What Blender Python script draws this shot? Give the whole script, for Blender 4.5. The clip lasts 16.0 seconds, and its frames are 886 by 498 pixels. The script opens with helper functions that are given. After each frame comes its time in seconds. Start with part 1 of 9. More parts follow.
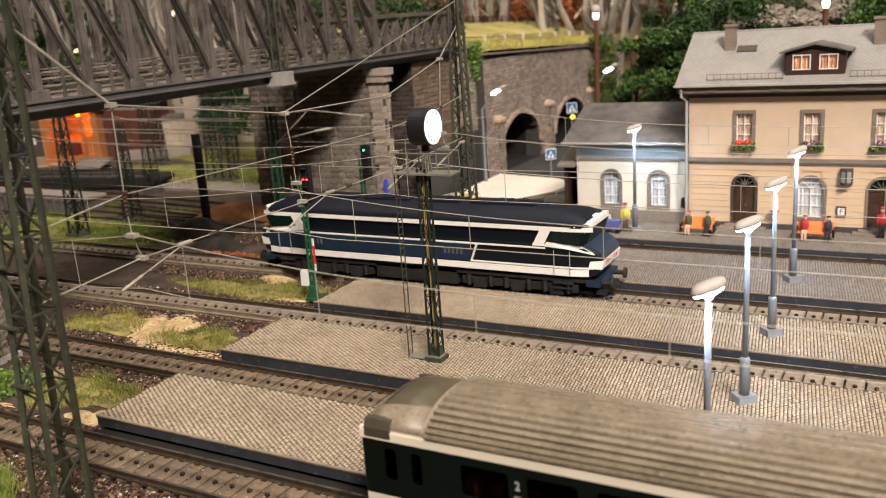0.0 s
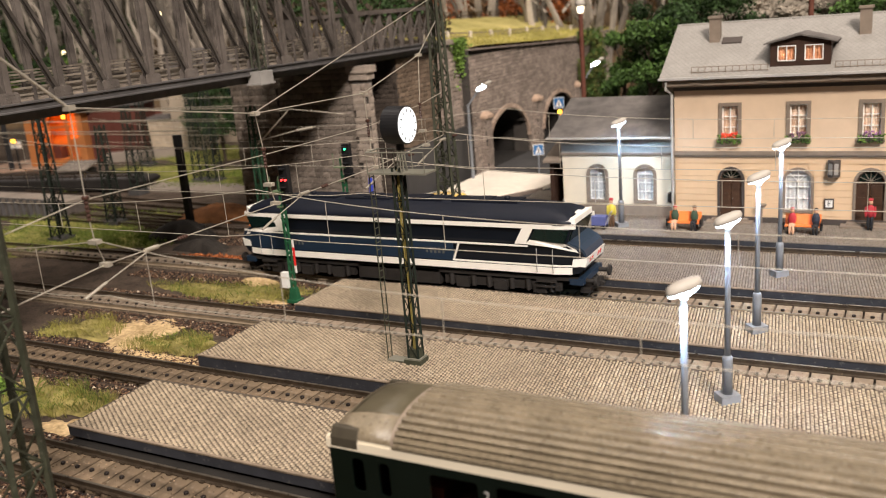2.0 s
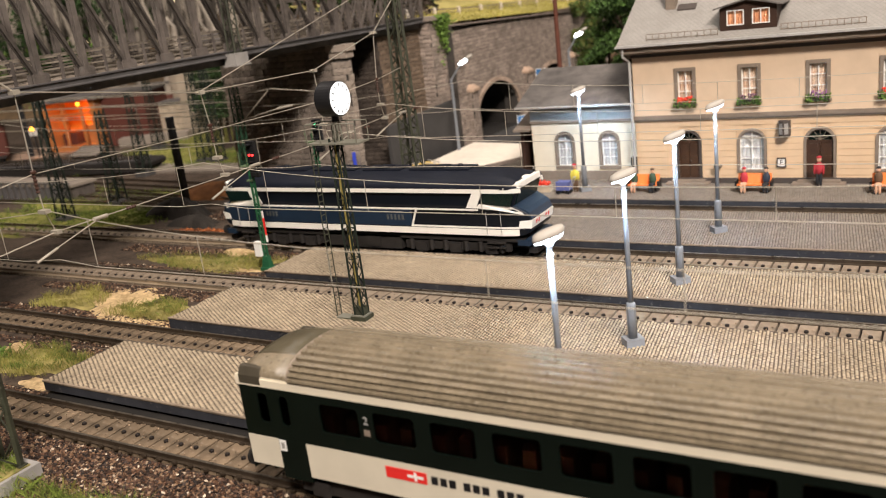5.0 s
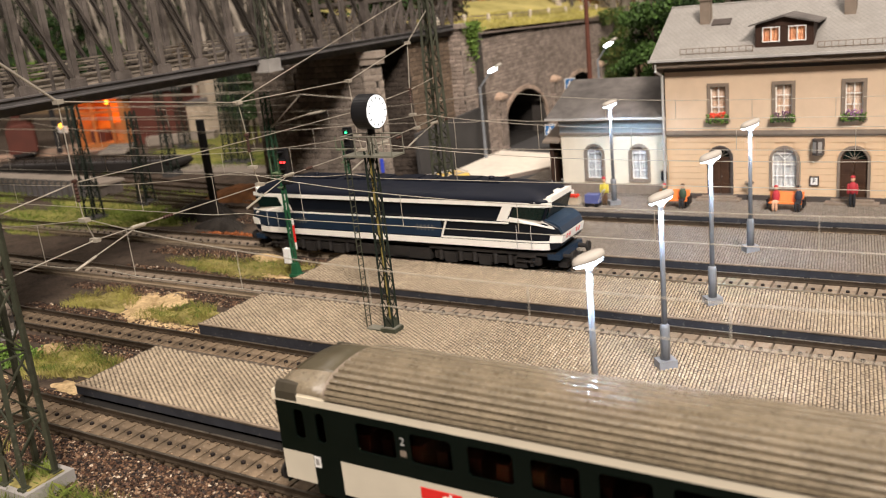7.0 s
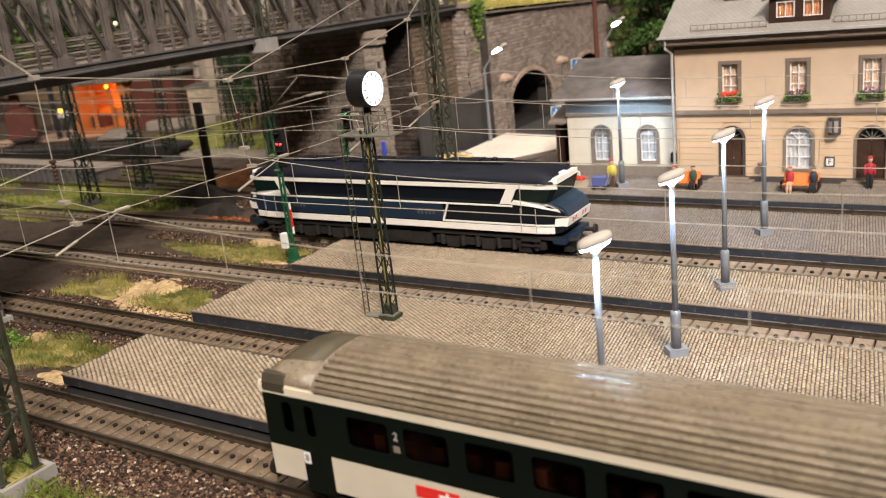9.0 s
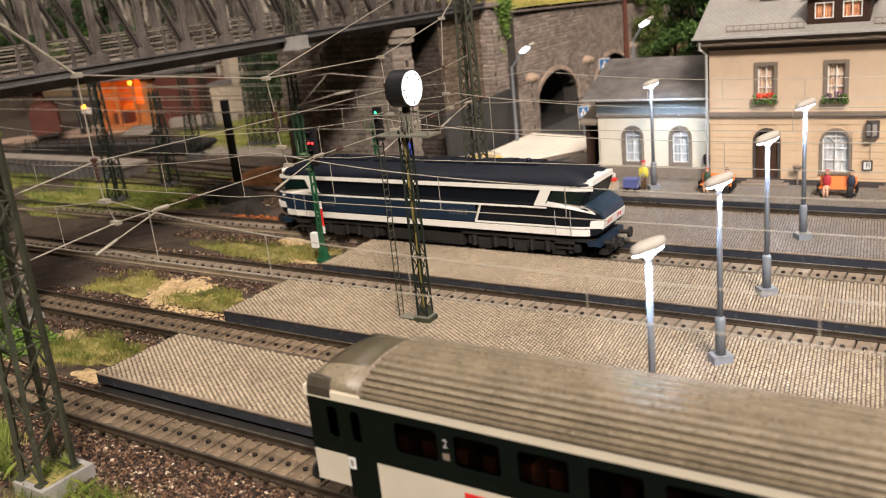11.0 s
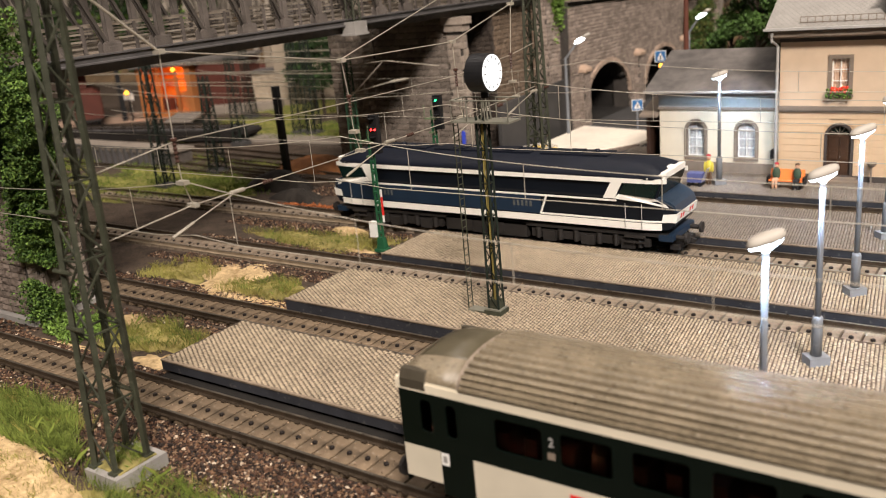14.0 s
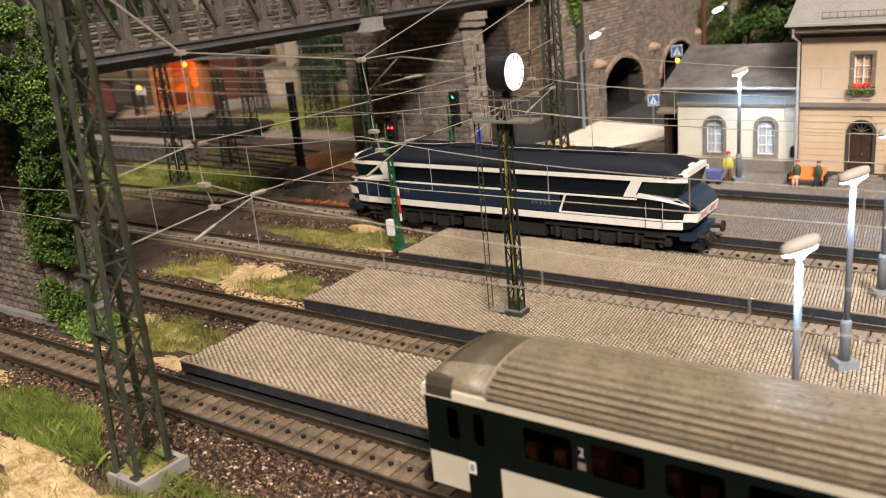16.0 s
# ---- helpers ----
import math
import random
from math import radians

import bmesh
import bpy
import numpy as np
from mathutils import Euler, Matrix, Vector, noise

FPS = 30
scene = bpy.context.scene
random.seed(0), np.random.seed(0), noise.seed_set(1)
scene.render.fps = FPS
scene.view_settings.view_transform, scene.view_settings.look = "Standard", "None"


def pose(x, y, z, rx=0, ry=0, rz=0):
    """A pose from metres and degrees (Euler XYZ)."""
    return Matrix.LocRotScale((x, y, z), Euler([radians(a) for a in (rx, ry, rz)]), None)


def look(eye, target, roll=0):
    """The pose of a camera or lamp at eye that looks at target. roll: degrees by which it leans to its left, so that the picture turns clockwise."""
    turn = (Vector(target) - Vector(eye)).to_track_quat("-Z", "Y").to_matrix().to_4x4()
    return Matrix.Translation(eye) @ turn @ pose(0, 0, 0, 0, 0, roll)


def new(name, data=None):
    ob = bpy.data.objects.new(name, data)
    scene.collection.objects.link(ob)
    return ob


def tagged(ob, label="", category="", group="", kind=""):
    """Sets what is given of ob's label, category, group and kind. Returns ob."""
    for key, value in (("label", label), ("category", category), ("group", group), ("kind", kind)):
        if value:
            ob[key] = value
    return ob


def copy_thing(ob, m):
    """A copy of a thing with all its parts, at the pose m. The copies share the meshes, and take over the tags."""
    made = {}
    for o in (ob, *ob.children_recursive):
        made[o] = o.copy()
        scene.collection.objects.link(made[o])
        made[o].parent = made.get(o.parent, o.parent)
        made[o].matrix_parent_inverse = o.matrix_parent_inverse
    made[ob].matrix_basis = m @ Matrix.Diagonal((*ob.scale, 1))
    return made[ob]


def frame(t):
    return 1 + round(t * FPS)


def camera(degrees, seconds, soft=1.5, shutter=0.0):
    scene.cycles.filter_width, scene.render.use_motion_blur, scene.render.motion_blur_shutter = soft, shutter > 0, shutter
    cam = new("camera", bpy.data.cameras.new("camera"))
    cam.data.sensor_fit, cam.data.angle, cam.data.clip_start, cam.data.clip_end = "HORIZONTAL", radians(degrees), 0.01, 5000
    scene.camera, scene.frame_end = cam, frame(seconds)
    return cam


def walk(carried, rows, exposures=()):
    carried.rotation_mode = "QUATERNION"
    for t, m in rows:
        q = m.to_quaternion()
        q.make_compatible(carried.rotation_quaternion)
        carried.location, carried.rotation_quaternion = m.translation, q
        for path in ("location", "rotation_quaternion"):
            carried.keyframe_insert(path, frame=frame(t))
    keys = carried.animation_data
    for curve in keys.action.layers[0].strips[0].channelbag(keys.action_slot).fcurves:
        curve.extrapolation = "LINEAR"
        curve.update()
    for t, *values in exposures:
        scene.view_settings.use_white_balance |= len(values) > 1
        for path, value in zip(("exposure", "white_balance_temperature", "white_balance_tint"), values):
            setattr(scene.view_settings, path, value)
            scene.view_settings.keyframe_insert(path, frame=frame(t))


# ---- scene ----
cam = camera(53.72, 16.0, 1.0)
cam.data.dof.use_dof, cam.data.dof.focus_distance, cam.data.dof.aperture_fstop = True, 0.36, 20.0
ROWS = [
    (0, (0.27294, -0.20501, 0.14733), (-0.19716, 0.63896, -0.11096), -4.032),
    (0.5, (0.27492, -0.20077, 0.14636), (-0.19148, 0.64469, -0.11376), -4.254),
    (1, (0.27526, -0.19835, 0.14699), (-0.19003, 0.64733, -0.11439), -4.399),
    (1.5, (0.27502, -0.19675, 0.14705), (-0.19152, 0.64801, -0.11513), -4.559),
    (2, (0.27651, -0.19496, 0.14645), (-0.19041, 0.64944, -0.11619), -4.888),
    (2.5, (0.28436, -0.19448, 0.14491), (-0.18490, 0.64865, -0.11762), -5.395),
    (3, (0.29738, -0.19532, 0.14316), (-0.17714, 0.64460, -0.12022), -5.763),
    (3.5, (0.30952, -0.19348, 0.14297), (-0.16708, 0.64301, -0.12744), -6.598),
    (6, (0.32867, -0.20240, 0.14491), (-0.18880, 0.60361, -0.14245), -6.671),
    (6.5, (0.32366, -0.20151, 0.14927), (-0.19431, 0.60598, -0.13298), -6.076),
    (7, (0.32117, -0.20072, 0.14959), (-0.19914, 0.60602, -0.13051), -6.067),
    (7.5, (0.31608, -0.19545, 0.14722), (-0.20636, 0.60821, -0.13770), -6.037),
    (8, (0.31653, -0.19098, 0.14373), (-0.20689, 0.61056, -0.14534), -6.275),
    (8.5, (0.31560, -0.18795, 0.14485), (-0.21017, 0.61205, -0.14423), -6.544),
    (9, (0.31560, -0.18676, 0.14379), (-0.21097, 0.61089, -0.15027), -6.412),
    (11.5, (0.30200, -0.18902, 0.14508), (-0.24008, 0.59809, -0.14918), -6.018),
    (12, (0.29915, -0.19012, 0.14429), (-0.24540, 0.59498, -0.15079), -5.884),
    (12.5, (0.29480, -0.19215, 0.14587), (-0.25583, 0.58891, -0.14866), -5.800),
    (13, (0.28744, -0.19452, 0.14686), (-0.27022, 0.58206, -0.14630), -5.656),
    (13.5, (0.28069, -0.19514, 0.14567), (-0.28171, 0.57763, -0.14850), -5.461),
    (14, (0.28258, -0.19114, 0.14197), (-0.27898, 0.58097, -0.15549), -5.400),
    (14.5, (0.28228, -0.18938, 0.14389), (-0.28065, 0.58104, -0.15539), -5.577),
    (15, (0.28002, -0.18915, 0.14556), (-0.28569, 0.57860, -0.15533), -5.586),
    (15.5, (0.27929, -0.18897, 0.14354), (-0.28654, 0.57797, -0.15917), -5.550),
    (16, (0.27661, -0.19033, 0.14463), (-0.29223, 0.57352, -0.16024), -5.562),
]

walk(cam, [(t, look(eye, target, roll)) for t, eye, target, roll in ROWS])

# ---- world and hall lights (metres) ----
world = bpy.data.worlds.new("hall")
scene.world = world
world.use_nodes = True
world.node_tree.nodes["Background"].inputs[0].default_value = (1.0, 0.9, 0.8, 1)
world.node_tree.nodes["Background"].inputs[1].default_value = 0.005


def area_lamp(name, eye, target, sx, sy, watts, colour):
    data = bpy.data.lights.new(name, "AREA")
    data.shape, data.size, data.size_y, data.energy, data.color = "RECTANGLE", sx, sy, watts, colour
    ob = new(name, data)
    ob.matrix_world = look(eye, target)
    return ob


WARM = (1.0, 0.885, 0.80)
area_lamp("hall_light", (0.72, -0.25, 1.75), (0.12, 0.15, 0.0), 0.5, 0.30, 16, WARM)
area_lamp("hall_light", (0.05, 0.90, 1.75), (-0.05, 0.45, 0.0), 1.2, 0.30, 12, WARM)
area_lamp("hall_light", (1.30, -1.20, 1.72), (0.1, 0.2, 0.0), 0.5, 0.30, 98, WARM)
# extra unseen lamp, added to brighten the forest and yard at the left
area_lamp("hall_light", (-1.15, 0.30, 1.80), (-1.0, 0.95, 0.1), 0.9, 0.30, 8, WARM)
# ---- helpers: everything below is written in millimetres ----
MM = 0.001


def rgba(c):
    return (c[0], c[1], c[2], 1.0)


def mat(name, base, rough=0.6, metal=0.0, var=0.25, scale=300, bump=0.15, bscale=1800, tint=None, spots=0.0, emit=None, power=0.0, island=0.0, per_object=0.0, spec=0.3):
    """Paint or natural surface with broad stains, fine grain and fine relief."""
    m = bpy.data.materials.new(name)
    m.use_nodes = True
    nt = m.node_tree
    N, L = nt.nodes, nt.links
    b = N["Principled BSDF"]
    co = N.new("ShaderNodeTexCoord")
    broad = N.new("ShaderNodeTexNoise")
    broad.inputs["Scale"].default_value, broad.inputs["Detail"].default_value = scale / 6, 4
    fine = N.new("ShaderNodeTexNoise")
    fine.inputs["Scale"].default_value, fine.inputs["Detail"].default_value = scale, 5
    for n in (broad, fine):
        L.new(co.outputs["Object"], n.inputs["Vector"])
    add = N.new("ShaderNodeMath")
    add.operation = "ADD"
    L.new(broad.outputs["Fac"], add.inputs[0])
    L.new(fine.outputs["Fac"], add.inputs[1])
    ramp = N.new("ShaderNodeMapRange")
    ramp.inputs["From Min"].default_value, ramp.inputs["From Max"].default_value = 0.65, 1.35
    L.new(add.outputs[0], ramp.inputs["Value"])
    mix = N.new("ShaderNodeMix")
    mix.data_type = "RGBA"
    t = tint or base
    mix.inputs[6].default_value = rgba([max(0.0, v * (1 - var)) for v in base])
    mix.inputs[7].default_value = rgba([min(1.0, v * (1 + var * 0.7)) for v in t])
    L.new(ramp.outputs["Result"], mix.inputs["Factor"])
    colour = mix.outputs[2]
    if spots:
        sp = N.new("ShaderNodeTexNoise")
        sp.inputs["Scale"].default_value = scale * 2.3
        L.new(co.outputs["Object"], sp.inputs["Vector"])
        th = N.new("ShaderNodeMapRange")
        th.inputs["From Min"].default_value, th.inputs["From Max"].default_value = 0.62, 0.74
        th.inputs["To Max"].default_value = spots
        L.new(sp.outputs["Fac"], th.inputs["Value"])
        m2 = N.new("ShaderNodeMix")
        m2.data_type = "RGBA"
        m2.inputs[7].default_value = (0.45, 0.40, 0.33, 1)
        L.new(th.outputs["Result"], m2.inputs["Factor"])
        L.new(colour, m2.inputs[6])
        colour = m2.outputs[2]
    if island or per_object:
        src = N.new("ShaderNodeNewGeometry").outputs["Random Per Island"] if island else N.new("ShaderNodeObjectInfo").outputs["Random"]
        amount = island or per_object
        mr = N.new("ShaderNodeMapRange")
        mr.inputs["To Min"].default_value, mr.inputs["To Max"].default_value = 1 - amount, 1 + amount
        L.new(src, mr.inputs["Value"])
        hs = N.new("ShaderNodeHueSaturation")
        L.new(mr.outputs["Result"], hs.inputs["Value"])
        L.new(colour, hs.inputs["Color"])
        colour = hs.outputs["Color"]
    L.new(colour, b.inputs["Base Color"])
    rr = N.new("ShaderNodeMapRange")
    rr.inputs["To Min"].default_value, rr.inputs["To Max"].default_value = max(0.03, rough - 0.1), min(1.0, rough + 0.1)
    L.new(fine.outputs["Fac"], rr.inputs["Value"])
    L.new(rr.outputs["Result"], b.inputs["Roughness"])
    b.inputs["Metallic"].default_value = metal
    b.inputs["Specular IOR Level"].default_value = spec
    if bump:
        bn = N.new("ShaderNodeTexNoise")
        bn.inputs["Scale"].default_value, bn.inputs["Detail"].default_value = bscale, 3
        L.new(co.outputs["Object"], bn.inputs["Vector"])
        bp = N.new("ShaderNodeBump")
        bp.inputs["Strength"].default_value, bp.inputs["Distance"].default_value = bump, 0.0006
        L.new(bn.outputs["Fac"], bp.inputs["Height"])
        L.new(bp.outputs["Normal"], b.inputs["Normal"])
    if emit:
        b.inputs["Emission Color"].default_value = rgba(emit)
        b.inputs["Emission Strength"].default_value = power
    return m


def brick_mat(name, c1, c2, joint, w, h, gap, rough=0.8, strength=0.6, offset=0.5, rot=0.0, tilt=0.0, depth=0.0004, wobble=0.0008, stain=(0.80, 1.13)):
    """Small embossed paving or tiles: rows of pieces w x h mm with sunken joints."""
    m = bpy.data.materials.new(name)
    m.use_nodes = True
    nt = m.node_tree
    N, L = nt.nodes, nt.links
    b = N["Principled BSDF"]
    co = N.new("ShaderNodeTexCoord")
    mp = N.new("ShaderNodeMapping")
    mp.inputs["Rotation"].default_value = (radians(tilt), 0, radians(rot))
    L.new(co.outputs["Object"], mp.inputs["Vector"])
    wob = N.new("ShaderNodeTexNoise")
    wob.inputs["Scale"].default_value = 170
    L.new(mp.outputs["Vector"], wob.inputs["Vector"])
    sc = N.new("ShaderNodeVectorMath")
    sc.operation = "MULTIPLY_ADD"
    sc.inputs[1].default_value = (wobble, wobble, 0)
    L.new(wob.outputs["Color"], sc.inputs[0])
    L.new(mp.outputs["Vector"], sc.inputs[2])
    br = N.new("ShaderNodeTexBrick")
    br.offset = offset
    br.inputs["Scale"].default_value = 1.0
    br.inputs["Brick Width"].default_value, br.inputs["Row Height"].default_value = w * MM, h * MM
    br.inputs["Mortar Size"].default_value, br.inputs["Mortar Smooth"].default_value = gap * MM, 1.0
    for k, c in (("Color1", c1), ("Color2", c2), ("Mortar", joint)):
        br.inputs[k].default_value = rgba(c)
    L.new(sc.outputs[0], br.inputs["Vector"])
    st = N.new("ShaderNodeTexNoise")
    st.inputs["Scale"].default_value, st.inputs["Detail"].default_value = 90, 9
    L.new(co.outputs["Object"], st.inputs["Vector"])
    mr = N.new("ShaderNodeMapRange")
    mr.inputs["From Min"].default_value, mr.inputs["From Max"].default_value = 0.3, 0.7
    mr.inputs["To Min"].default_value, mr.inputs["To Max"].default_value = stain
    L.new(st.outputs["Fac"], mr.inputs["Value"])
    hs = N.new("ShaderNodeHueSaturation")
    L.new(mr.outputs["Result"], hs.inputs["Value"])
    L.new(br.outputs["Color"], hs.inputs["Color"])
    L.new(hs.outputs["Color"], b.inputs["Base Color"])
    b.inputs["Roughness"].default_value = rough
    b.inputs["Specular IOR Level"].default_value = 0.25
    bp = N.new("ShaderNodeBump")
    bp.invert = True
    bp.inputs["Strength"].default_value, bp.inputs["Distance"].default_value = strength, depth
    L.new(br.outputs["Fac"], bp.inputs["Height"])
    L.new(bp.outputs["Normal"], b.inputs["Normal"])
    return m


def glow(name, colour, power):
    m = bpy.data.materials.new(name)
    m.use_nodes = True
    b = m.node_tree.nodes["Principled BSDF"]
    b.inputs["Base Color"].default_value = rgba(colour)
    b.inputs["Emission Color"].default_value = rgba(colour)
    b.inputs["Emission Strength"].default_value = power
    return m


def glass(name, colour=(0.9, 0.95, 0.95), rough=0.03):
    m = bpy.data.materials.new(name)
    m.use_nodes = True
    b = m.node_tree.nodes["Principled BSDF"]
    b.inputs["Base Color"].default_value = rgba(colour)
    b.inputs["Transmission Weight"].default_value = 1.0
    b.inputs["Roughness"].default_value = rough
    b.inputs["IOR"].default_value = 1.05
    return m


M_GROUND = mat("brown_ground_cover", (0.040, 0.027, 0.018), 0.9, var=0.5, scale=500, bump=0.9, bscale=900, tint=(0.078, 0.056, 0.040))
M_SAND = mat("sandy_ground", (0.50, 0.33, 0.150), 0.95, var=0.5, scale=500, bump=1.0, bscale=1500, tint=(0.58, 0.43, 0.24), spec=0.1)
M_GRASS_A = mat("grass_fibre_green", (0.085, 0.135, 0.012), 0.8, var=0.4, scale=60, bump=0, tint=(0.16, 0.20, 0.04), island=0.45)
M_GRASS_B = mat("grass_fibre_straw", (0.30, 0.24, 0.075), 0.8, var=0.4, scale=60, bump=0, tint=(0.24, 0.23, 0.055), island=0.35)
M_TURF = mat("turf", (0.17, 0.165, 0.042), 0.95, var=0.55, scale=160, bump=1.0, bscale=1200, tint=(0.34, 0.28, 0.10))
M_STONES = mat("ballast_stone", (0.044, 0.024, 0.014), 0.6, var=0.5, scale=240, bump=0.3, tint=(0.16, 0.098, 0.062))


def mixed_stones(m, stops):
    """Each loose stone takes a colour of its own from the stops."""
    N, L = m.node_tree.nodes, m.node_tree.links
    ramp = N.new("ShaderNodeValToRGB")
    e = ramp.color_ramp.elements
    while len(e) < len(stops):
        e.new(0.5)
    for k, (at, c) in enumerate(stops):
        e[k].position, e[k].color = at, rgba(c)
    L.new(N.new("ShaderNodeNewGeometry").outputs["Random Per Island"], ramp.inputs["Fac"])
    grain = N.new("ShaderNodeTexNoise")
    grain.inputs["Scale"].default_value = 900
    hs = N.new("ShaderNodeHueSaturation")
    mr = N.new("ShaderNodeMapRange")
    mr.inputs["To Min"].default_value, mr.inputs["To Max"].default_value = 0.5, 1.5
    L.new(N["Texture Coordinate"].outputs["Object"], grain.inputs["Vector"])
    L.new(grain.outputs["Fac"], mr.inputs["Value"])
    L.new(mr.outputs["Result"], hs.inputs["Value"])
    L.new(ramp.outputs["Color"], hs.inputs["Color"])
    L.new(hs.outputs["Color"], N["Principled BSDF"].inputs["Base Color"])


mixed_stones(M_STONES, ((0.0, (0.008, 0.006, 0.005)), (0.42, (0.034, 0.019, 0.012)), (0.68, (0.092, 0.046, 0.027)), (0.86, (0.17, 0.098, 0.055)), (0.965, (0.26, 0.18, 0.115)), (1.0, (0.60, 0.50, 0.38))))
M_SLEEPER = mat("weathered_sleeper", (0.155, 0.112, 0.071), 0.8, var=0.65, scale=200, bump=0.5, bscale=1500, per_object=0.18, spots=0.15)
M_SLEEPER_PALE = mat("dusty_sleeper", (0.235, 0.185, 0.135), 0.85, var=0.35, scale=420, bump=0.3, per_object=0.12)
M_STUD = mat("dark_stud", (0.025, 0.02, 0.018), 0.5, metal=0.5, bump=0)
M_RAIL = mat("brown_rail", (0.075, 0.056, 0.039), 0.42, metal=0.5, var=0.4, scale=300, bump=0.2)
M_RAILTOP = mat("worn_rail_head", (0.30, 0.26, 0.21), 0.3, metal=0.85, var=0.45, scale=200, bump=0.1)
M_PAVE_GREY = brick_mat("cobbled_platform_grey", (0.24, 0.205, 0.168), (0.21, 0.18, 0.145), (0.10, 0.086, 0.07), 2.0, 1.5, 0.3, rot=0, strength=1.0, depth=0.0006, wobble=0.0004)
M_PIT = mat("dark_cobble_joints", (0.088, 0.068, 0.050), 0.95, var=0.4, scale=200, bump=0.3)
M_RIM = mat("worn_cobble_rim", (0.25, 0.195, 0.14), 0.8, var=0.35, scale=400, bump=0.5, bscale=1600, spec=0.2)
M_RAIL_PALE = mat("dusty_rail", (0.30, 0.235, 0.16), 0.5, metal=0.2, var=0.3, scale=200, bump=0.15)
M_EDGE = mat("dark_platform_side", (0.035, 0.036, 0.042), 0.6, var=0.35, scale=200, bump=0.25, spots=0.12)
M_GREEN_STEEL = mat("olive_green_steel", (0.042, 0.045, 0.029), 0.5, var=0.45, scale=250, bump=0.15, spots=0.08)
M_DARK_STEEL = mat("dark_green_steel", (0.014, 0.019, 0.014), 0.6, var=0.3, scale=250, bump=0.1, spec=0.15)
M_SIG_GREEN = mat("signal_green_paint", (0.02, 0.10, 0.045), 0.45, var=0.3, bump=0.1)
M_BLACK = mat("black_plastic", (0.012, 0.012, 0.013), 0.45, var=0.3, bump=0.1)
M_WIRE = mat("silver_wire", (0.50, 0.455, 0.375), 0.42, metal=0.5, var=0.2, bump=0)
M_INSUL = mat("brown_insulator", (0.055, 0.026, 0.018), 0.4, bump=0)
M_CONCRETE = mat("grey_concrete", (0.29, 0.275, 0.255), 0.75, var=0.2, scale=200, bump=0.2)
M_LAMPPOST = mat("grey_lamp_post", (0.21, 0.225, 0.245), 0.4, var=0.12, bump=0.05)
M_LAMPCAP = mat("pale_lamp_cap", (0.42, 0.385, 0.335), 0.5, var=0.12, bump=0.05)
M_LED = glow("white_led", (0.72, 0.86, 1.0), 10)
M_LED_SOFT = glow("white_led_neck", (0.72, 0.86, 1.0), 8)
M_WALL = mat("peach_render", (0.66, 0.47, 0.295), 0.8, var=0.09, scale=120, bump=0.12)
M_WALL_UP = mat("beige_render", (0.645, 0.49, 0.345), 0.8, var=0.10, scale=120, bump=0.12)
M_WALL2 = mat("cream_render", (0.70, 0.62, 0.48), 0.8, var=0.09, scale=120, bump=0.12)
M_TRIM = mat("grey_brown_trim", (0.225, 0.180, 0.140), 0.7, var=0.18, bump=0.1)
M_TRIM_DARK = mat("dark_trim", (0.07, 0.057, 0.05), 0.7, var=0.2, bump=0.1)
M_ROOF = brick_mat("grey_slate_roof", (0.285, 0.268, 0.242), (0.255, 0.24, 0.218), (0.185, 0.175, 0.16), 2.2, 2.2, 0.22, rot=45, offset=0.0, rough=0.42, strength=0.4, depth=0.0003, wobble=0.0, stain=(0.92, 1.06))
M_ROOF_DARK = mat("dark_felt_roof", (0.085, 0.078, 0.072), 0.75, var=0.35, scale=130, bump=0.3, tint=(0.14, 0.125, 0.115))
M_ZINC = mat("pale_gutter", (0.42, 0.41, 0.39), 0.5, var=0.15, bump=0.05)
M_WHITE = mat("white_paint", (0.78, 0.77, 0.73), 0.5, var=0.06, bump=0.05)
M_CREAM_STRIPE = mat("cream_stripe_paint", (0.70, 0.63, 0.49), 0.42, var=0.1, scale=80, bump=0.05)
M_CREAM = mat("cream_paint", (0.60, 0.545, 0.43), 0.42, var=0.12, scale=80, bump=0.05)
M_DOOR = mat("dark_brown_door", (0.062, 0.032, 0.018), 0.45, var=0.35, bump=0.15)
M_BROWN = mat("brown_dormer_boards", (0.045, 0.023, 0.015), 0.6, var=0.3, bump=0.2)
M_PANE = glass("window_pane")
M_CURTAIN_W = mat("white_net_curtain", (0.50, 0.47, 0.46), 0.9, var=0.3, scale=900, bump=0.3)
M_CURTAIN_O = mat("orange_curtain", (0.55, 0.16, 0.065), 0.9, var=0.35, scale=900, bump=0.3, tint=(0.66, 0.34, 0.19))
M_CURTAIN_Y = mat("orange_white_curtain", (0.62, 0.30, 0.15), 0.9, var=0.4, scale=900, bump=0.3, tint=(0.66, 0.52, 0.42))
M_LOCO_BLUE = mat("dark_blue_paint", (0.011, 0.024, 0.046), 0.36, var=0.15, scale=80, bump=0.04)
M_LOCO_DARK = mat("blue_black_paint", (0.005, 0.007, 0.011), 0.33, var=0.15, scale=80, bump=0.04, spec=0.22)
M_LOCO_ROOF = mat("slate_roof_paint", (0.008, 0.010, 0.017), 0.5, var=0.25, scale=100, bump=0.04, spec=0.22)
M_LOCO_WHITE = mat("white_stripe_paint", (0.80, 0.77, 0.70), 0.4, var=0.06, bump=0.03)
M_HOOD = mat("mid_blue_hood", (0.020, 0.036, 0.060), 0.33, var=0.1, bump=0.04)
M_LETTER = mat("worn_grey_lettering", (0.10, 0.105, 0.10), 0.6, var=0.5, scale=900, bump=0)
M_UNDER = mat("dark_running_gear", (0.022, 0.019, 0.017), 0.7, var=0.4, scale=300, bump=0.3)
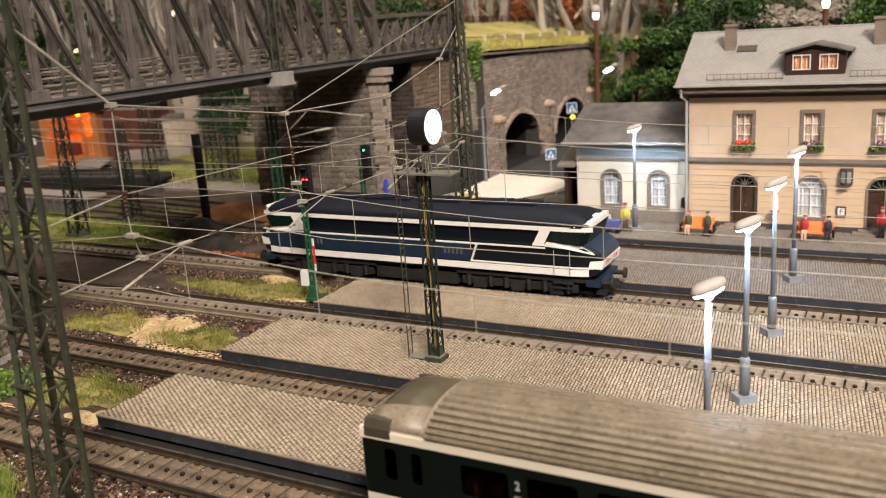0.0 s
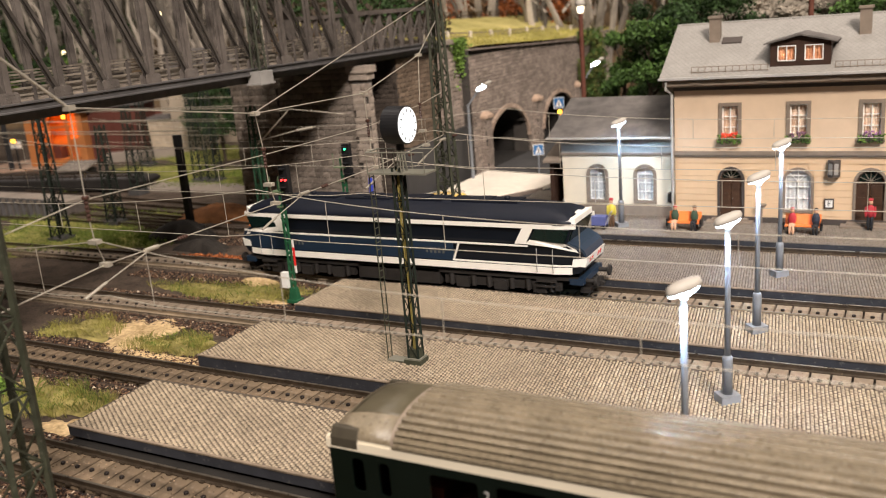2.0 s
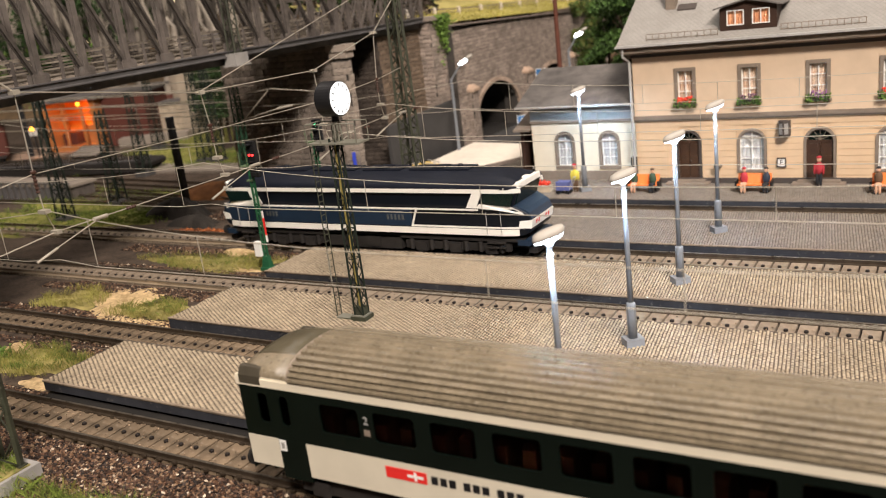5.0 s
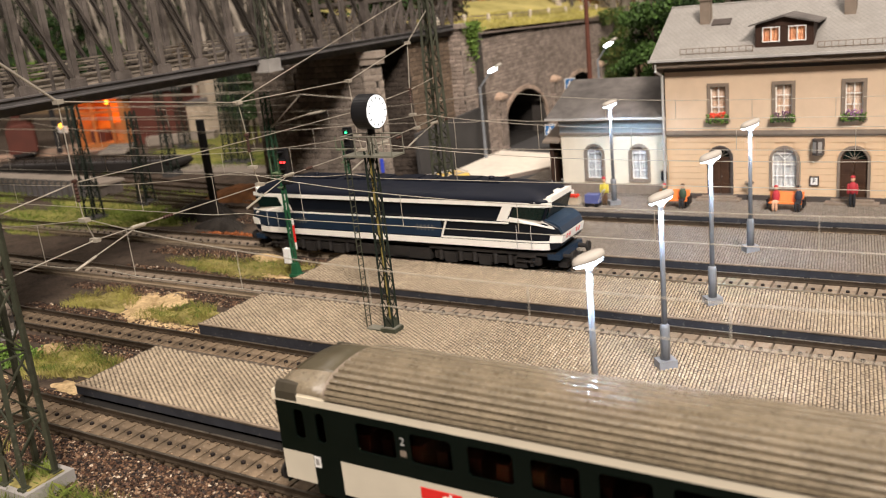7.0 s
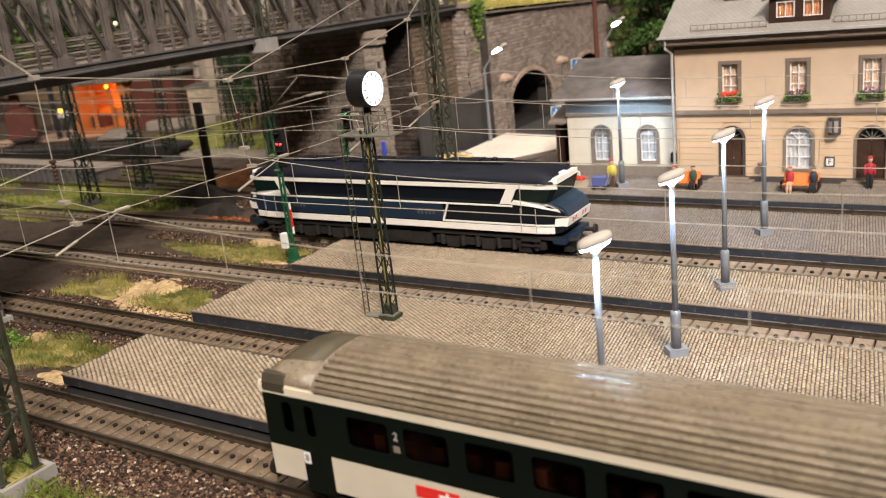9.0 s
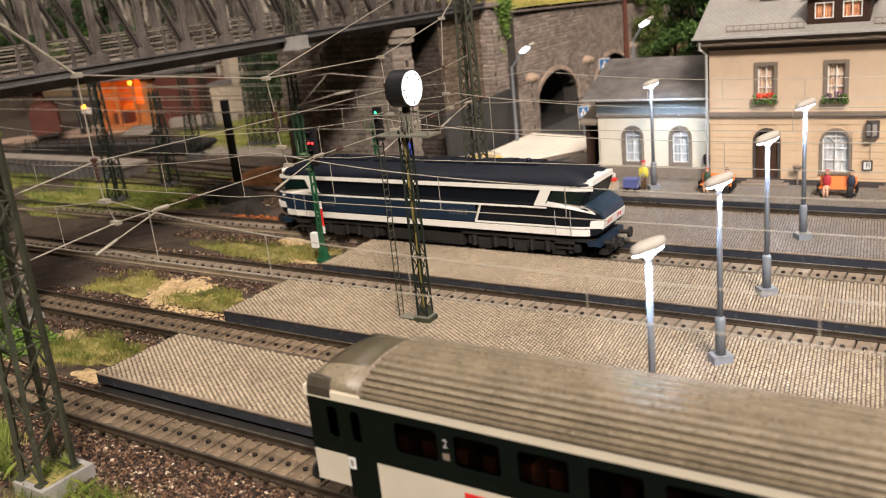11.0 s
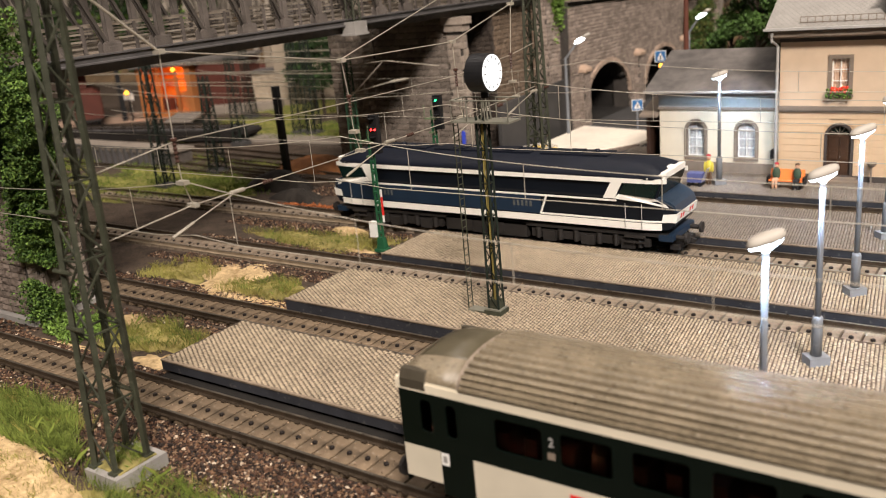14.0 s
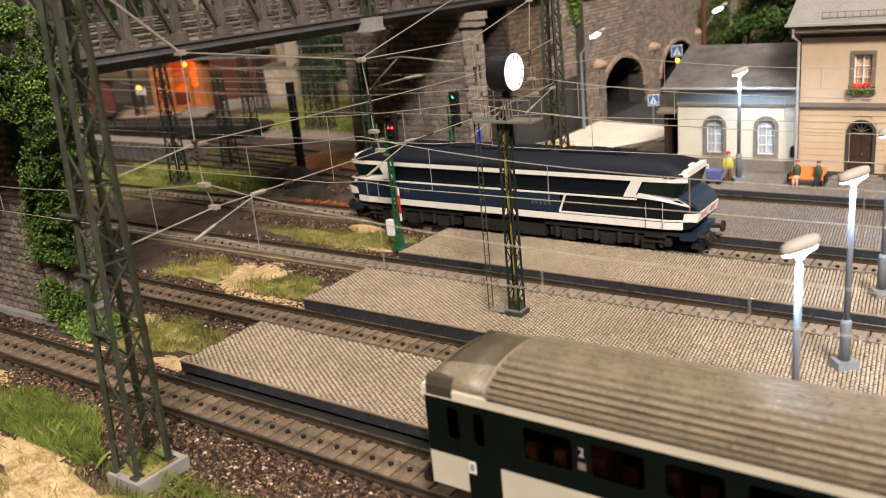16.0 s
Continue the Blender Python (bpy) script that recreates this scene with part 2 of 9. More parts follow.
M_DARKGLASS = mat("dark_green_glass", (0.004, 0.012, 0.010), 0.12, var=0.2, bump=0)
M_COACH_GREEN = mat("dark_green_coach_paint", (0.0028, 0.0058, 0.0040), 0.4, var=0.25, scale=80, bump=0.06, spec=0.2)
M_COACH_ROOF = mat("dusty_coach_roof", (0.146, 0.118, 0.078), 0.30, var=0.18, scale=700, bump=0.25, bscale=2600, spots=0.5, spec=0.45, tint=(0.205, 0.167, 0.113))
M_COACH_DARK = mat("dark_olive_panel", (0.060, 0.051, 0.036), 0.45, var=0.25, scale=200, bump=0.1, spec=0.3)
M_COACH_CLEAN = mat("olive_coach_roof", (0.085, 0.072, 0.045), 0.4, var=0.25, scale=200, bump=0.1, spec=0.35, spots=0.08)
M_SEAT_RED = mat("red_brown_seats", (0.070, 0.026, 0.015), 0.8, var=0.4, bump=0.2)
M_RED = mat("red_paint", (0.70, 0.03, 0.025), 0.45, var=0.1, bump=0.03)
M_ORANGE = mat("orange_bench_plastic", (0.80, 0.21, 0.05), 0.45, var=0.12, bump=0.04)
M_SKIN = mat("figurine_pale_paint", (0.62, 0.36, 0.23), 0.6, var=0.1, bump=0)
M_BRIDGE = mat("grey_brown_bridge_steel", (0.118, 0.101, 0.089), 0.38, var=0.5, scale=200, bump=0.35, spec=0.5, spots=0.12)
M_BRIDGE_DIAG = mat("dark_brown_bridge_bars", (0.068, 0.058, 0.051), 0.4, var=0.5, scale=200, bump=0.3, spec=0.45)
M_BAR = mat("worn_railing_steel", (0.34, 0.295, 0.24), 0.3, metal=0.45, var=0.5, scale=120, bump=0.2)
M_BRIDGE_DK = mat("dark_bridge_girder", (0.090, 0.085, 0.084), 0.36, var=0.3, scale=200, bump=0.15)
M_STONE = mat("grey_brown_stone", (0.17, 0.14, 0.115), 0.85, var=0.35, scale=280, bump=0.6, bscale=900, per_object=0.28, tint=(0.22, 0.185, 0.155), spec=0.15)
M_STONE_PC = mat("grey_brown_stone_block", (0.16, 0.125, 0.102), 0.85, var=0.45, scale=280, bump=0.8, bscale=900, per_object=0.32, tint=(0.215, 0.175, 0.145), spec=0.15)
M_STONE_PALE = mat("pale_quoin_stone", (0.30, 0.25, 0.205), 0.85, var=0.35, scale=280, bump=0.6, bscale=900, per_object=0.2)
M_STONE_GREY = mat("grey_wall_stone", (0.29, 0.235, 0.195), 0.85, var=0.3, scale=280, bump=0.5, bscale=900, island=0.25)
M_CAP = mat("pinkish_cap_stone", (0.46, 0.33, 0.24), 0.85, var=0.25, bump=0.3)
M_CONCRETE_DK = mat("smooth_grey_wall", (0.062, 0.059, 0.057), 0.8, var=0.3, scale=60, bump=0.15)
M_MORTAR = mat("dark_mortar", (0.055, 0.048, 0.042), 0.95, var=0.3, bump=0.5)
M_ROADGREY = mat("grey_road", (0.055, 0.053, 0.052), 0.85, var=0.2, scale=200, bump=0.3)
M_PALESLAB = mat("pale_pavement", (0.72, 0.65, 0.55), 0.85, var=0.15, scale=160, bump=0.2)
M_LEAF = mat("leaf_green", (0.028, 0.066, 0.014), 0.65, var=0.4, scale=60, bump=0, tint=(0.078, 0.145, 0.030), island=0.55)
M_LEAF_LIGHT = mat("bright_leaf_green", (0.070, 0.140, 0.020), 0.6, var=0.4, scale=60, bump=0, tint=(0.15, 0.24, 0.045), island=0.55)
M_LEAF_DARK = mat("dark_leaf_green", (0.012, 0.030, 0.009), 0.75, var=0.4, scale=60, bump=0, tint=(0.035, 0.07, 0.018), island=0.55)
M_LEAF_OLIVE = mat("olive_leaf_green", (0.085, 0.090, 0.020), 0.7, var=0.4, scale=60, bump=0, tint=(0.13, 0.14, 0.035), island=0.5)
M_LITTER = mat("orange_leaf_litter", (0.30, 0.095, 0.03), 0.85, var=0.4, scale=60, bump=0, island=0.5)
M_MEADOW = mat("yellow_green_meadow", (0.34, 0.31, 0.08), 0.95, var=0.4, scale=60, bump=0.6, tint=(0.48, 0.40, 0.15))
M_GRASS_Y = mat("meadow_fibre", (0.40, 0.36, 0.10), 0.85, var=0.35, scale=60, bump=0, island=0.3)
# green darkened to stand for bushes and the shade among the trunks
M_TURF_DK = mat("shade_dark_green_slope", (0.020, 0.024, 0.011), 0.95, var=0.5, scale=60, bump=0.8, tint=(0.05, 0.05, 0.024))
M_BACKDROP = mat("forest_backdrop", (0.045, 0.038, 0.026), 0.95, var=0.8, scale=14, bump=0, tint=(0.10, 0.085, 0.05))
M_TRUNK = mat("far_trunk", (0.255, 0.222, 0.182), 0.9, var=0.5, scale=60, bump=0.4, bscale=200, island=0.85)
M_YARDGRASS = mat("yard_grass", (0.115, 0.120, 0.026), 0.95, var=0.6, scale=70, bump=0.8, tint=(0.23, 0.215, 0.055))
M_PATH = mat("pale_yard_path", (0.26, 0.22, 0.18), 0.9, var=0.3, scale=60, bump=0.4)
M_ORANGEWALL = mat("orange_painted_wall", (0.42, 0.16, 0.05), 0.7, var=0.3, scale=40, bump=0.1)
M_ORANGELIT = mat("orange_interior_wall", (0.80, 0.20, 0.02), 0.8, var=0.35, scale=60, bump=0.2)
M_AMBER = glow("amber_lamp", (1.0, 0.42, 0.03), 5)
M_SIGNLIT = glow("lit_blue_panel", (0.035, 0.06, 0.42), 0.35)
M_BARK = mat("bark", (0.06, 0.045, 0.032), 0.9, var=0.4, scale=300, bump=0.6)
M_ROCK = mat("pale_rock", (0.115, 0.098, 0.070), 0.9, var=0.6, scale=200, bump=1.0, bscale=400, tint=(0.26, 0.225, 0.18))
M_RUSTPOST = mat("red_brown_post", (0.12, 0.045, 0.03), 0.5, var=0.2, bump=0.1)
M_ARCH = mat("pinkish_arch_stone", (0.40, 0.30, 0.23), 0.85, var=0.3, bump=0.3, per_object=0.2)
# near-black colour standing in for deep shade in tunnels and recesses
M_SHADE_DARK = mat("shade_dark_stone", (0.018, 0.016, 0.014), 0.95, var=0.4, scale=120, bump=0.5)
M_DIRT = mat("rust_brown_earth", (0.16, 0.062, 0.022), 0.95, var=0.5, scale=120, bump=0.9, tint=(0.26, 0.11, 0.04))
M_COAL = mat("black_brown_heap", (0.012, 0.010, 0.009), 0.85, var=0.5, scale=160, bump=0.9, bscale=700, tint=(0.03, 0.025, 0.02))
M_DULLWALL = mat("dull_beige_render", (0.34, 0.28, 0.21), 0.85, var=0.3, scale=40, bump=0.2)
M_WAGON = mat("red_brown_wagon_paint", (0.10, 0.030, 0.020), 0.7, var=0.25, scale=60, bump=0.1)
M_PLAZA = mat("dusty_pink_floor", (0.42, 0.29, 0.21), 0.9, var=0.35, scale=50, bump=0.4)
M_HALL = mat("hall_wall_paint", (0.12, 0.105, 0.09), 0.9, var=0.06, scale=3, bump=0)
M_FLOOR = mat("hall_floor_carpet", (0.16, 0.14, 0.13), 0.9, var=0.2, scale=20, bump=0)


def thing(name, label="", category="", at=(0, 0, 0), rz=0.0, group="", kind=""):
    ob = new(name)
    ob.empty_display_size = 0.01
    ob.matrix_world = pose(at[0] * MM, at[1] * MM, at[2] * MM, 0, 0, rz)
    return tagged(ob, label, category, group, kind)


def mesh_of(name, bm, material, smooth=False):
    me = bpy.data.meshes.new(name)
    if len(bm.verts) < 4000:
        bmesh.ops.remove_doubles(bm, verts=bm.verts, dist=0.004)
    bmesh.ops.scale(bm, vec=(MM, MM, MM), verts=bm.verts)
    bm.to_mesh(me)
    bm.free()
    for m in (material if isinstance(material, (list, tuple)) else [material]):
        me.materials.append(m)
    if smooth:
        for p in me.polygons:
            p.use_smooth = True
    return me


def part(name, bm, material, parent, label="", smooth=False, at=None, kind=""):
    """Links a bmesh as ONE mesh object under a thing or a part."""
    ob = new(name, mesh_of(name, bm, material, smooth))
    ob.parent = parent
    if at is not None:
        ob.location = (at[0] * MM, at[1] * MM, at[2] * MM)
    return tagged(ob, label, kind=kind)


def solo(name, bm, material, label, category, at=(0, 0, 0), kind="", group="", smooth=False, rz=0.0):
    """A thing that is a single mesh."""
    ob = new(name, mesh_of(name, bm, material, smooth))
    ob.matrix_world = pose(at[0] * MM, at[1] * MM, at[2] * MM, 0, 0, rz)
    return tagged(ob, label, category, group, kind)


def piece(name, me, parent, at, rz=0.0, rx=0.0, ry=0.0, s=None):
    """An object on shared mesh data, placed in its parent's millimetres."""
    ob = new(name, me)
    ob.parent = parent
    ob.matrix_local = pose(at[0] * MM, at[1] * MM, at[2] * MM, rx, ry, rz) @ (Matrix.Diagonal((*s, 1)) if s else Matrix())
    return ob


def B():
    return bmesh.new()


def box(bm, x0, x1, y0, y1, z0, z1, mi=0):
    v = [bm.verts.new(p) for p in ((x0, y0, z0), (x1, y0, z0), (x1, y1, z0), (x0, y1, z0), (x0, y0, z1), (x1, y0, z1), (x1, y1, z1), (x0, y1, z1))]
    for f in ((3, 2, 1, 0), (4, 5, 6, 7), (0, 1, 5, 4), (1, 2, 6, 5), (2, 3, 7, 6), (3, 0, 4, 7)):
        bm.faces.new([v[i] for i in f]).material_index = mi
    return v


def bevel(bm, w, seg=1):
    bmesh.ops.bevel(bm, geom=[e for e in bm.edges if len(e.link_faces) == 2 and e.calc_face_angle(0) > 0.6], offset=w, segments=seg, affect="EDGES", profile=0.5)
    return bm


def bbox(x0, x1, y0, y1, z0, z1, w=0.3, seg=1):
    bm = B()
    box(bm, x0, x1, y0, y1, z0, z1)
    return bevel(bm, w, seg)


def axes_for(p0, p1):
    d = (Vector(p1) - Vector(p0)).normalized()
    s = d.cross(Vector((0, 0, 1)))
    if s.length < 1e-4:
        s = Vector((1, 0, 0))
    s.normalize()
    return d, s, s.cross(d)


def beam(bm, p0, p1, w, h, mi=0):
    """A rectangular bar from p0 to p1, w wide sideways and h deep."""
    d, s, u = axes_for(p0, p1)
    a, b = Vector(p0), Vector(p1)
    v = [bm.verts.new(p + s * (w / 2 * i) + u * (h / 2 * j)) for p in (a, b) for i, j in ((-1, -1), (1, -1), (1, 1), (-1, 1))]
    for f in ((3, 2, 1, 0), (4, 5, 6, 7), (0, 1, 5, 4), (1, 2, 6, 5), (2, 3, 7, 6), (3, 0, 4, 7)):
        bm.faces.new([v[i] for i in f]).material_index = mi


def rod(bm, p0, p1, r0, r1=None, n=8, mi=0):
    """A tapered round bar from p0 to p1."""
    r1 = r0 if r1 is None else r1
    d, s, u = axes_for(p0, p1)
    rings = []
    for p, r in ((Vector(p0), r0), (Vector(p1), r1)):
        rings.append([bm.verts.new(p + (s * math.cos(2 * math.pi * k / n) + u * math.sin(2 * math.pi * k / n)) * r) for k in range(n)])
    for k in range(n):
        bm.faces.new((rings[0][k], rings[1][k], rings[1][(k + 1) % n], rings[0][(k + 1) % n])).material_index = mi
    bm.faces.new(rings[0]).material_index = mi
    bm.faces.new(rings[1][::-1]).material_index = mi


def wire(bm, pts, r, n=5):
    """A continuous round wire through the points."""
    ps = [Vector(p) for p in pts]
    rings = []
    for k, p in enumerate(ps):
        d = (ps[min(k + 1, len(ps) - 1)] - ps[max(k - 1, 0)])
        if d.length < 1e-6:
            d = ps[k] - ps[k - 1]
        d.normalize()
        s = d.cross(Vector((0.0, 0.31, 0.95)) if abs(d.z) < 0.9 else Vector((1, 0, 0)))
        s.normalize()
        u = s.cross(d)
        rings.append([bm.verts.new(p + (s * math.cos(2 * math.pi * j / n) + u * math.sin(2 * math.pi * j / n)) * r) for j in range(n)])
    for a, b in zip(rings, rings[1:]):
        for j in range(n):
            bm.faces.new((a[j], a[(j + 1) % n], b[(j + 1) % n], b[j]))
    bm.faces.new(rings[0][::-1])
    bm.faces.new(rings[-1])


def lathe(bm, profile, n=16, c=(0, 0, 0), mi=0):
    """Turns (radius, z) round the z axis at c."""
    rings = [[bm.verts.new((c[0] + r * math.cos(2 * math.pi * k / n), c[1] + r * math.sin(2 * math.pi * k / n), c[2] + z)) for k in range(n)] for r, z in profile]
    for a, b in zip(rings, rings[1:]):
        for k in range(n):
            bm.faces.new((a[k], a[(k + 1) % n], b[(k + 1) % n], b[k])).material_index = mi
    bm.faces.new(rings[0][::-1]).material_index = mi
    bm.faces.new(rings[-1]).material_index = mi


def prism(bm, poly, lo, hi, axis="y", mi=0):
    """Extrudes a polygon: (x, z) along y, (y, z) along x or (x, y) along z."""
    def at(p, t):
        return (p[0], t, p[1]) if axis == "y" else (t, p[0], p[1]) if axis == "x" else (p[0], p[1], t)
    a = [bm.verts.new(at(p, lo)) for p in poly]
    b = [bm.verts.new(at(p, hi)) for p in poly]
    fs = [bm.faces.new(a), bm.faces.new(b[::-1])]
    for k in range(len(poly)):
        fs.append(bm.faces.new((a[k], b[k], b[(k + 1) % len(poly)], a[(k + 1) % len(poly)])))
    for f in fs:
        f.material_index = mi
    bmesh.ops.recalc_face_normals(bm, faces=fs)


def loft(bm, rings, mi=0, caps=True):
    """Joins equal closed rings of points."""
    vs = [[bm.verts.new(p) for p in r] for r in rings]
    fs = []
    n = len(vs[0])
    for a, b in zip(vs, vs[1:]):
        for k in range(n):
            fs.append(bm.faces.new((a[k], a[(k + 1) % n], b[(k + 1) % n], b[k])))
    if caps:
        fs += [bm.faces.new(vs[0][::-1]), bm.faces.new(vs[-1])]
    for f in fs:
        f.material_index = mi
    bmesh.ops.recalc_face_normals(bm, faces=fs)


def arch(cx, half, z0, z1, n=10, rise=None):
    """Outline (x, z) of an arched opening, from its foot up and over."""
    rise = half if rise is None else rise
    return [(cx - half, z0)] + [(cx - half * math.cos(math.pi * k / n), z1 - rise + rise * math.sin(math.pi * k / n)) for k in range(n + 1)] + [(cx + half, z0)]


def text_part(name, words, size, material, parent, at, rx=90, rz=0, align="CENTER"):
    cu = bpy.data.curves.new(name, "FONT")
    cu.body, cu.size, cu.extrude, cu.align_x, cu.align_y = words, size * MM, 0.06 * MM, align, "CENTER"
    cu.materials.append(material)
    ob = new(name, cu)
    ob.parent = parent
    ob.matrix_local = pose(at[0] * MM, at[1] * MM, at[2] * MM, rx, 0, rz)
    return ob
# ---- ground, hall ----
TRACK_Y = (-15, 58, 131, 205, 292)
TOP, RAIL = 7.0, 4.5          # platform top, rail top


def sheet(x0, x1, y0, y1, nx, ny, height):
    bm = B()
    g = [[bm.verts.new((x0 + (x1 - x0) * i / nx, y0 + (y1 - y0) * j / ny, height(x0 + (x1 - x0) * i / nx, y0 + (y1 - y0) * j / ny))) for j in range(ny + 1)] for i in range(nx + 1)]
    for i in range(nx):
        for j in range(ny):
            bm.faces.new((g[i][j], g[i + 1][j], g[i + 1][j + 1], g[i][j + 1]))
    return bm


def rough_z(x, y, a=0.5, s=0.03):
    return a * noise.noise(Vector((x * s, y * s, 0.3))) + 0.25 * a * noise.noise(Vector((x * s * 6, y * s * 6, 1.7)))


tagged(new("ground", mesh_of("ground", sheet(-2400, 1100, -110, 1500, 202, 100, lambda x, y: 0.3 + rough_z(x, y, 0.6)), M_GROUND)), "brown scenic ground cover of the model landscape", "ground", kind="structure")
solo("layout_edge_board", bbox(-2400, 1100, -122, -110, -80, 2.5, 1), M_DARK_STEEL, "dark green wooden board along the layout's edge", "board", kind="structure")

solo("layout_table", bbox(-2400, 1100, -108, 1500, -1000, -20, 2), M_DARK_STEEL, "dark panelled table carrying the model landscape", "table", kind="structure")
bm = B()
box(bm, -4000, 4000, -3500, 4500, -1020, -1000)
solo("hall_floor", bm, M_FLOOR, "grey carpet floor of the exhibition hall", "floor", kind="structure")
bm = B()
box(bm, -4000, 4000, -3500, 4500, 1900, 1950)
solo("hall_ceiling", bm, M_HALL, "plain painted ceiling of the exhibition hall", "ceiling", kind="structure")
for nm, b in (("wall_north", (-4000, 4000, 4500, 4600)), ("wall_south", (-4000, 4000, -3600, -3500)), ("wall_west", (-4100, -4000, -3500, 4500)), ("wall_east", (4000, 4100, -3500, 4500))):
    bm = B()
    box(bm, b[0], b[1], b[2], b[3], -1000, 1900)
    solo(nm, bm, M_HALL, "plain beige wall of the exhibition hall", "wall", kind="structure")

# ---- tracks: sleepers with contact studs, two rails ----
bm = B()
box(bm, -3.25, 3.25, -9.4, 9.4, 0.4, 2.1)
SLEEPER_ME = mesh_of("sleeper", bevel(bm, 0.35), M_SLEEPER)
bm = B()
box(bm, -3.2, 3.2, -9.4, 9.4, 0.4, 2.1)
SLEEPER_PALE_ME = mesh_of("sleeper", bevel(bm, 0.35), M_SLEEPER_PALE)
bm = B()
lathe(bm, [(0.9, 0), (0.88, 0.75), (0.55, 0.95)], 7)
STUD_ME = mesh_of("stud", bm, M_STUD)
bm = B()
box(bm, -0.9, 0.9, -1.9, 1.9, 2.0, 2.7)
CHAIR_ME = mesh_of("rail_chair", bevel(bm, 0.2), M_RAIL)


def rail_section(y):
    return [(y - 1.1, 2.1), (y + 1.1, 2.1), (y + 1.1, 2.4), (y + 0.3, 2.8), (y + 0.3, 3.8), (y + 0.5, 3.95), (y + 0.5, 4.35), (y + 0.35, RAIL), (y - 0.35, RAIL), (y - 0.5, 4.35), (y - 0.5, 3.95), (y - 0.3, 3.8), (y - 0.3, 2.8), (y - 1.1, 2.4)]


def track(y, x0, x1, s0, s1, sleeper_me, label):
    t = thing("railway_track", label, "track", at=(0, y, 0), kind="structure")
    for s in (-8.7, 8.7):
        bm = B()
        prism(bm, rail_section(s), x0, x1, "x")
        for f in bm.faces:
            if f.calc_center_median().z > 4.3 and abs(f.normal.x) < 0.5:
                f.material_index = 1
        part("rail", bm, [M_RAIL_PALE if sleeper_me is SLEEPER_PALE_ME and s < 0 else M_RAIL, M_RAILTOP], t)
    k, x = 0, s0
    while x < s1:
        p = piece("sleeper", sleeper_me, t, (x, 0, 0))
        piece("contact_stud", STUD_ME, p, (0, 0, 2.1))
        if y < 100 and -125 < x < 190:
            for side in (-8.7, 8.7):
                piece("rail_chair", CHAIR_ME, p, (0, side, 0))
        x += 7.35
    return t


track(TRACK_Y[0], -700, 600, -330, 340, SLEEPER_ME, "weathered brown model railway track with studs on its sleepers")
track(TRACK_Y[1], -700, 600, -330, 200, SLEEPER_ME, "weathered brown model railway track with studs on its sleepers")
track(TRACK_Y[2], -700, 600, -330, 430, SLEEPER_PALE_ME, "dusty pale model railway track between two platforms")
track(TRACK_Y[3], -700, 600, -330, 430, SLEEPER_PALE_ME, "dusty pale model railway track under the locomotive")
track(TRACK_Y[4], -700, 600, -330, 430, SLEEPER_ME, "dark model railway track beside the station platform")


# ---- platforms ----
def platform(name, x0, x1, y0, y1, z0, material, label):
    t = thing(name, label, "platform", at=(0, 0, 0), kind="structure")
    bm = B()
    box(bm, x0, x1, y0, y1, z0, TOP - 0.5)
    part("side", bevel(bm, 0.3), M_EDGE, t, "dark painted side")
    bm = B()
    n = int((x1 - x0) / 4)
    # upper slab with a slightly uneven rim
    lo = [(x0 - 0.2 + (x1 - x0 + 0.4) * i / n, y0 - 0.25 + random.uniform(-0.15, 0.1)) for i in range(n + 1)]
    hi = [(x1 + 0.2 - (x1 - x0 + 0.4) * i / n, y1 + 0.25 + random.uniform(-0.1, 0.15)) for i in range(n + 1)]
    prism(bm, lo + hi, TOP - 0.5, TOP, "z")
    part("paving", bm, material, t)
    if material is M_PIT:
        for k in range(int((x1 - x0) / 11)):
            part("rim_stone", bbox(x0 + k * 11 - 0.1, x0 + k * 11 + 10.8, y0 - 0.3, y0 + 0.75, TOP - 0.2, TOP + 0.36, 0.12), M_RIM, t)
    return t


PLATFORMS = [
    platform("platform_1", 0, 650, 1.0, 44.5, 2.9, M_PIT, "low platform slab with beige cobbles and dark grey side"),
    platform("platform_2", -1, 650, 72.2, 118, 0.5, M_PIT, "low platform with beige cobbles, clock mast and lamp"),
    platform("platform_3", 0, 650, 142.5, 187, 0.5, M_PIT, "low platform with beige cobbles in front of the locomotive"),
    platform("platform_4", -25, 650, 218, 281, 0.5, M_PIT, "wide low platform with grey-beige cobbles"),
    platform("platform_5", 25, 650, 304, 420, 0.5, M_PAVE_GREY, "cobbled station platform in front of the station building"),
]
# added black strip that paints the dark gap under the slab's overhang
part("gap_shade_strip", bbox(1, 640, -3.9, 3.0, -0.6, 1.15, 0.2), M_SHADE_DARK, PLATFORMS[0], "black strip standing in for the shaded gap below the slab")
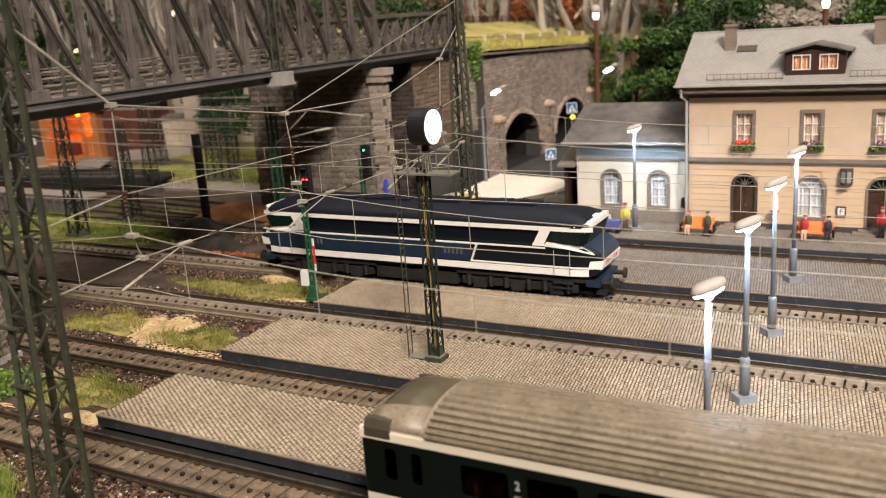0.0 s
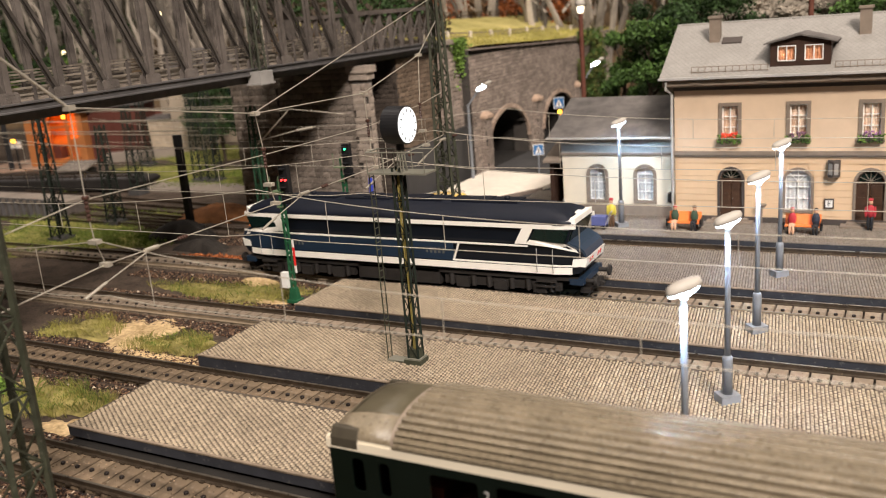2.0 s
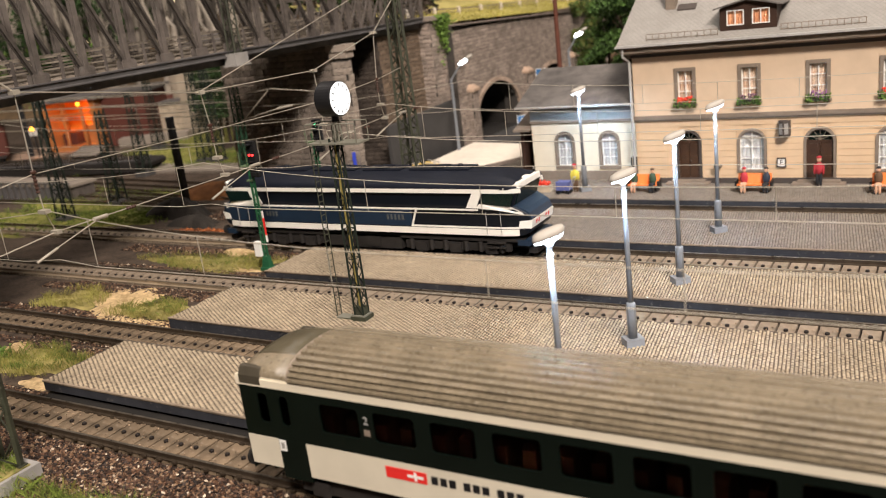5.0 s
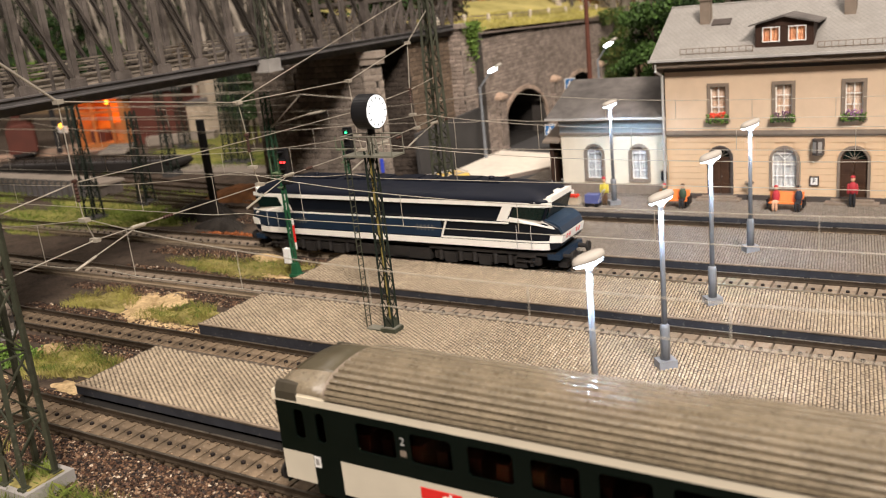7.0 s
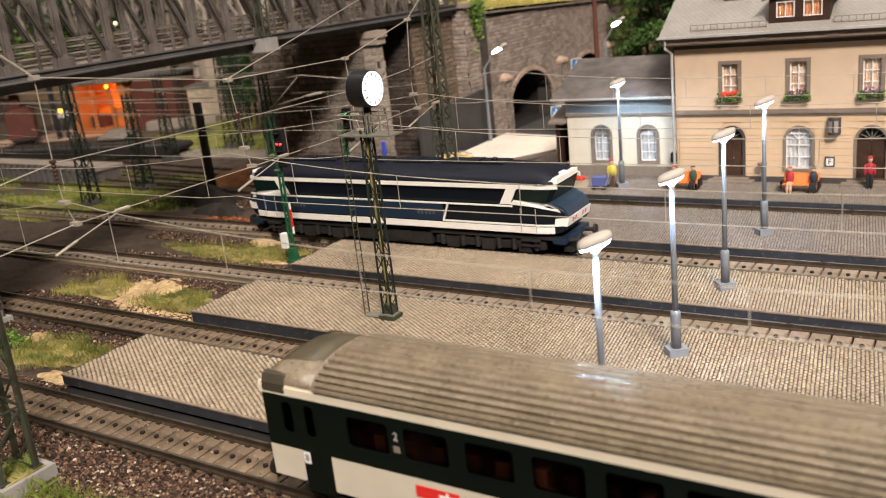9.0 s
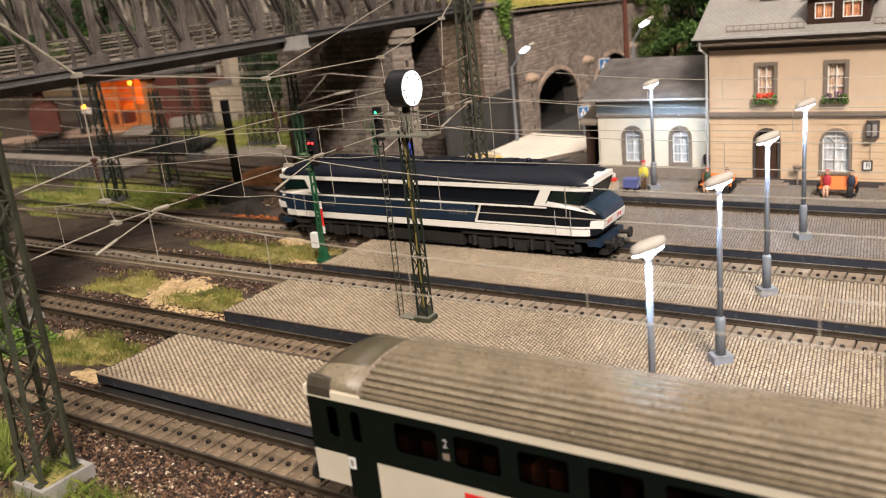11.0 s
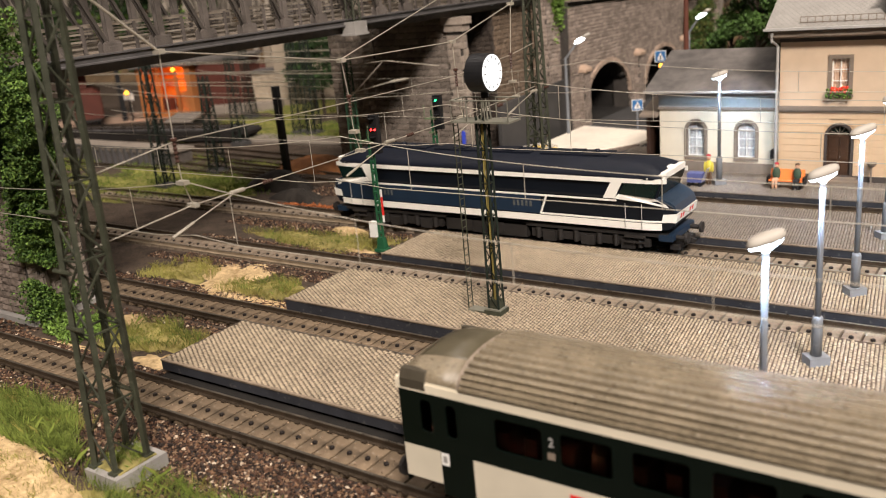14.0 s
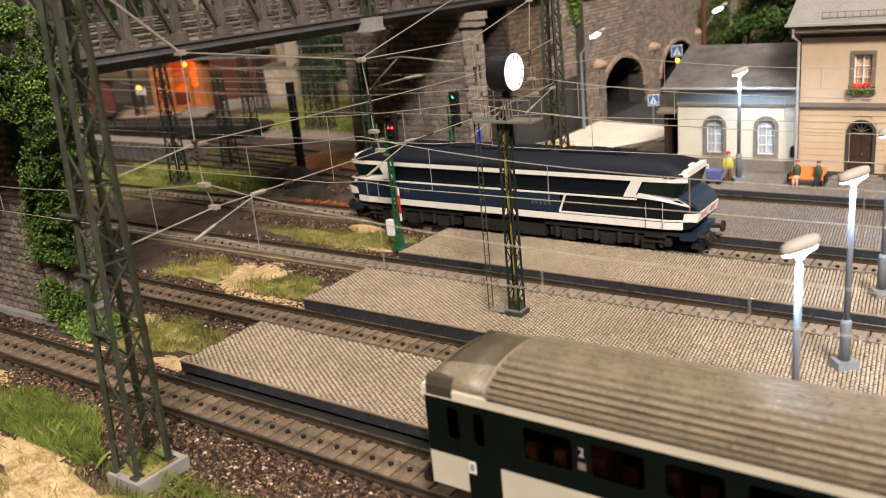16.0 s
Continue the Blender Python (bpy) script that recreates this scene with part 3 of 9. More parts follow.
# ---- green and cream coach on the first track ----
def coach():
    c = thing("passenger_coach", "dark green and cream model coach with dusty ribbed roof", "coach", at=(147, TRACK_Y[0], 0))
    W, Lc = 16.2, 303.0

    def section(x, w, z0=13.0):
        return [(x, -w + 0.6, z0), (x, -w, z0 + 4), (x, -w, 41.3), (x, w, 41.3), (x, w, z0 + 4), (x, w - 0.6, z0)]
    wins = [29.1 + 17.95 * k for k in range(14)]
    # side walls built round the window openings; end walls rounded inwards
    def wall(side):
        bm = B()
        spans = [(6.5, 11.2), (14.6, 18.8)] + [(a, a + 14.2) for a in wins]
        y0, y1 = (-W, -W + 1.0) if side < 0 else (W - 1.0, W)
        x = 0.6
        for a, b in spans:
            z0, z1 = (28.6, 38.4) if a > 25 else (28.5, 38.8)
            box(bm, x, a, y0, y1, 24.2, 41.3)
            box(bm, a, b, y0, y1, 24.2, z0)
            box(bm, a, b, y0, y1, z1, 41.3)
            x = b
        box(bm, x, Lc - 0.6, y0, y1, 24.2, 41.3)
        return bm
    for s in (-1, 1):
        part("side_wall", wall(s), M_COACH_GREEN, c, "dark green painted side")
    bm = B()
    box(bm, 0, 0.6, -W + 1.4, W - 1.4, 12.5, 41.3)
    box(bm, -0.4, 0.0, -5, 5, 14, 40)
    for s in (-1, 1):
        prism(bm, [(0.6, s * W), (0.0, s * (W - 0.6)), (0.0, s * (W - 1.4)), (0.6, s * (W - 1.4))], 12.5, 41.3, "z")
    part("end_wall", bm, M_COACH_GREEN, c)
    bm = B()
    box(bm, Lc - 0.6, Lc, -W + 1.4, W - 1.4, 12.5, 41.3)
    part("end_wall", bm, M_COACH_GREEN, c)
    for s in (-1, 1):
        y0, y1 = sorted((s * (W + 0.05), s * (W - 1.0)))
        for a, b, z0 in ((0.7, 12.4, 14.5), (22.5, Lc - 24, 13.3), (Lc - 14, Lc - 0.7, 14.5)):
            bm = B()
            box(bm, a, b, y0, y1, z0, 24.2)
            part("lower_panel", bevel(bm, 0.25), M_CREAM, c, "cream painted lower panel")
        bm = B()
        box(bm, 12.4, 22.5, y0, y1, 11.5, 24.2)
        part("door", bevel(bm, 0.2), M_COACH_GREEN, c, "dark green entrance door")
        bm = B()
        box(bm, 0.0, Lc, *sorted((s * (W + 0.35), s * (W - 1.5))), 40.5, 42.9)
        box(bm, 0.0, Lc, *sorted((s * (W + 0.1), s * (W - 1.5))), 42.9, 43.5)
        part("eaves_stripe", bevel(bm, 0.2), M_CREAM_STRIPE, c, "cream stripe below the roof")
    bm = B()
    box(bm, 1.5, Lc - 1.5, -13, 13, 14, 24)
    for a in wins:
        for yy in (-9, 9):
            box(bm, a - 1, a + 3, yy - 5, yy + 5, 24, 33.0)
            box(bm, a + 7.5, a + 11, yy - 5, yy + 5, 24, 33.0)
    part("seats", bm, M_SEAT_RED, c, "dim red-brown seats behind the windows")
    for s in (-1, 1):
        for a, w in [(6.5, 4.7), (14.6, 4.2)] + [(a, 14.2) for a in wins]:
            z0, z1 = (28.6, 38.4) if a > 25 else (28.5, 38.8)
            bm = B()
            y = s * (W - 0.35)
            for q in ((a, a + 0.5, z0, z1), (a + w - 0.5, a + w, z0, z1), (a + 0.5, a + w - 0.5, z0, z0 + 0.5), (a + 0.5, a + w - 0.5, z1 - 0.5, z1)):
                box(bm, q[0], q[1], *sorted((s * (W + 0.08), s * (W - 0.8))), q[2], q[3])
            for cx_, sx_ in ((a + 0.5, 1), (a + w - 0.5, -1)):
                for cz_, sz_ in ((z0 + 0.5, 1), (z1 - 0.5, -1)):
                    prism(bm, [(cx_, cz_), (cx_ + sx_ * 1.1, cz_), (cx_ + sx_ * 0.32, cz_ + sz_ * 0.32), (cx_, cz_ + sz_ * 1.1)], *sorted((s * (W + 0.06), s * (W - 0.8))), "y")
            wn = part("window", bm, M_COACH_GREEN, c)
            bm = B()
            box(bm, a + 0.5, a + w - 0.5, *sorted((y, y - s * 0.3)), z0 + 0.5, z1 - 0.5)
            part("pane", bm, M_DARKPANE, wn)
    # roof: ribbed vault with smooth rounded ends
    n = 32
    def vault(x, h, w, ribs, drop=0.0):
        pts = []
        for k in range(n * 2 + 1):
            a = math.pi * k / (n * 2)
            r = 1.05 if (ribs and k % 4) else 0.0
            yy = -w * math.copysign(abs(math.cos(a)) ** 0.93, math.cos(a))
            zz = 43.3 + (h - 43.3) * max(0.0, math.sin(a)) ** 0.9
            pts.append((x, yy * (1 + r / w), zz + r * math.sin(a)))
        return pts + [(x, w * 0.9, 42.6), (x, -w * 0.9, 42.6)]
    bm = B()
    loft(bm, [vault(20.5, 49.7, W, True), vault(Lc - 20.5, 49.7, W, True)])
    part("roof", bm, M_COACH_ROOF, c, "dusty grey-brown ribbed roof")
    bm = B()
    loft(bm, [vault(0.2, 44.6, W * 0.80, False), vault(0.8, 45.9, W * 0.9, False), vault(2.5, 47.3, W * 0.96, False), vault(5.5, 48.4, W * 0.99, False), vault(10, 49.1, W, False), vault(19.8, 49.6, W * 1.005, False)])
    part("roof_end", bm, M_COACH_ROOF, c, smooth=True)
    bm = B()
    loft(bm, [vault(19.4, 50.15, W * 1.014, False), vault(20.6, 50.15, W * 1.014, False)])
    part("roof_seam", bm, M_TRIM, c, "pale worn seam across the roof")
    # smooth hatch on top of the roof end, proud of the vault

    def hatch(x, h, w):
        top = [(px_, y_, z_ + 0.14) for px_, y_, z_ in vault(x, h, w, False)[20:45]]
        return top + [(px_, y_, z_ - 0.8) for px_, y_, z_ in reversed(top)]
    bm = B()
    loft(bm, [hatch(3.6, 47.75, W * 0.972), hatch(5.5, 48.4, W * 0.99), hatch(10, 49.1, W), hatch(18.6, 49.56, W * 1.004)])
    part("roof_hatch", bm, M_COACH_CLEAN, c, "smooth olive hatch on the roof end", smooth=True)
    for sd in (-1, 1):
        bm = B()
        prism(bm, [(sd * (W + 0.46), 40.9), (sd * (W + 0.36), 43.6), (sd * (W - 0.9), 46.0), (sd * (W - 2.6), 46.2), (sd * (W - 2.6), 40.9)], 1.3, 9.6, "x")
        part("roof_panel", bevel(bm, 0.3, 2), M_COACH_DARK, c, "dark corner panel below the roof end")
    bm = B()
    prism(bm, arch(0, 7.5, 13, 42, 8, 3), -2.2, 0.1, "x")
    part("gangway_bellows", bm, M_BLACK, c)
    # running gear
    for x0 in (38, Lc - 38):
        bm = B()
        box(bm, x0 - 22, x0 + 22, -13.5, -11.5, 6.5, 11.5)
        box(bm, x0 - 22, x0 + 22, 11.5, 13.5, 6.5, 11.5)
        box(bm, x0 - 4, x0 + 4, -13, 13, 7.5, 13)
        for dx in (-14.5, 14.5):
            box(bm, x0 + dx - 3, x0 + dx + 3, -14.6, -12, 6, 10.5)
            box(bm, x0 + dx - 3, x0 + dx + 3, 12, 14.6, 6, 10.5)
        bg = part("bogie", bevel(bm, 0.4), M_UNDER, c)
        for dx in (-14.5, 14.5):
            for s in (-1, 1):
                bm = B()
                rod(bm, (x0 + dx, s * 7.6, 9.8), (x0 + dx, s * 10.2, 9.8), 5.3, 5.3, 18)
                part("wheel", bm, M_RAIL, bg)
    bm = B()
    box(bm, 66, Lc - 66, -12, 12, 7.5, 13)
    for x in range(80, 220, 24):
        box(bm, x, x + 14, -14, 14, 6.5, 13)
    part("underframe", bevel(bm, 0.5), M_UNDER, c)
    for yy in (-10, 10):
        bm = B()
        rod(bm, (0, yy, 12.2), (-4.5, yy, 12.2), 1.2, 1.2, 10)
        rod(bm, (-4.5, yy, 12.2), (-5.6, yy, 12.2), 2.9, 2.8, 14)
        part("buffer", bm, M_UNDER, c)
    # markings on the near side
    text_part("class_number", "2", 3.3, M_ZINC, c, (45.2, -W - 0.12, 34.9))
    bm = B()
    box(bm, 44.2, 46.2, -W - 0.1, -W, 30.4, 32.2)
    part("small_mark", bm, M_TRIM, c)
    bm = B()
    box(bm, 12.6, 15.0, -W - 0.15, -W, 20.4, 24.0)
    part("door_sign", bm, M_WHITE, c)
    bm = B()
    box(bm, 13.2, 14.4, -W - 0.22, -W - 0.1, 21.2, 23.2)
    part("sign_symbol", bm, M_CONCRETE, c)
    bm = B()
    box(bm, 49.6, 62.6, -W - 0.16, -W, 18.9, 22.3)
    lg = part("red_logo_panel", bm, M_RED, c)
    bm = B()
    box(bm, 56.6, 61.6, -W - 0.24, -W - 0.12, 20.2, 21.0)
    box(bm, 58.7, 59.5, -W - 0.25, -W - 0.12, 19.3, 21.9)
    part("logo_bars", bm, M_WHITE, lg)
    x = 64.0
    for n_bars in (3, 3, 3):
        for k in range(n_bars):
            bm = B()
            box(bm, x, x + 2.0, -W - 0.14, -W, 19.4, 21.8)
            part("lettering_bar", bm, M_BLACK, c)
            x += 2.7
        x += 1.6
    return c


M_DARKPANE = glass("tinted_coach_pane", (0.50, 0.40, 0.34), 0.05)
coach()


# ---- blue and white diesel locomotive on the fourth track ----
def locomotive():
    t = thing("diesel_locomotive", "dark blue model diesel locomotive with white stripes on the track", "locomotive", at=(34.6, TRACK_Y[3], 0))
    W, H = 16.4, 107.0

    def taper(bm, start=94.0, amount=0.16):
        for v in bm.verts:
            k = max(0.0, (abs(v.co.x) - start) / (H - start))
            v.co.y *= 1 - amount * k
    half = [(0, 15.2), (100, 15.2), (105.5, 16.0), (107.5, 18), (108.5, 24.0), (107.0, 27.2), (99.6, 31.4), (102.6, 40.2), (0, 40.2)]
    body = [p for p in half[1:-1]] + [(-x, z) for x, z in reversed(half[1:-1])]
    bm = B()
    prism(bm, body, -W, W, "y")
    taper(bm)
    part("body", bevel(bm, 0.5), M_LOCO_DARK, t, "blue-black body shell")
    # roof, rounded down to the visors over both cabs
    def ring(z, w, l, rad):
        pts = []
        for sx, sy, a0 in ((1, 1, 0), (-1, 1, 90), (-1, -1, 180), (1, -1, 270)):
            for k in range(6):
                a = radians(a0 + 18 * k)
                pts.append((sx * (l - rad) + rad * math.cos(a), sy * (w - rad * 0.62) + rad * 0.62 * math.sin(a), z))
        return pts
    bm = B()
    loft(bm, [ring(42.0, W + 0.1, 102.5, 8), ring(43.4, W, 102.5, 8), ring(44.6, W - 0.7, 101.6, 8.5), ring(45.8, W - 2.0, 99.8, 9), ring(47.0, W - 3.9, 97.0, 9.5), ring(48.2, W - 6.2, 93.0, 10.5), ring(49.2, W - 8.6, 88.0, 11), ring(49.9, W - 10.4, 82.0, 9), ring(50.2, W - 12.4, 74.0, 5)])
    part("roof", bm, M_LOCO_ROOF, t, "slate-black rounded roof", smooth=True)
    bm = B()
    for x0, x1 in ((-74, -42), (-36, -6), (0, 26), (32, 70)):
        box(bm, x0, x1, -6.0, 6.0, 49.6, 50.8)
    for x in (-20, 12, 50):
        box(bm, x - 4, x + 4, -4.5, 4.5, 50.8, 51.4)
    part("roof_hatch", bevel(bm, 0.3), M_LOCO_ROOF, t)
    for s in (-1, 1):
        bm = B()
        lathe(bm, [(1.6, 0), (1.6, 1.6), (1.2, 2.2)], 10, (s * 62, 0, 50.2))
        part("roof_vent", bm, M_LOCO_ROOF, t)
    for s in (-1, 1):
        # visors over the windscreens
        bm = B()
        x = s * 103.4
        prism(bm, [(x, -W + 3.6), (x, W - 3.6), (x - s * 8.5, W + 0.2), (x - s * 8.5, W - 1.5), (x - s * 3, W - 5), (x - s * 3, -W + 5), (x - s * 8.5, -W + 1.5), (x - s * 8.5, -W - 0.2)], 40.4, 43.2, "z")
        for vv in bm.verts:
            if vv.co.z > 43.1 and abs(vv.co.x) < 97:
                vv.co.z = 41.0
        bmesh.ops.recalc_face_normals(bm, faces=bm.faces)
        part("cab_visor", bm, M_LOCO_WHITE, t, "white visor above the windscreen")
        bm = B()
        prism(bm, [(x + s * 0.3, 42.0), (x - s * 4, 42.0), (x - s * 4.4, 44.0), (x - s * 1.0, 43.8)], -3.2, 3.2, "y")
        part("headlight_box", bevel(bm, 0.4), M_LOCO_WHITE, t)
        # hood, nose and moustache
        bm = B()
        prism(bm, [(s * 99.9, 31.8), (s * 105.2, 29.4), (s * 107.6, 27.6), (s * 108.9, 24.4), (s * 106.8, 24.2), (s * 104, 26.6), (s * 99.0, 30.6)], -W + 0.4, W - 0.4, "y")
        taper(bm)
        part("hood", bm, M_HOOD, t, "mid-blue front hood")
        bm = B()
        prism(bm, [(s * 108.2, 19.4), (s * 109.2, 23.9), (s * 102.4, 23.4), (s * 101.6, 19.8)], -W - 0.3, W + 0.3, "y")
        taper(bm)
        part("nose_band", bm, M_LOCO_WHITE, t)
        bm = B()
        for yy in (-10.5, -6.5, 4.5, 8.5):
            prism(bm, [(s * 108.7, 20.8), (s * 109.35, 23.0), (s * 107, 23.0), (s * 107, 20.8)], yy, yy + 1.1, "y")
        taper(bm)
        part("nose_badge", bm, M_RED, t, "red nose markings")
        bm = B()
        box(bm, *sorted((s * 100.0, s * 107.0)), -15, 15, 12.2, 15.2)
        part("buffer_beam", bevel(bm, 0.4), M_LOCO_BLUE, t)
        for yy in (-10, 10):
            bm = B()
            rod(bm, (s * 106, yy, 13.2), (s * 112, yy, 13.2), 1.3, 1.1, 10)
            rod(bm, (s * 112, yy, 13.2), (s * 113.2, yy, 13.2), 2.9, 2.7, 14)
            part("buffer", bm, M_UNDER, t)
        bm = B()
        beam(bm, (s * 105, 0, 11.5), (s * 113, 0, 9.0), 2.2, 2.0)
        box(bm, *sorted((s * 104, s * 109)), -11, 11, 7.2, 9.6)
        rod(bm, (s * 107, -5, 12.5), (s * 109.5, -5, 8.5), 0.45)
        rod(bm, (s * 107, 5, 12.5), (s * 109.5, 5, 8.5), 0.45)
        part("coupling", bm, M_UNDER, t)
        # windscreen
        bm = B()
        prism(bm, [(s * 100.3, 32.0), (s * 103.2, 39.9), (s * 102.4, 40.1), (s * 99.5, 32.2)], -13.2, 13.2, "y")
        part("windscreen", bm, M_DARKGLASS, t)
        for side in (-1, 1):
            ys = sorted((side * (W + 0.12), side * (W - 0.8)))
            bm = B()
            prism(bm, [(s * 80.6, 32.6), (s * 98.4, 31.6), (s * 101.2, 38.2), (s * 83.4, 38.2)] , *ys, "y")
            part("cab_window", bm, M_DARKGLASS, t)
            bm = B()
            prism(bm, [(s * 72.0, 30.3), (s * 78.0, 30.3), (s * 82.2, 38.3), (s * 76.4, 38.3)], *sorted((side * (W + 0.25), side * (W - 0.5))), "y")
            part("slanted_stripe", bm, M_LOCO_WHITE, t)
            bm = B()
            prism(bm, [(s * 77.8, 30.3), (s * 92.0, 29.3), (s * 105.0, 26.6), (s * 104.0, 28.0), (s * 98.6, 31.0), (s * 80.2, 32.6)], *sorted((side * (W + 0.22), side * (W - 0.5))), "y")
            taper(bm)
            part("window_stripe", bm, M_LOCO_WHITE, t)
            for dx in (84.0, 92.5):
                bm = B()
                rod(bm, (s * dx, side * (W + 0.9), 16.5), (s * dx, side * (W + 0.9), 28.5), 0.17, 0.17, 6)
                part("handrail", bm, M_ZINC, t)
            bm = B()
            box(bm, *sorted((s * 83, s * 93.5)), *sorted((side * (W + 0.5), side * (W - 1))), 13.2, 14.2)
            box(bm, *sorted((s * 83, s * 93.5)), *sorted((side * (W + 0.3), side * (W - 1))), 10.5, 11.2)
            part("cab_step", bm, M_UNDER, t)
    for side in (-1, 1):
        def band(x0, x1, z0, z1, proud, name, material, label=""):
            bm = B()
            k = 24
            for i in range(k):
                a, b = x0 + (x1 - x0) * i / k, x0 + (x1 - x0) * (i + 1) / k
                box(bm, a, b, *sorted((side * (W + proud), side * (W - 0.5))), z0, z1)
            bmesh.ops.remove_doubles(bm, verts=bm.verts, dist=0.001)
            taper(bm)
            part(name, bm, material, t, label)
        band(-101.5, 101.5, 15.6, 18.9, 0.22, "sill_stripe", M_LOCO_WHITE, "broad white stripe along the sill")
        band(-104.0, 104.0, 38.3, 40.5, 0.28, "roof_stripe", M_LOCO_WHITE, "white stripe below the roof")
        band(-106.0, 36.5, 19.6, 28.9, 0.10, "blue_panel", M_LOCO_BLUE, "dark blue side panel")
        band(-106.5, 79.0, 28.9, 29.7, 0.18, "fine_line", M_LOCO_WHITE)
        band(36.5, 104.0, 19.4, 20.2, 0.18, "fine_line", M_LOCO_WHITE)
        bm = B()
        prism(bm, [(35.8, 19.6), (36.8, 19.6), (40.8, 29.6), (39.8, 29.6)], *sorted((side * (W + 0.2), side * (W - 0.5))), "y")
        part("fine_line", bm, M_LOCO_WHITE, t)
        for x0, cnt in ((20.0, 5), (-70, 4)):
            for k in range(cnt):
                bm = B()
                box(bm, x0 + k * 2.5, x0 + k * 2.5 + 1.3, *sorted((side * (W + 0.16), side * W)), 23.0, 26.0)
                part("lettering_bar", bm, M_LETTER, t)
    # running gear: two three-axle bogies and tanks
    for x0 in (-62, 62):
        bm = B()
        for s in (-1, 1):
            box(bm, x0 - 33, x0 + 33, *sorted((s * 11.5, s * 14)), 8.2, 12.4)
            for dx in (-22, 0, 22):
                box(bm, x0 + dx - 3.6, x0 + dx + 3.6, *sorted((s * 12, s * 15.4)), 7.0, 12.0)
                rod(bm, (x0 + dx + 6.5, s * 14.6, 8.0), (x0 + dx + 6.5, s * 14.6, 13.5), 1.3, 1.3, 8)
                rod(bm, (x0 + dx - 6.5, s * 14.6, 8.0), (x0 + dx - 6.5, s * 14.6, 13.5), 1.3, 1.3, 8)
        box(bm, x0 - 10, x0 + 10, -12, 12, 9, 14)
        bg = part("bogie", bm, M_UNDER, t)
        for dx in (-22, 0, 22):
            for s in (-1, 1):
                bm = B()
                rod(bm, (x0 + dx, s * 7.6, 10.2), (x0 + dx, s * 10.4, 10.2), 5.7, 5.7, 18)
                part("wheel", bm, M_RAIL, bg)
    bm = B()
    box(bm, -26, 26, -14.5, 14.5, 7.2, 15.2)
    box(bm, -24, -8, -15.2, 15.2, 8, 14)
    box(bm, 2, 12, -15.2, 15.2, 8.5, 14)
    part("fuel_tank", bevel(bm, 0.6), M_UNDER, t)
    bm = B()
    box(bm, -104, 104, -14.5, 14.5, 13.8, 15.4)
    part("underframe", bm, M_UNDER, t)
    # the shell rides two millimetres above the running gear
    for ob in t.children:
        if ob.name.split(".")[0] in ("body", "cab_visor", "headlight_box", "hood", "nose_band", "nose_badge", "windscreen", "cab_window", "slanted_stripe", "window_stripe", "handrail", "sill_stripe", "roof_stripe", "blue_panel", "fine_line", "lettering_bar"):
            ob.location.z += 1.9 * MM
    t.scale = (0.979, 1, 1)
    return t


locomotive()
# ---- station building with annex ----
def wall_cells(bm, x0, x1, z0, z1, y0, y1, holes):
    """A wall in the xz plane with rectangular holes (xa, xb, za, zb) right through."""
    xs = sorted({x0, x1, *[h[0] for h in holes], *[h[1] for h in holes]})
    for a, b in zip(xs, xs[1:]):
        hs = sorted([h for h in holes if h[0] <= a + 1e-6 and h[1] >= b - 1e-6], key=lambda h: h[2])
        z = z0
        for h in hs:
            if h[2] > z:
                box(bm, a, b, y0, y1, z, h[2])
            z = h[3]
        if z < z1:
            box(bm, a, b, y0, y1, z, z1)


def spandrels(bm, cx, half, ztop, y0, y1, rise=None, n=8, mi=0):
    """Fills the corners between an arched head and its square hole."""
    rise = half if rise is None else rise
    for s in (-1, 1):
        pts = [(cx + s * half, ztop)] + [(cx + s * half * math.cos(math.pi / 2 * k / n), ztop - rise + rise * math.sin(math.pi / 2 * k / n)) for k in range(n + 1)]
        prism(bm, pts, y0, y1, "y", mi)


def ring_arch(bm, cx, half, z0, ztop, w, y0, y1, rise=None, n=10):
    """A raised surround round an arched opening."""
    inner = arch(cx, half, z0, ztop, n, rise)
    outer = arch(cx, half + w, z0, ztop + w, n, (half if rise is None else rise) + w)
    for i in range(len(inner) - 1):
        prism(bm, [inner[i], outer[i], outer[i + 1], inner[i + 1]], y0, y1, "y")


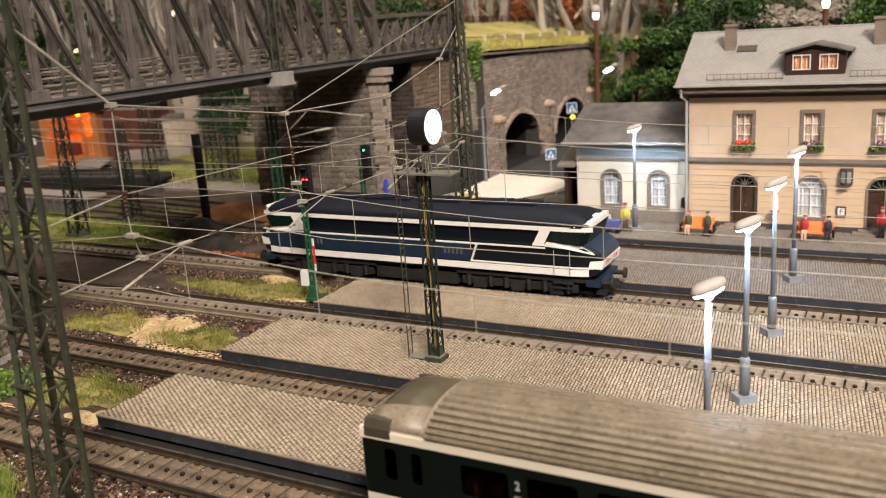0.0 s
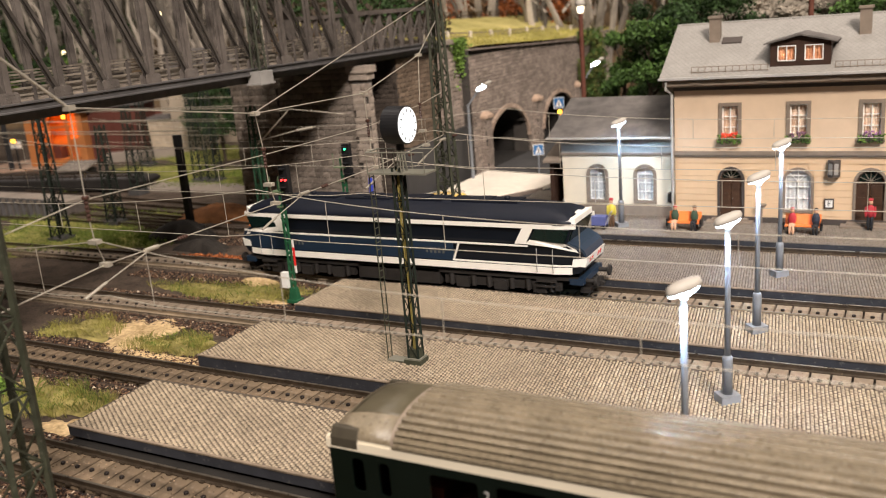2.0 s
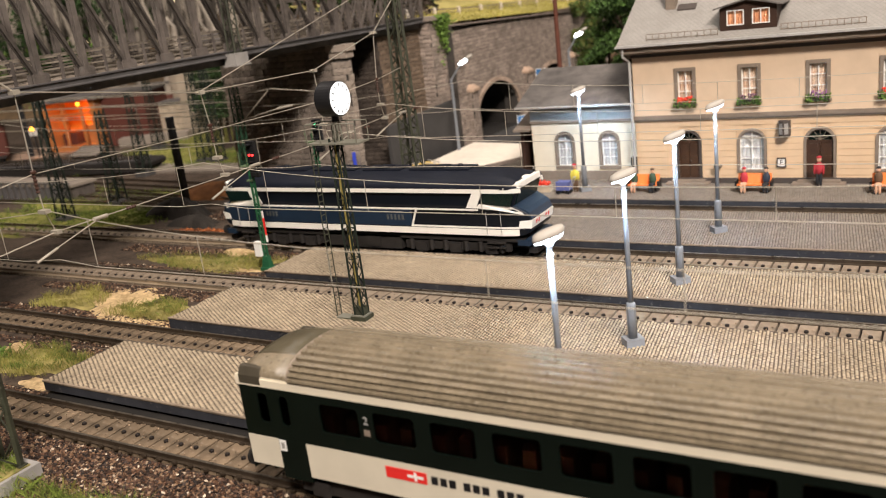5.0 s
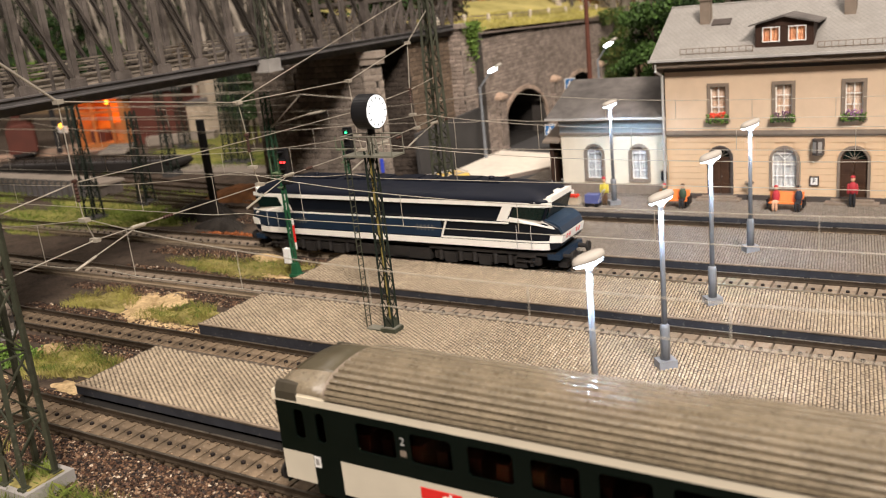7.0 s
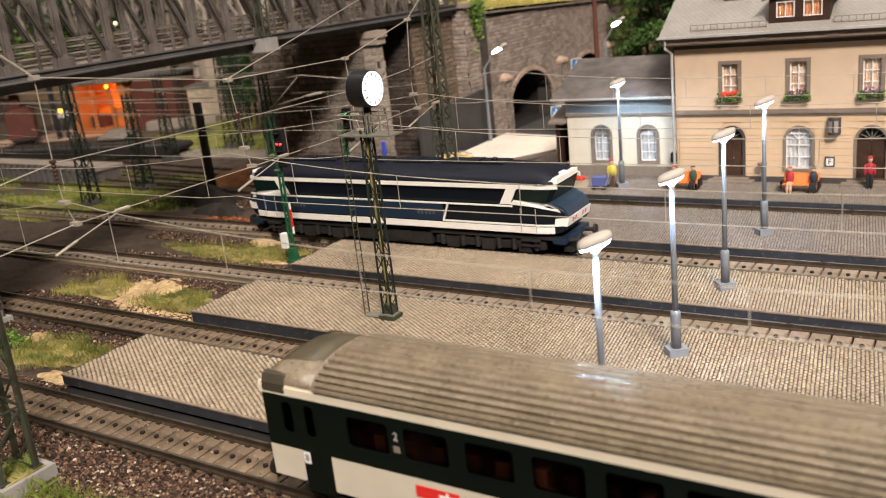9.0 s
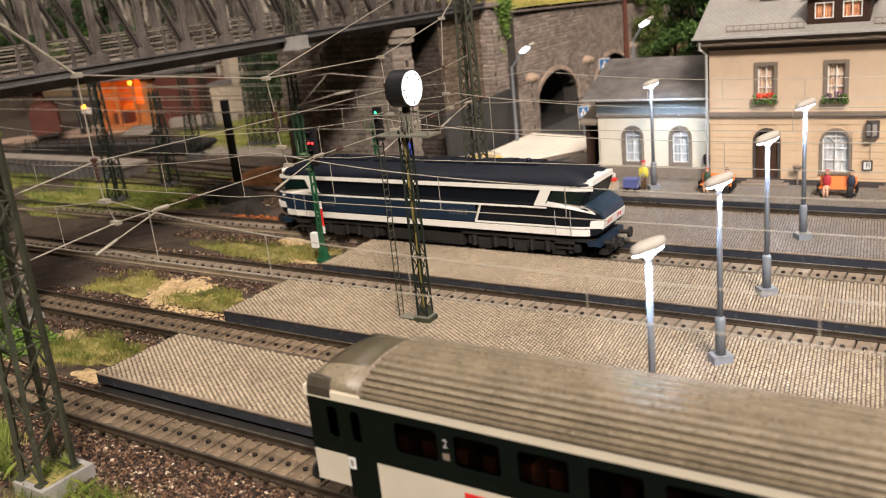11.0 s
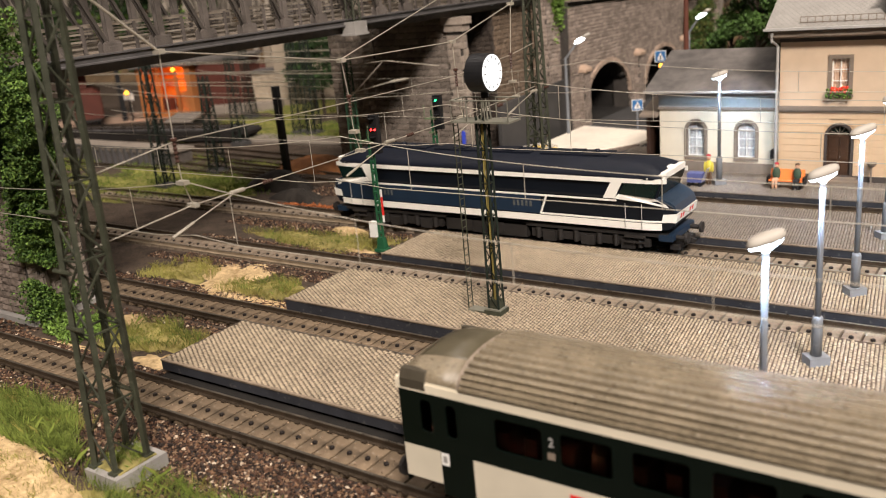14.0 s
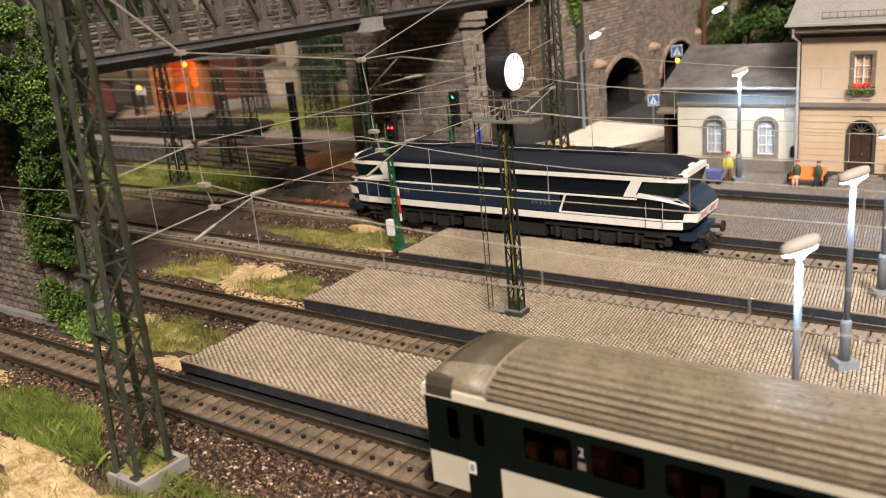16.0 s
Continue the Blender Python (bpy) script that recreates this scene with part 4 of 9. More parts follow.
def sash(parent, name, x0, x1, z0, z1, y, cols, rows, curtain, head=0.0):
    """A white glazing frame with bars, panes and a curtain behind."""
    bm = B()
    t = 0.55
    box(bm, x0, x0 + t, y, y + 0.7, z0, z1)
    box(bm, x1 - t, x1, y, y + 0.7, z0, z1)
    box(bm, x0 + t, x1 - t, y, y + 0.7, z0, z0 + t)
    box(bm, x0 + t, x1 - t, y, y + 0.7, z1 - t, z1)
    for c in range(1, cols):
        xx = x0 + (x1 - x0) * c / cols
        box(bm, xx - 0.28, xx + 0.28, y + 0.05, y + 0.65, z0 + t, z1 - t)
    for r in range(1, rows):
        zz = z0 + (z1 - z0) * r / rows
        box(bm, x0 + t, x1 - t, y + 0.1, y + 0.6, zz - 0.25, zz + 0.25)
    w = part(name, bm, M_WHITE, parent, "white glazing bars")
    for c in range(cols):
        for r in range(rows):
            a, b = x0 + (x1 - x0) * c / cols + 0.3, x0 + (x1 - x0) * (c + 1) / cols - 0.3
            e, f = z0 + (z1 - z0) * r / rows + 0.25, z0 + (z1 - z0) * (r + 1) / rows - 0.25
            bm = B()
            box(bm, a, b, y + 0.3, y + 0.45, e, f)
            part("pane", bm, M_PANE, w).visible_shadow = False
    k = 14
    bm = B()
    pts = [(x0 + (x1 - x0) * i / k, y + 1.6 + 0.35 * math.sin(i * 2.4)) for i in range(k + 1)]
    prism(bm, pts + [(px, py + 0.3) for px, py in reversed(pts)], z0, z1, "z")
    part("curtain", bm, curtain, w)
    return w


def flowers(parent, cx, y, z, bloom):
    bm = B()
    box(bm, cx - 6.4, cx + 6.4, y - 2.2, y + 0.2, z - 1.4, z)
    for dx in (-5.2, 5.2):
        box(bm, cx + dx - 0.4, cx + dx + 0.4, y - 1.8, y + 0.2, z - 2.8, z - 1.4)
    b = part("flower_box", bevel(bm, 0.15), M_TRIM_DARK, parent)
    rnd = random.Random(int(cx * 10))
    for m, nn, dx in ((M_LEAF_LIGHT, 60, 6.8), (M_LEAF, 90, 7.0), (bloom, 60, 4.6)):
        bm = B()
        for _ in range(nn):
            x, yy, zz = cx + rnd.uniform(-dx, dx), y - 1.2 + rnd.uniform(-1.9, 1.0), z + (rnd.uniform(0.6, 4.2) if m is bloom else rnd.uniform(-2.2, 2.6))
            s = rnd.uniform(0.3, 0.75)
            bmesh.ops.create_icosphere(bm, subdivisions=1, radius=s, matrix=Matrix.Translation((x, yy, zz)) @ Matrix.Rotation(rnd.uniform(0, 3), 4, "X"))
        part("blossom" if m is bloom else "foliage", bm, m, b, kind="stuff")


M_BLOOM_RED = mat("red_blossom", (0.75, 0.06, 0.03), 0.7, var=0.2, bump=0, island=0.3)
M_BLOOM_PURPLE = mat("purple_blossom", (0.30, 0.14, 0.30), 0.7, var=0.3, bump=0, island=0.4)
M_BLOOM_DARK = mat("mauve_blossom", (0.17, 0.09, 0.13), 0.7, var=0.3, bump=0, island=0.4)


def station():
    t = thing("station_building", "peach rendered two-storey model station with grey slate roof", "station", at=(147, 346, TOP))
    LX, D = 240.0, 84.0
    Z0, ZB, ZE = 0.0, 43.5, 82.5
    first = [33.0 + 38.1 * k for k in range(6)]
    holes_g = [(x - w, x + w, z0, 32.6) for x, w, z0 in ((33.5, 6.6, 2.6), (71.6, 7.4, 8.2), (110.0, 7.6, 2.6), (148, 7.4, 8.2), (186, 6.6, 2.6), (222, 7.4, 8.2))]
    holes_u = [(x - 4.6, x + 4.6, 51.5, 70.6) for x in first]
    bm = B()
    wall_cells(bm, 0, LX, 0, ZB, 0.9, 3.0, holes_g)
    for h in holes_g:
        spandrels(bm, (h[0] + h[1]) / 2, (h[1] - h[0]) / 2, h[3], 0.9, 3.0)
    part("front_wall", bm, M_WALL, t)
    bm = B()
    wall_cells(bm, 0, LX, ZB, ZE + 3, 0.0, 3.0, holes_u)
    part("upper_wall", bm, M_WALL_UP, t, "beige rendered upper storey")
    bm = B()
    box(bm, 0, 3, 3.0, D, 0, ZE)
    box(bm, LX - 3, LX, 3.0, D, 0, ZE)
    box(bm, 3, LX - 3, D - 3, D, 0, ZE)
    prism(bm, [(3, ZE), (D, ZE), (D / 2, 112)], 0.4, 3, "x")
    prism(bm, [(3, ZE), (D, ZE), (D / 2, 112)], LX - 3, LX - 0.4, "x")
    part("side_wall", bm, M_WALL, t)
    bm = B()
    box(bm, 3, LX - 3, 3, D - 3, 41, 42.5)
    part("upper_floor", bm, M_TRIM_DARK, t)
    # rusticated courses of the ground storey, cut round the arches
    z = 1.0
    while z + 3.9 < ZB - 3:
        cuts = []
        for h in holes_g:
            cx, hw, r = (h[0] + h[1]) / 2, (h[1] - h[0]) / 2 + 1.6, (h[1] - h[0]) / 2 + 1.6
            if z + 3.7 <= h[2] - 0.5:
                continue
            top = h[3] + 1.6
            if z >= top:
                continue
            dz = max(0.0, z - (top - r))
            cw = math.sqrt(max(0.0, r * r - dz * dz)) if dz > 0 else hw
            cuts.append((cx - cw, cx + cw))
        x = 0.0
        for a, b in cuts + [(LX, LX)]:
            if a - x > 0.6:
                bm = B()
                box(bm, x, a, 0.25, 0.95, z, z + 3.66)
                part("stone_course", bevel(bm, 0.28), M_WALL, t)
            x = b
        z += 3.9
    bm = B()
    box(bm, -0.6, LX + 0.6, -1.4, 0.9, 41.2, 43.6)
    box(bm, -0.3, LX + 0.3, -0.7, 0.9, 40.0, 41.2)
    part("string_course", bevel(bm, 0.25), M_TRIM, t, "grey-brown moulding between the storeys")
    bm = B()
    box(bm, -0.5, LX + 0.5, -0.9, 0.0, 80.4, 82.4)
    part("frieze", bm, M_TRIM_DARK, t, "dark band below the eaves")
    bm = B()
    prism(bm, [(0, 82.4), (-5.6, 83.4), (-7.0, 83.9), (-7.0, 87.3), (0, 87.6)], -5.4, LX + 5.4, "x")
    for x in range(14, 240, 38):
        box(bm, x - 3, x + 3, -7.35, -7.0, 84.6, 86.4)
    part("eaves_band", bevel(bm, 0.15), M_TRIM, t, "grey-brown boxed eaves")
    bm = B()
    box(bm, -0.5, LX, -0.9, 0.9, 0, 3.2)
    part("plinth", bm, M_TRIM_DARK, t, "dark plinth")
    # roof: two pitched slabs with a hipped look at the verge
    eave_z, ridge_z, ey = 87.6, 115.5, -8.0
    slope = [(ey, eave_z), (D / 2, ridge_z), (D / 2, ridge_z + 2.0), (ey, eave_z + 1.3)]
    bm = B()
    prism(bm, slope, -7, LX + 7, "x")
    rf = part("roof", bm, M_ROOF, t, "pale grey diamond-slated roof")
    bm = B()
    prism(bm, [(D - y, z) for y, z in slope], -7, LX + 7, "x")
    part("roof", bm, M_ROOF, t)
    bm = B()
    prism(bm, [(0, 80), (0, 84), (ey + 1, 87.5), (D / 2, 114.8), (D - ey - 1, 87.5), (D, 84), (D, 80)], -5.5, -0.4, "x")
    part("verge_board", bm, M_TRIM, t)
    bm = B()
    prism(bm, [(ey - 1.6, 87.7), (ey + 0.6, 87.3), (ey + 0.6, 88.7), (ey - 0.2, 89.0), (ey - 1.6, 89.0)], -7.5, LX + 7.5, "x")
    part("gutter", bm, M_ZINC, t, "pale zinc gutter")
    bm = B()
    wire(bm, [(-3.0, ey - 0.5, 86.4), (-3.0, ey - 0.4, 82), (-1.2, -1.6, 78.5), (-1.2, -1.6, 0)], 0.85, 8)
    part("downpipe", bm, M_ZINC, t)
    bm = B()
    rod(bm, (-7, D / 2, ridge_z + 1.6), (LX + 7, D / 2, ridge_z + 1.6), 1.0, 1.0, 8)
    part("ridge_cap", bm, M_ROOF, t)

    def roof_z(y):
        return eave_z + 1.3 + (ridge_z + 2.0 - eave_z - 1.3) * (y - ey) / (D / 2 - ey)
    # snow guards
    for x0, x1 in ((11.5, 54.5), (90, 134), (170, 215)):
        bm = B()
        y = -4.5
        zb = roof_z(y)
        for zz in (zb + 0.6, zb + 3.6):
            rod(bm, (x0, y, zz), (x1, y, zz), 0.22, 0.22, 5)
        n = int((x1 - x0) / 3.6)
        for k in range(n + 1):
            xx = x0 + (x1 - x0) * k / n
            rod(bm, (xx, y, zb - 0.4), (xx, y, zb + 3.7), 0.22, 0.22, 5)
        part("snow_guard", bm, M_TRIM, t, "thin snow guard rails")
    # chimneys and roof light
    for x, y in ((19.5, 26.0), (103, 26)):
        bm = B()
        zb = roof_z(y)
        box(bm, x - 3.1, x + 3.1, y - 3.1, y + 3.1, zb - 5, zb + 12.5)
        box(bm, x - 3.8, x + 3.8, y - 3.8, y + 3.8, zb + 12.5, zb + 14)
        part("chimney", bevel(bm, 0.3), M_TRIM, t)
    bm = B()
    y = 23.0
    prism(bm, [(y - 2, roof_z(y - 2)), (y + 3, roof_z(y + 3)), (y + 3, roof_z(y + 3) + 0.9), (y - 2, roof_z(y - 2) + 0.9)], 24, 35.5, "x")
    part("roof_light", bm, M_TRIM_DARK, t)
    # dormer
    cx, y0 = 71.3, -1.5
    zb = roof_z(y0)
    bm = B()
    pent = [(cx - 16, zb - 1.5), (cx + 16, zb - 1.5), (cx + 16, zb + 13.0), (cx, zb + 16.8), (cx - 16, zb + 13.0)]
    for a, b in ((-16, -12.2), (-2.2, 2.2), (12.2, 16)):
        box(bm, cx + a, cx + b, y0, y0 + 1.2, zb - 1.5, zb + 12.4)
    for a, b in ((-12.2, -2.2), (2.2, 12.2)):
        box(bm, cx + a, cx + b, y0, y0 + 1.2, zb - 1.5, zb + 2.8)
        box(bm, cx + a, cx + b, y0, y0 + 1.2, zb + 11.6, zb + 12.4)
    prism(bm, [(cx - 16, zb + 12.4), (cx + 16, zb + 12.4), (cx + 16, zb + 13.0), (cx, zb + 16.8), (cx - 16, zb + 13.0)], y0, y0 + 1.2, "y")
    for s in (-16, 15):
        box(bm, cx + s, cx + s + 1, y0 + 1.2, y0 + 26, zb - 1, zb + 13)
    dm = part("dormer", bm, M_BROWN, t, "dark brown boarded dormer with red-curtained windows")
    bm = B()
    for s in (-1, 1):
        prism(bm, [(cx, zb + 17.0), (cx + s * 19.5, zb + 12.4), (cx + s * 19.5, zb + 13.2), (cx, zb + 17.9)], y0 - 2.6, y0 + 38, "y")
    part("dormer_roof", bm, M_ROOF_DARK, dm)
    for s in (-7.2, 7.2):
        sash(t, "window", cx + s - 4.9, cx + s + 4.9, zb + 2.9, zb + 11.5, y0 - 0.3, 2, 1, M_CURTAIN_O)
    bm = B()
    box(bm, cx - 16.5, cx + 16.5, y0 - 0.5, y0 + 3, zb - 2.2, zb - 0.9)
    part("dormer_flashing", bm, M_ROOF_DARK, t)
    # upper windows
    cur = (M_CURTAIN_Y, M_CURTAIN_Y, M_CURTAIN_Y, M_CURTAIN_W, M_CURTAIN_Y, M_CURTAIN_O)
    blooms = (M_BLOOM_RED, M_BLOOM_DARK, M_BLOOM_PURPLE, M_BLOOM_RED, M_BLOOM_DARK, M_BLOOM_PURPLE)
    for k, x in enumerate(first):
        w = sash(t, "window", x - 4.6, x + 4.6, 51.5, 70.6, 0.8, 2, 3, cur[k])
        bm = B()
        for q in ((x - 6.6, x - 4.6, 50.2, 72.6), (x + 4.6, x + 6.6, 50.2, 72.6), (x - 4.6, x + 4.6, 70.6, 72.6)):
            box(bm, q[0], q[1], -0.7, 0.3, q[2], q[3])
        part("frame", bevel(bm, 0.2), M_TRIM, w)
        bm = B()
        box(bm, x - 7.2, x + 7.2, -1.5, 0.3, 48.9, 50.3)
        part("sill", bevel(bm, 0.2), M_TRIM, w)
        flowers(t, x, -1.2, 51.0, blooms[k])
    # ground storey doors and windows
    for h in holes_g:
        cx, hw = (h[0] + h[1]) / 2, (h[1] - h[0]) / 2
        bm = B()
        ring_arch(bm, cx, hw - 0.2, h[2], h[3] - 0.2, 1.5, 0.0, 1.2)
        if h[2] < 5:
            d = part("door", B_door(cx, hw, h[2], h[3]), M_DOOR, t, "dark brown panelled double door")
            part("door_surround", bm, M_TRIM if cx > 100 else M_TRIM_DARK, t)
            bm = B()
            prism(bm, arch(cx, hw - 1.2, h[3] - hw, h[3] - 1.2, 8), 2.2, 2.4, "y")
            part("fanlight", bm, M_DARKGLASS, d)
            bm = B()
            for ang in (30, 60, 90, 120, 150):
                rod(bm, (cx, 2.1, h[3] - hw + 0.6), (cx + (hw - 1.3) * math.cos(radians(ang)), 2.1, h[3] - hw + (hw - 1.3) * math.sin(radians(ang))), 0.22, 0.22, 4)
            part("glazing_bar", bm, M_TRIM, d)
            bm = B()
            rod(bm, (cx + 0.8, 1.5, 14), (cx + 0.8, 0.9, 14), 0.3)
            part("handle", bm, M_ZINC, d)
            bm = B()
            box(bm, cx - hw - 7.0, cx + hw + 7.0, -8.5, 0.0, 0.0, 1.3)
            box(bm, cx - hw - 4.0, cx + hw + 4.0, -4.8, 0.0, 1.3, 2.6)
            part("door_step", bevel(bm, 0.25), M_TRIM, t)
        else:
            w = sash(t, "window", cx - hw + 0.4, cx + hw - 0.4, h[2], h[3] - 3.6, 1.4, 2, 3, M_CURTAIN_W)
            part("frame", bm, M_TRIM, w)
            bm = B()
            prism(bm, arch(cx, hw - 0.5, h[3] - hw, h[3] - 0.5, 8), 2.6, 2.9, "y")
            part("arched_light", bm, M_CURTAIN_W, w)
            bm = B()
            for a in (0.5, 0.25, 0.75):
                ang = math.pi * a
                rod(bm, (cx, 1.7, h[3] - hw), (cx + (hw - 0.6) * math.cos(ang), 1.7, h[3] - hw + (hw - 0.6) * math.sin(ang)), 0.25, 0.25, 4)
            part("glazing_bar", bm, M_WHITE, w)
            bm = B()
            box(bm, cx - hw - 1.2, cx + hw + 1.2, -0.6, 1.2, h[2] - 1.4, h[2])
            part("sill", bevel(bm, 0.2), M_TRIM, w)
    # wall clock and letter board
    bm = B()
    prism(bm, [(87.4, 0), (88.0, -3.8), (90.8, -5.6), (93.6, -3.8), (94.2, 0)], 29.0, 38.4, "z")
    part("lantern_case", bm, M_TRIM_DARK, t, "grey wall-mounted clock case")
    for s in (-1, 1):
        bm = B()
        prism(bm, [(90.8 + s * 0.5, -5.4), (90.8 + s * 2.5, -4.1), (90.8 + s * 2.6, -4.4), (90.8 + s * 0.6, -5.7)], 30.6, 37.0, "z")
        part("clock_face", bm, M_CONCRETE, t)
    bm = B()
    box(bm, 86.2, 91.4, -0.9, 0.3, 9.8, 15.6)
    sg = part("letter_board", bevel(bm, 0.15), M_TRIM_DARK, t)
    bm = B()
    box(bm, 86.9, 90.7, -1.05, -0.85, 10.6, 14.8)
    part("letter_plate", bm, M_WHITE, sg)
    text_part("letter", "F", 4.0, M_BLACK, sg, (88.8, -1.1, 12.7))
    bm = B()
    lathe(bm, [(0.6, 0), (2.6, 2.2), (2.9, 3.0)], 10, (52, -3.4, 9))
    rod(bm, (52, -3.4, 0), (52, -3.4, 9.2), 0.5)
    part("litter_bin", bm, M_TRIM, t)
    return t


def B_door(cx, hw, z0, z1):
    bm = B()
    y = 1.7
    for s in (-1, 1):
        a, b = sorted((cx + s * 0.15, cx + s * (hw - 0.2)))
        box(bm, a, b, y, y + 1.0, z0, z1 - hw)
        for zz in (0.10, 0.42, 0.74):
            za = z0 + (z1 - hw - z0) * zz
            box(bm, a + 1.0, b - 1.0, y - 0.35, y, za, za + (z1 - hw - z0) * 0.2)
    box(bm, cx - hw + 0.2, cx + hw - 0.2, y - 0.3, y + 0.9, z1 - hw - 0.6, z1 - hw + 0.6)
    prism(bm, arch(cx, hw - 0.2, z1 - hw, z1 - 0.2, 8), y + 0.8, y + 1.4, "y")
    return bm


station()


def annex():
    t = thing("station_annex", "single-storey cream rendered annex with dark roof beside the station", "annex", at=(70, 354, TOP))
    LX, D, H = 77.0, 84.0, 45.5
    wins = (24.0, 55.7)
    bm = B()
    wall_cells(bm, 0, LX, 0, 41.0, 0, 3, [(x - 6.6, x + 6.6, 9.5, 32.8) for x in wins])
    for x in wins:
        spandrels(bm, x, 6.6, 32.8, 0, 3, rise=6.0)
    box(bm, 0, 3, 3, D, 0, H)
    box(bm, 3, LX, D - 3, D, 0, H)
    part("wall", bm, M_WALL2, t)
    bm = B()
    box(bm, -0.4, LX, -0.5, 3, 41.0, 49.5)
    part("frieze", bm, M_ZINC_GREY, t, "grey frieze board below the eaves")
    bm = B()
    box(bm, -0.6, LX, -1.2, 3, 39.6, 41.2)
    box(bm, -0.3, LX, -0.6, 0.0, 0, 6.2)
    part("moulding", bevel(bm, 0.2), M_TRIM, t)
    eave, ridge = (-8.0, 51.5), (42.0, 71.0)
    bm = B()
    prism(bm, [eave, ridge, (ridge[0], ridge[1] + 1.6), (eave[0], eave[1] + 1.2)], -7, LX + 0.5, "x")
    part("roof", bm, M_ROOF_DARK, t, "dark grey felt roof")
    bm = B()
    prism(bm, [(84 - eave[0], eave[1]), ridge, (ridge[0], ridge[1] + 1.6), (84 - eave[0], eave[1] + 1.2)], -7, LX + 0.5, "x")
    part("roof", bm, M_ROOF_DARK, t)
    bm = B()
    prism(bm, [(eave[0] - 1.5, 51.2), (eave[0] + 0.4, 51.0), (eave[0] + 0.4, 52.4), (eave[0] - 1.5, 52.6)], -7.2, LX - 0.5, "x")
    part("gutter", bm, M_ZINC, t, "pale gutter")
    bm = B()
    prism(bm, [(3, 45), (81, 45), (42, 69)], 0.2, 2.6, "x")
    part("gable", bm, M_TRIM_DARK, t)
    for x in wins:
        w = sash(t, "window", x - 5.2, x + 5.2, 9.8, 27.2, 1.0, 2, 3, M_CURTAIN_W)
        bm = B()
        ring_arch(bm, x, 5.4, 9.5, 31.6, 2.1, -0.7, 1.0, rise=5.0)
        box(bm, x - 7.5, x + 7.5, -0.8, 1.0, 7.6, 9.6)
        part("frame", bm, M_TRIM, w, "grey arched surround")
        bm = B()
        prism(bm, arch(x, 5.4, 27.2, 31.6, 8, 4.4), 1.7, 2.0, "y")
        part("arched_light", bm, M_CURTAIN_W, w)
        bm = B()
        rod(bm, (x, 1.4, 27.2), (x, 1.4, 31.4), 0.3, 0.3, 4)
        part("glazing_bar", bm, M_WHITE, w)
    # dark open porch at its end
    bm = B()
    box(bm, -10.5, -0.5, 24, 27, -4, 36)
    box(bm, -10.5, -8, 3, 24, -4, 34)
    part("porch_wall", bm, M_BROWN, t)
    bm = B()
    prism(bm, [(-3, 34.5), (26, 43), (26, 44.5), (-3, 36)], -13, -0.5, "x")
    part("porch_roof", bm, M_TRIM, t)
    bm = B()
    lathe(bm, [(1.0, 0), (2.0, 1), (2.0, 6), (1.0, 7)], 10, (72.5, -1.0, 9))
    part("wall_lamp", bm, M_BLACK, t)
    return t


M_ZINC_GREY = mat("grey_painted_board", (0.38, 0.38, 0.36), 0.6, var=0.12, bump=0.1)
annex()
# ---- lattice masts, head span, catenary ----
def lattice(parent, z0, z1, w0, w1, leg, panels, material, d0=None, d1=None, apart=True, brace=0.42, lean=((0, 0), (0, 0))):
    """Four tapering legs with zigzag bracing on each face, standing on the parent's origin."""
    d0, d1 = d0 or w0, d1 or w1
    def corner(sx, sy, k):
        ox, oy = (lean[0][i] + (lean[1][i] - lean[0][i]) * k for i in (0, 1))
        return (sx * (w0 + (w1 - w0) * k) / 2 + ox, sy * (d0 + (d1 - d0) * k) / 2 + oy, z0 + (z1 - z0) * k)
    cs = ((-1, -1), (1, -1), (1, 1), (-1, 1))
    for sx, sy in cs:
        bm = B()
        beam(bm, corner(sx, sy, 0), corner(sx, sy, 1), leg, leg)
        part("leg", bm, material, parent)
    for (a, b) in zip(cs, cs[1:] + cs[:1]):
        bm = B()
        for k in range(panels):
            u, v = k / panels, (k + 1) / panels
            p, q = (a, b) if k % 2 else (b, a)
            beam(bm, corner(*p, u), corner(*q, v), leg * brace, leg * brace)
            if apart:
                part("brace", bm, material, parent)
                bm = B()
            if k % 2 == 0:
                beam(bm, corner(*a, u), corner(*b, u), leg * brace, leg * brace)
                if apart:
                    part("strut", bm, material, parent)
                    bm = B()
        if apart:
            bm.free()
        else:
            part("bracing", bm, material, parent, kind="stuff")


def near_mast():
    t = thing("lattice_mast", "olive green lattice catenary mast on a grey concrete block", "mast", at=(52.0, -54.0, 0))
    part("concrete_block", bbox(-8.0, 8.0, -9.5, 9.5, -0.5, 5.5, 0.5), M_CONCRETE, t, "pale grey concrete base block")
    bm = B()
    box(bm, -6.3, 6.3, -7.0, 7.0, 5.4, 5.9)
    part("grass_tuft_top", bevel(bm, 0.1), M_TURF, t)
    for sx in (-1, 1):
        for sy in (-1, 1):
            bm = B()
            box(bm, sx * 5.1 - 2.7, sx * 5.1 + 0.5, sy * 5.9 - 2.5, sy * 5.9 + 0.9, 5.5, 6.3)
            part("foot_plate", bevel(bm, 0.2), M_GREEN_STEEL, t)
    lattice(t, 5.5, 175, 10.2, 5.6, 1.6, 15, M_GREEN_STEEL, 11.8, 6.4, brace=0.36, lean=((-1.1, -0.8), (4.3, 3.1)))
    for z in (52, 70, 88):
        bm = B()
        rod(bm, (-6, -5.5, z), (2, -5.5, z), 0.7, 0.7, 6)
        part("bracket", bm, M_GREEN_STEEL, t)
    return t


near_mast()


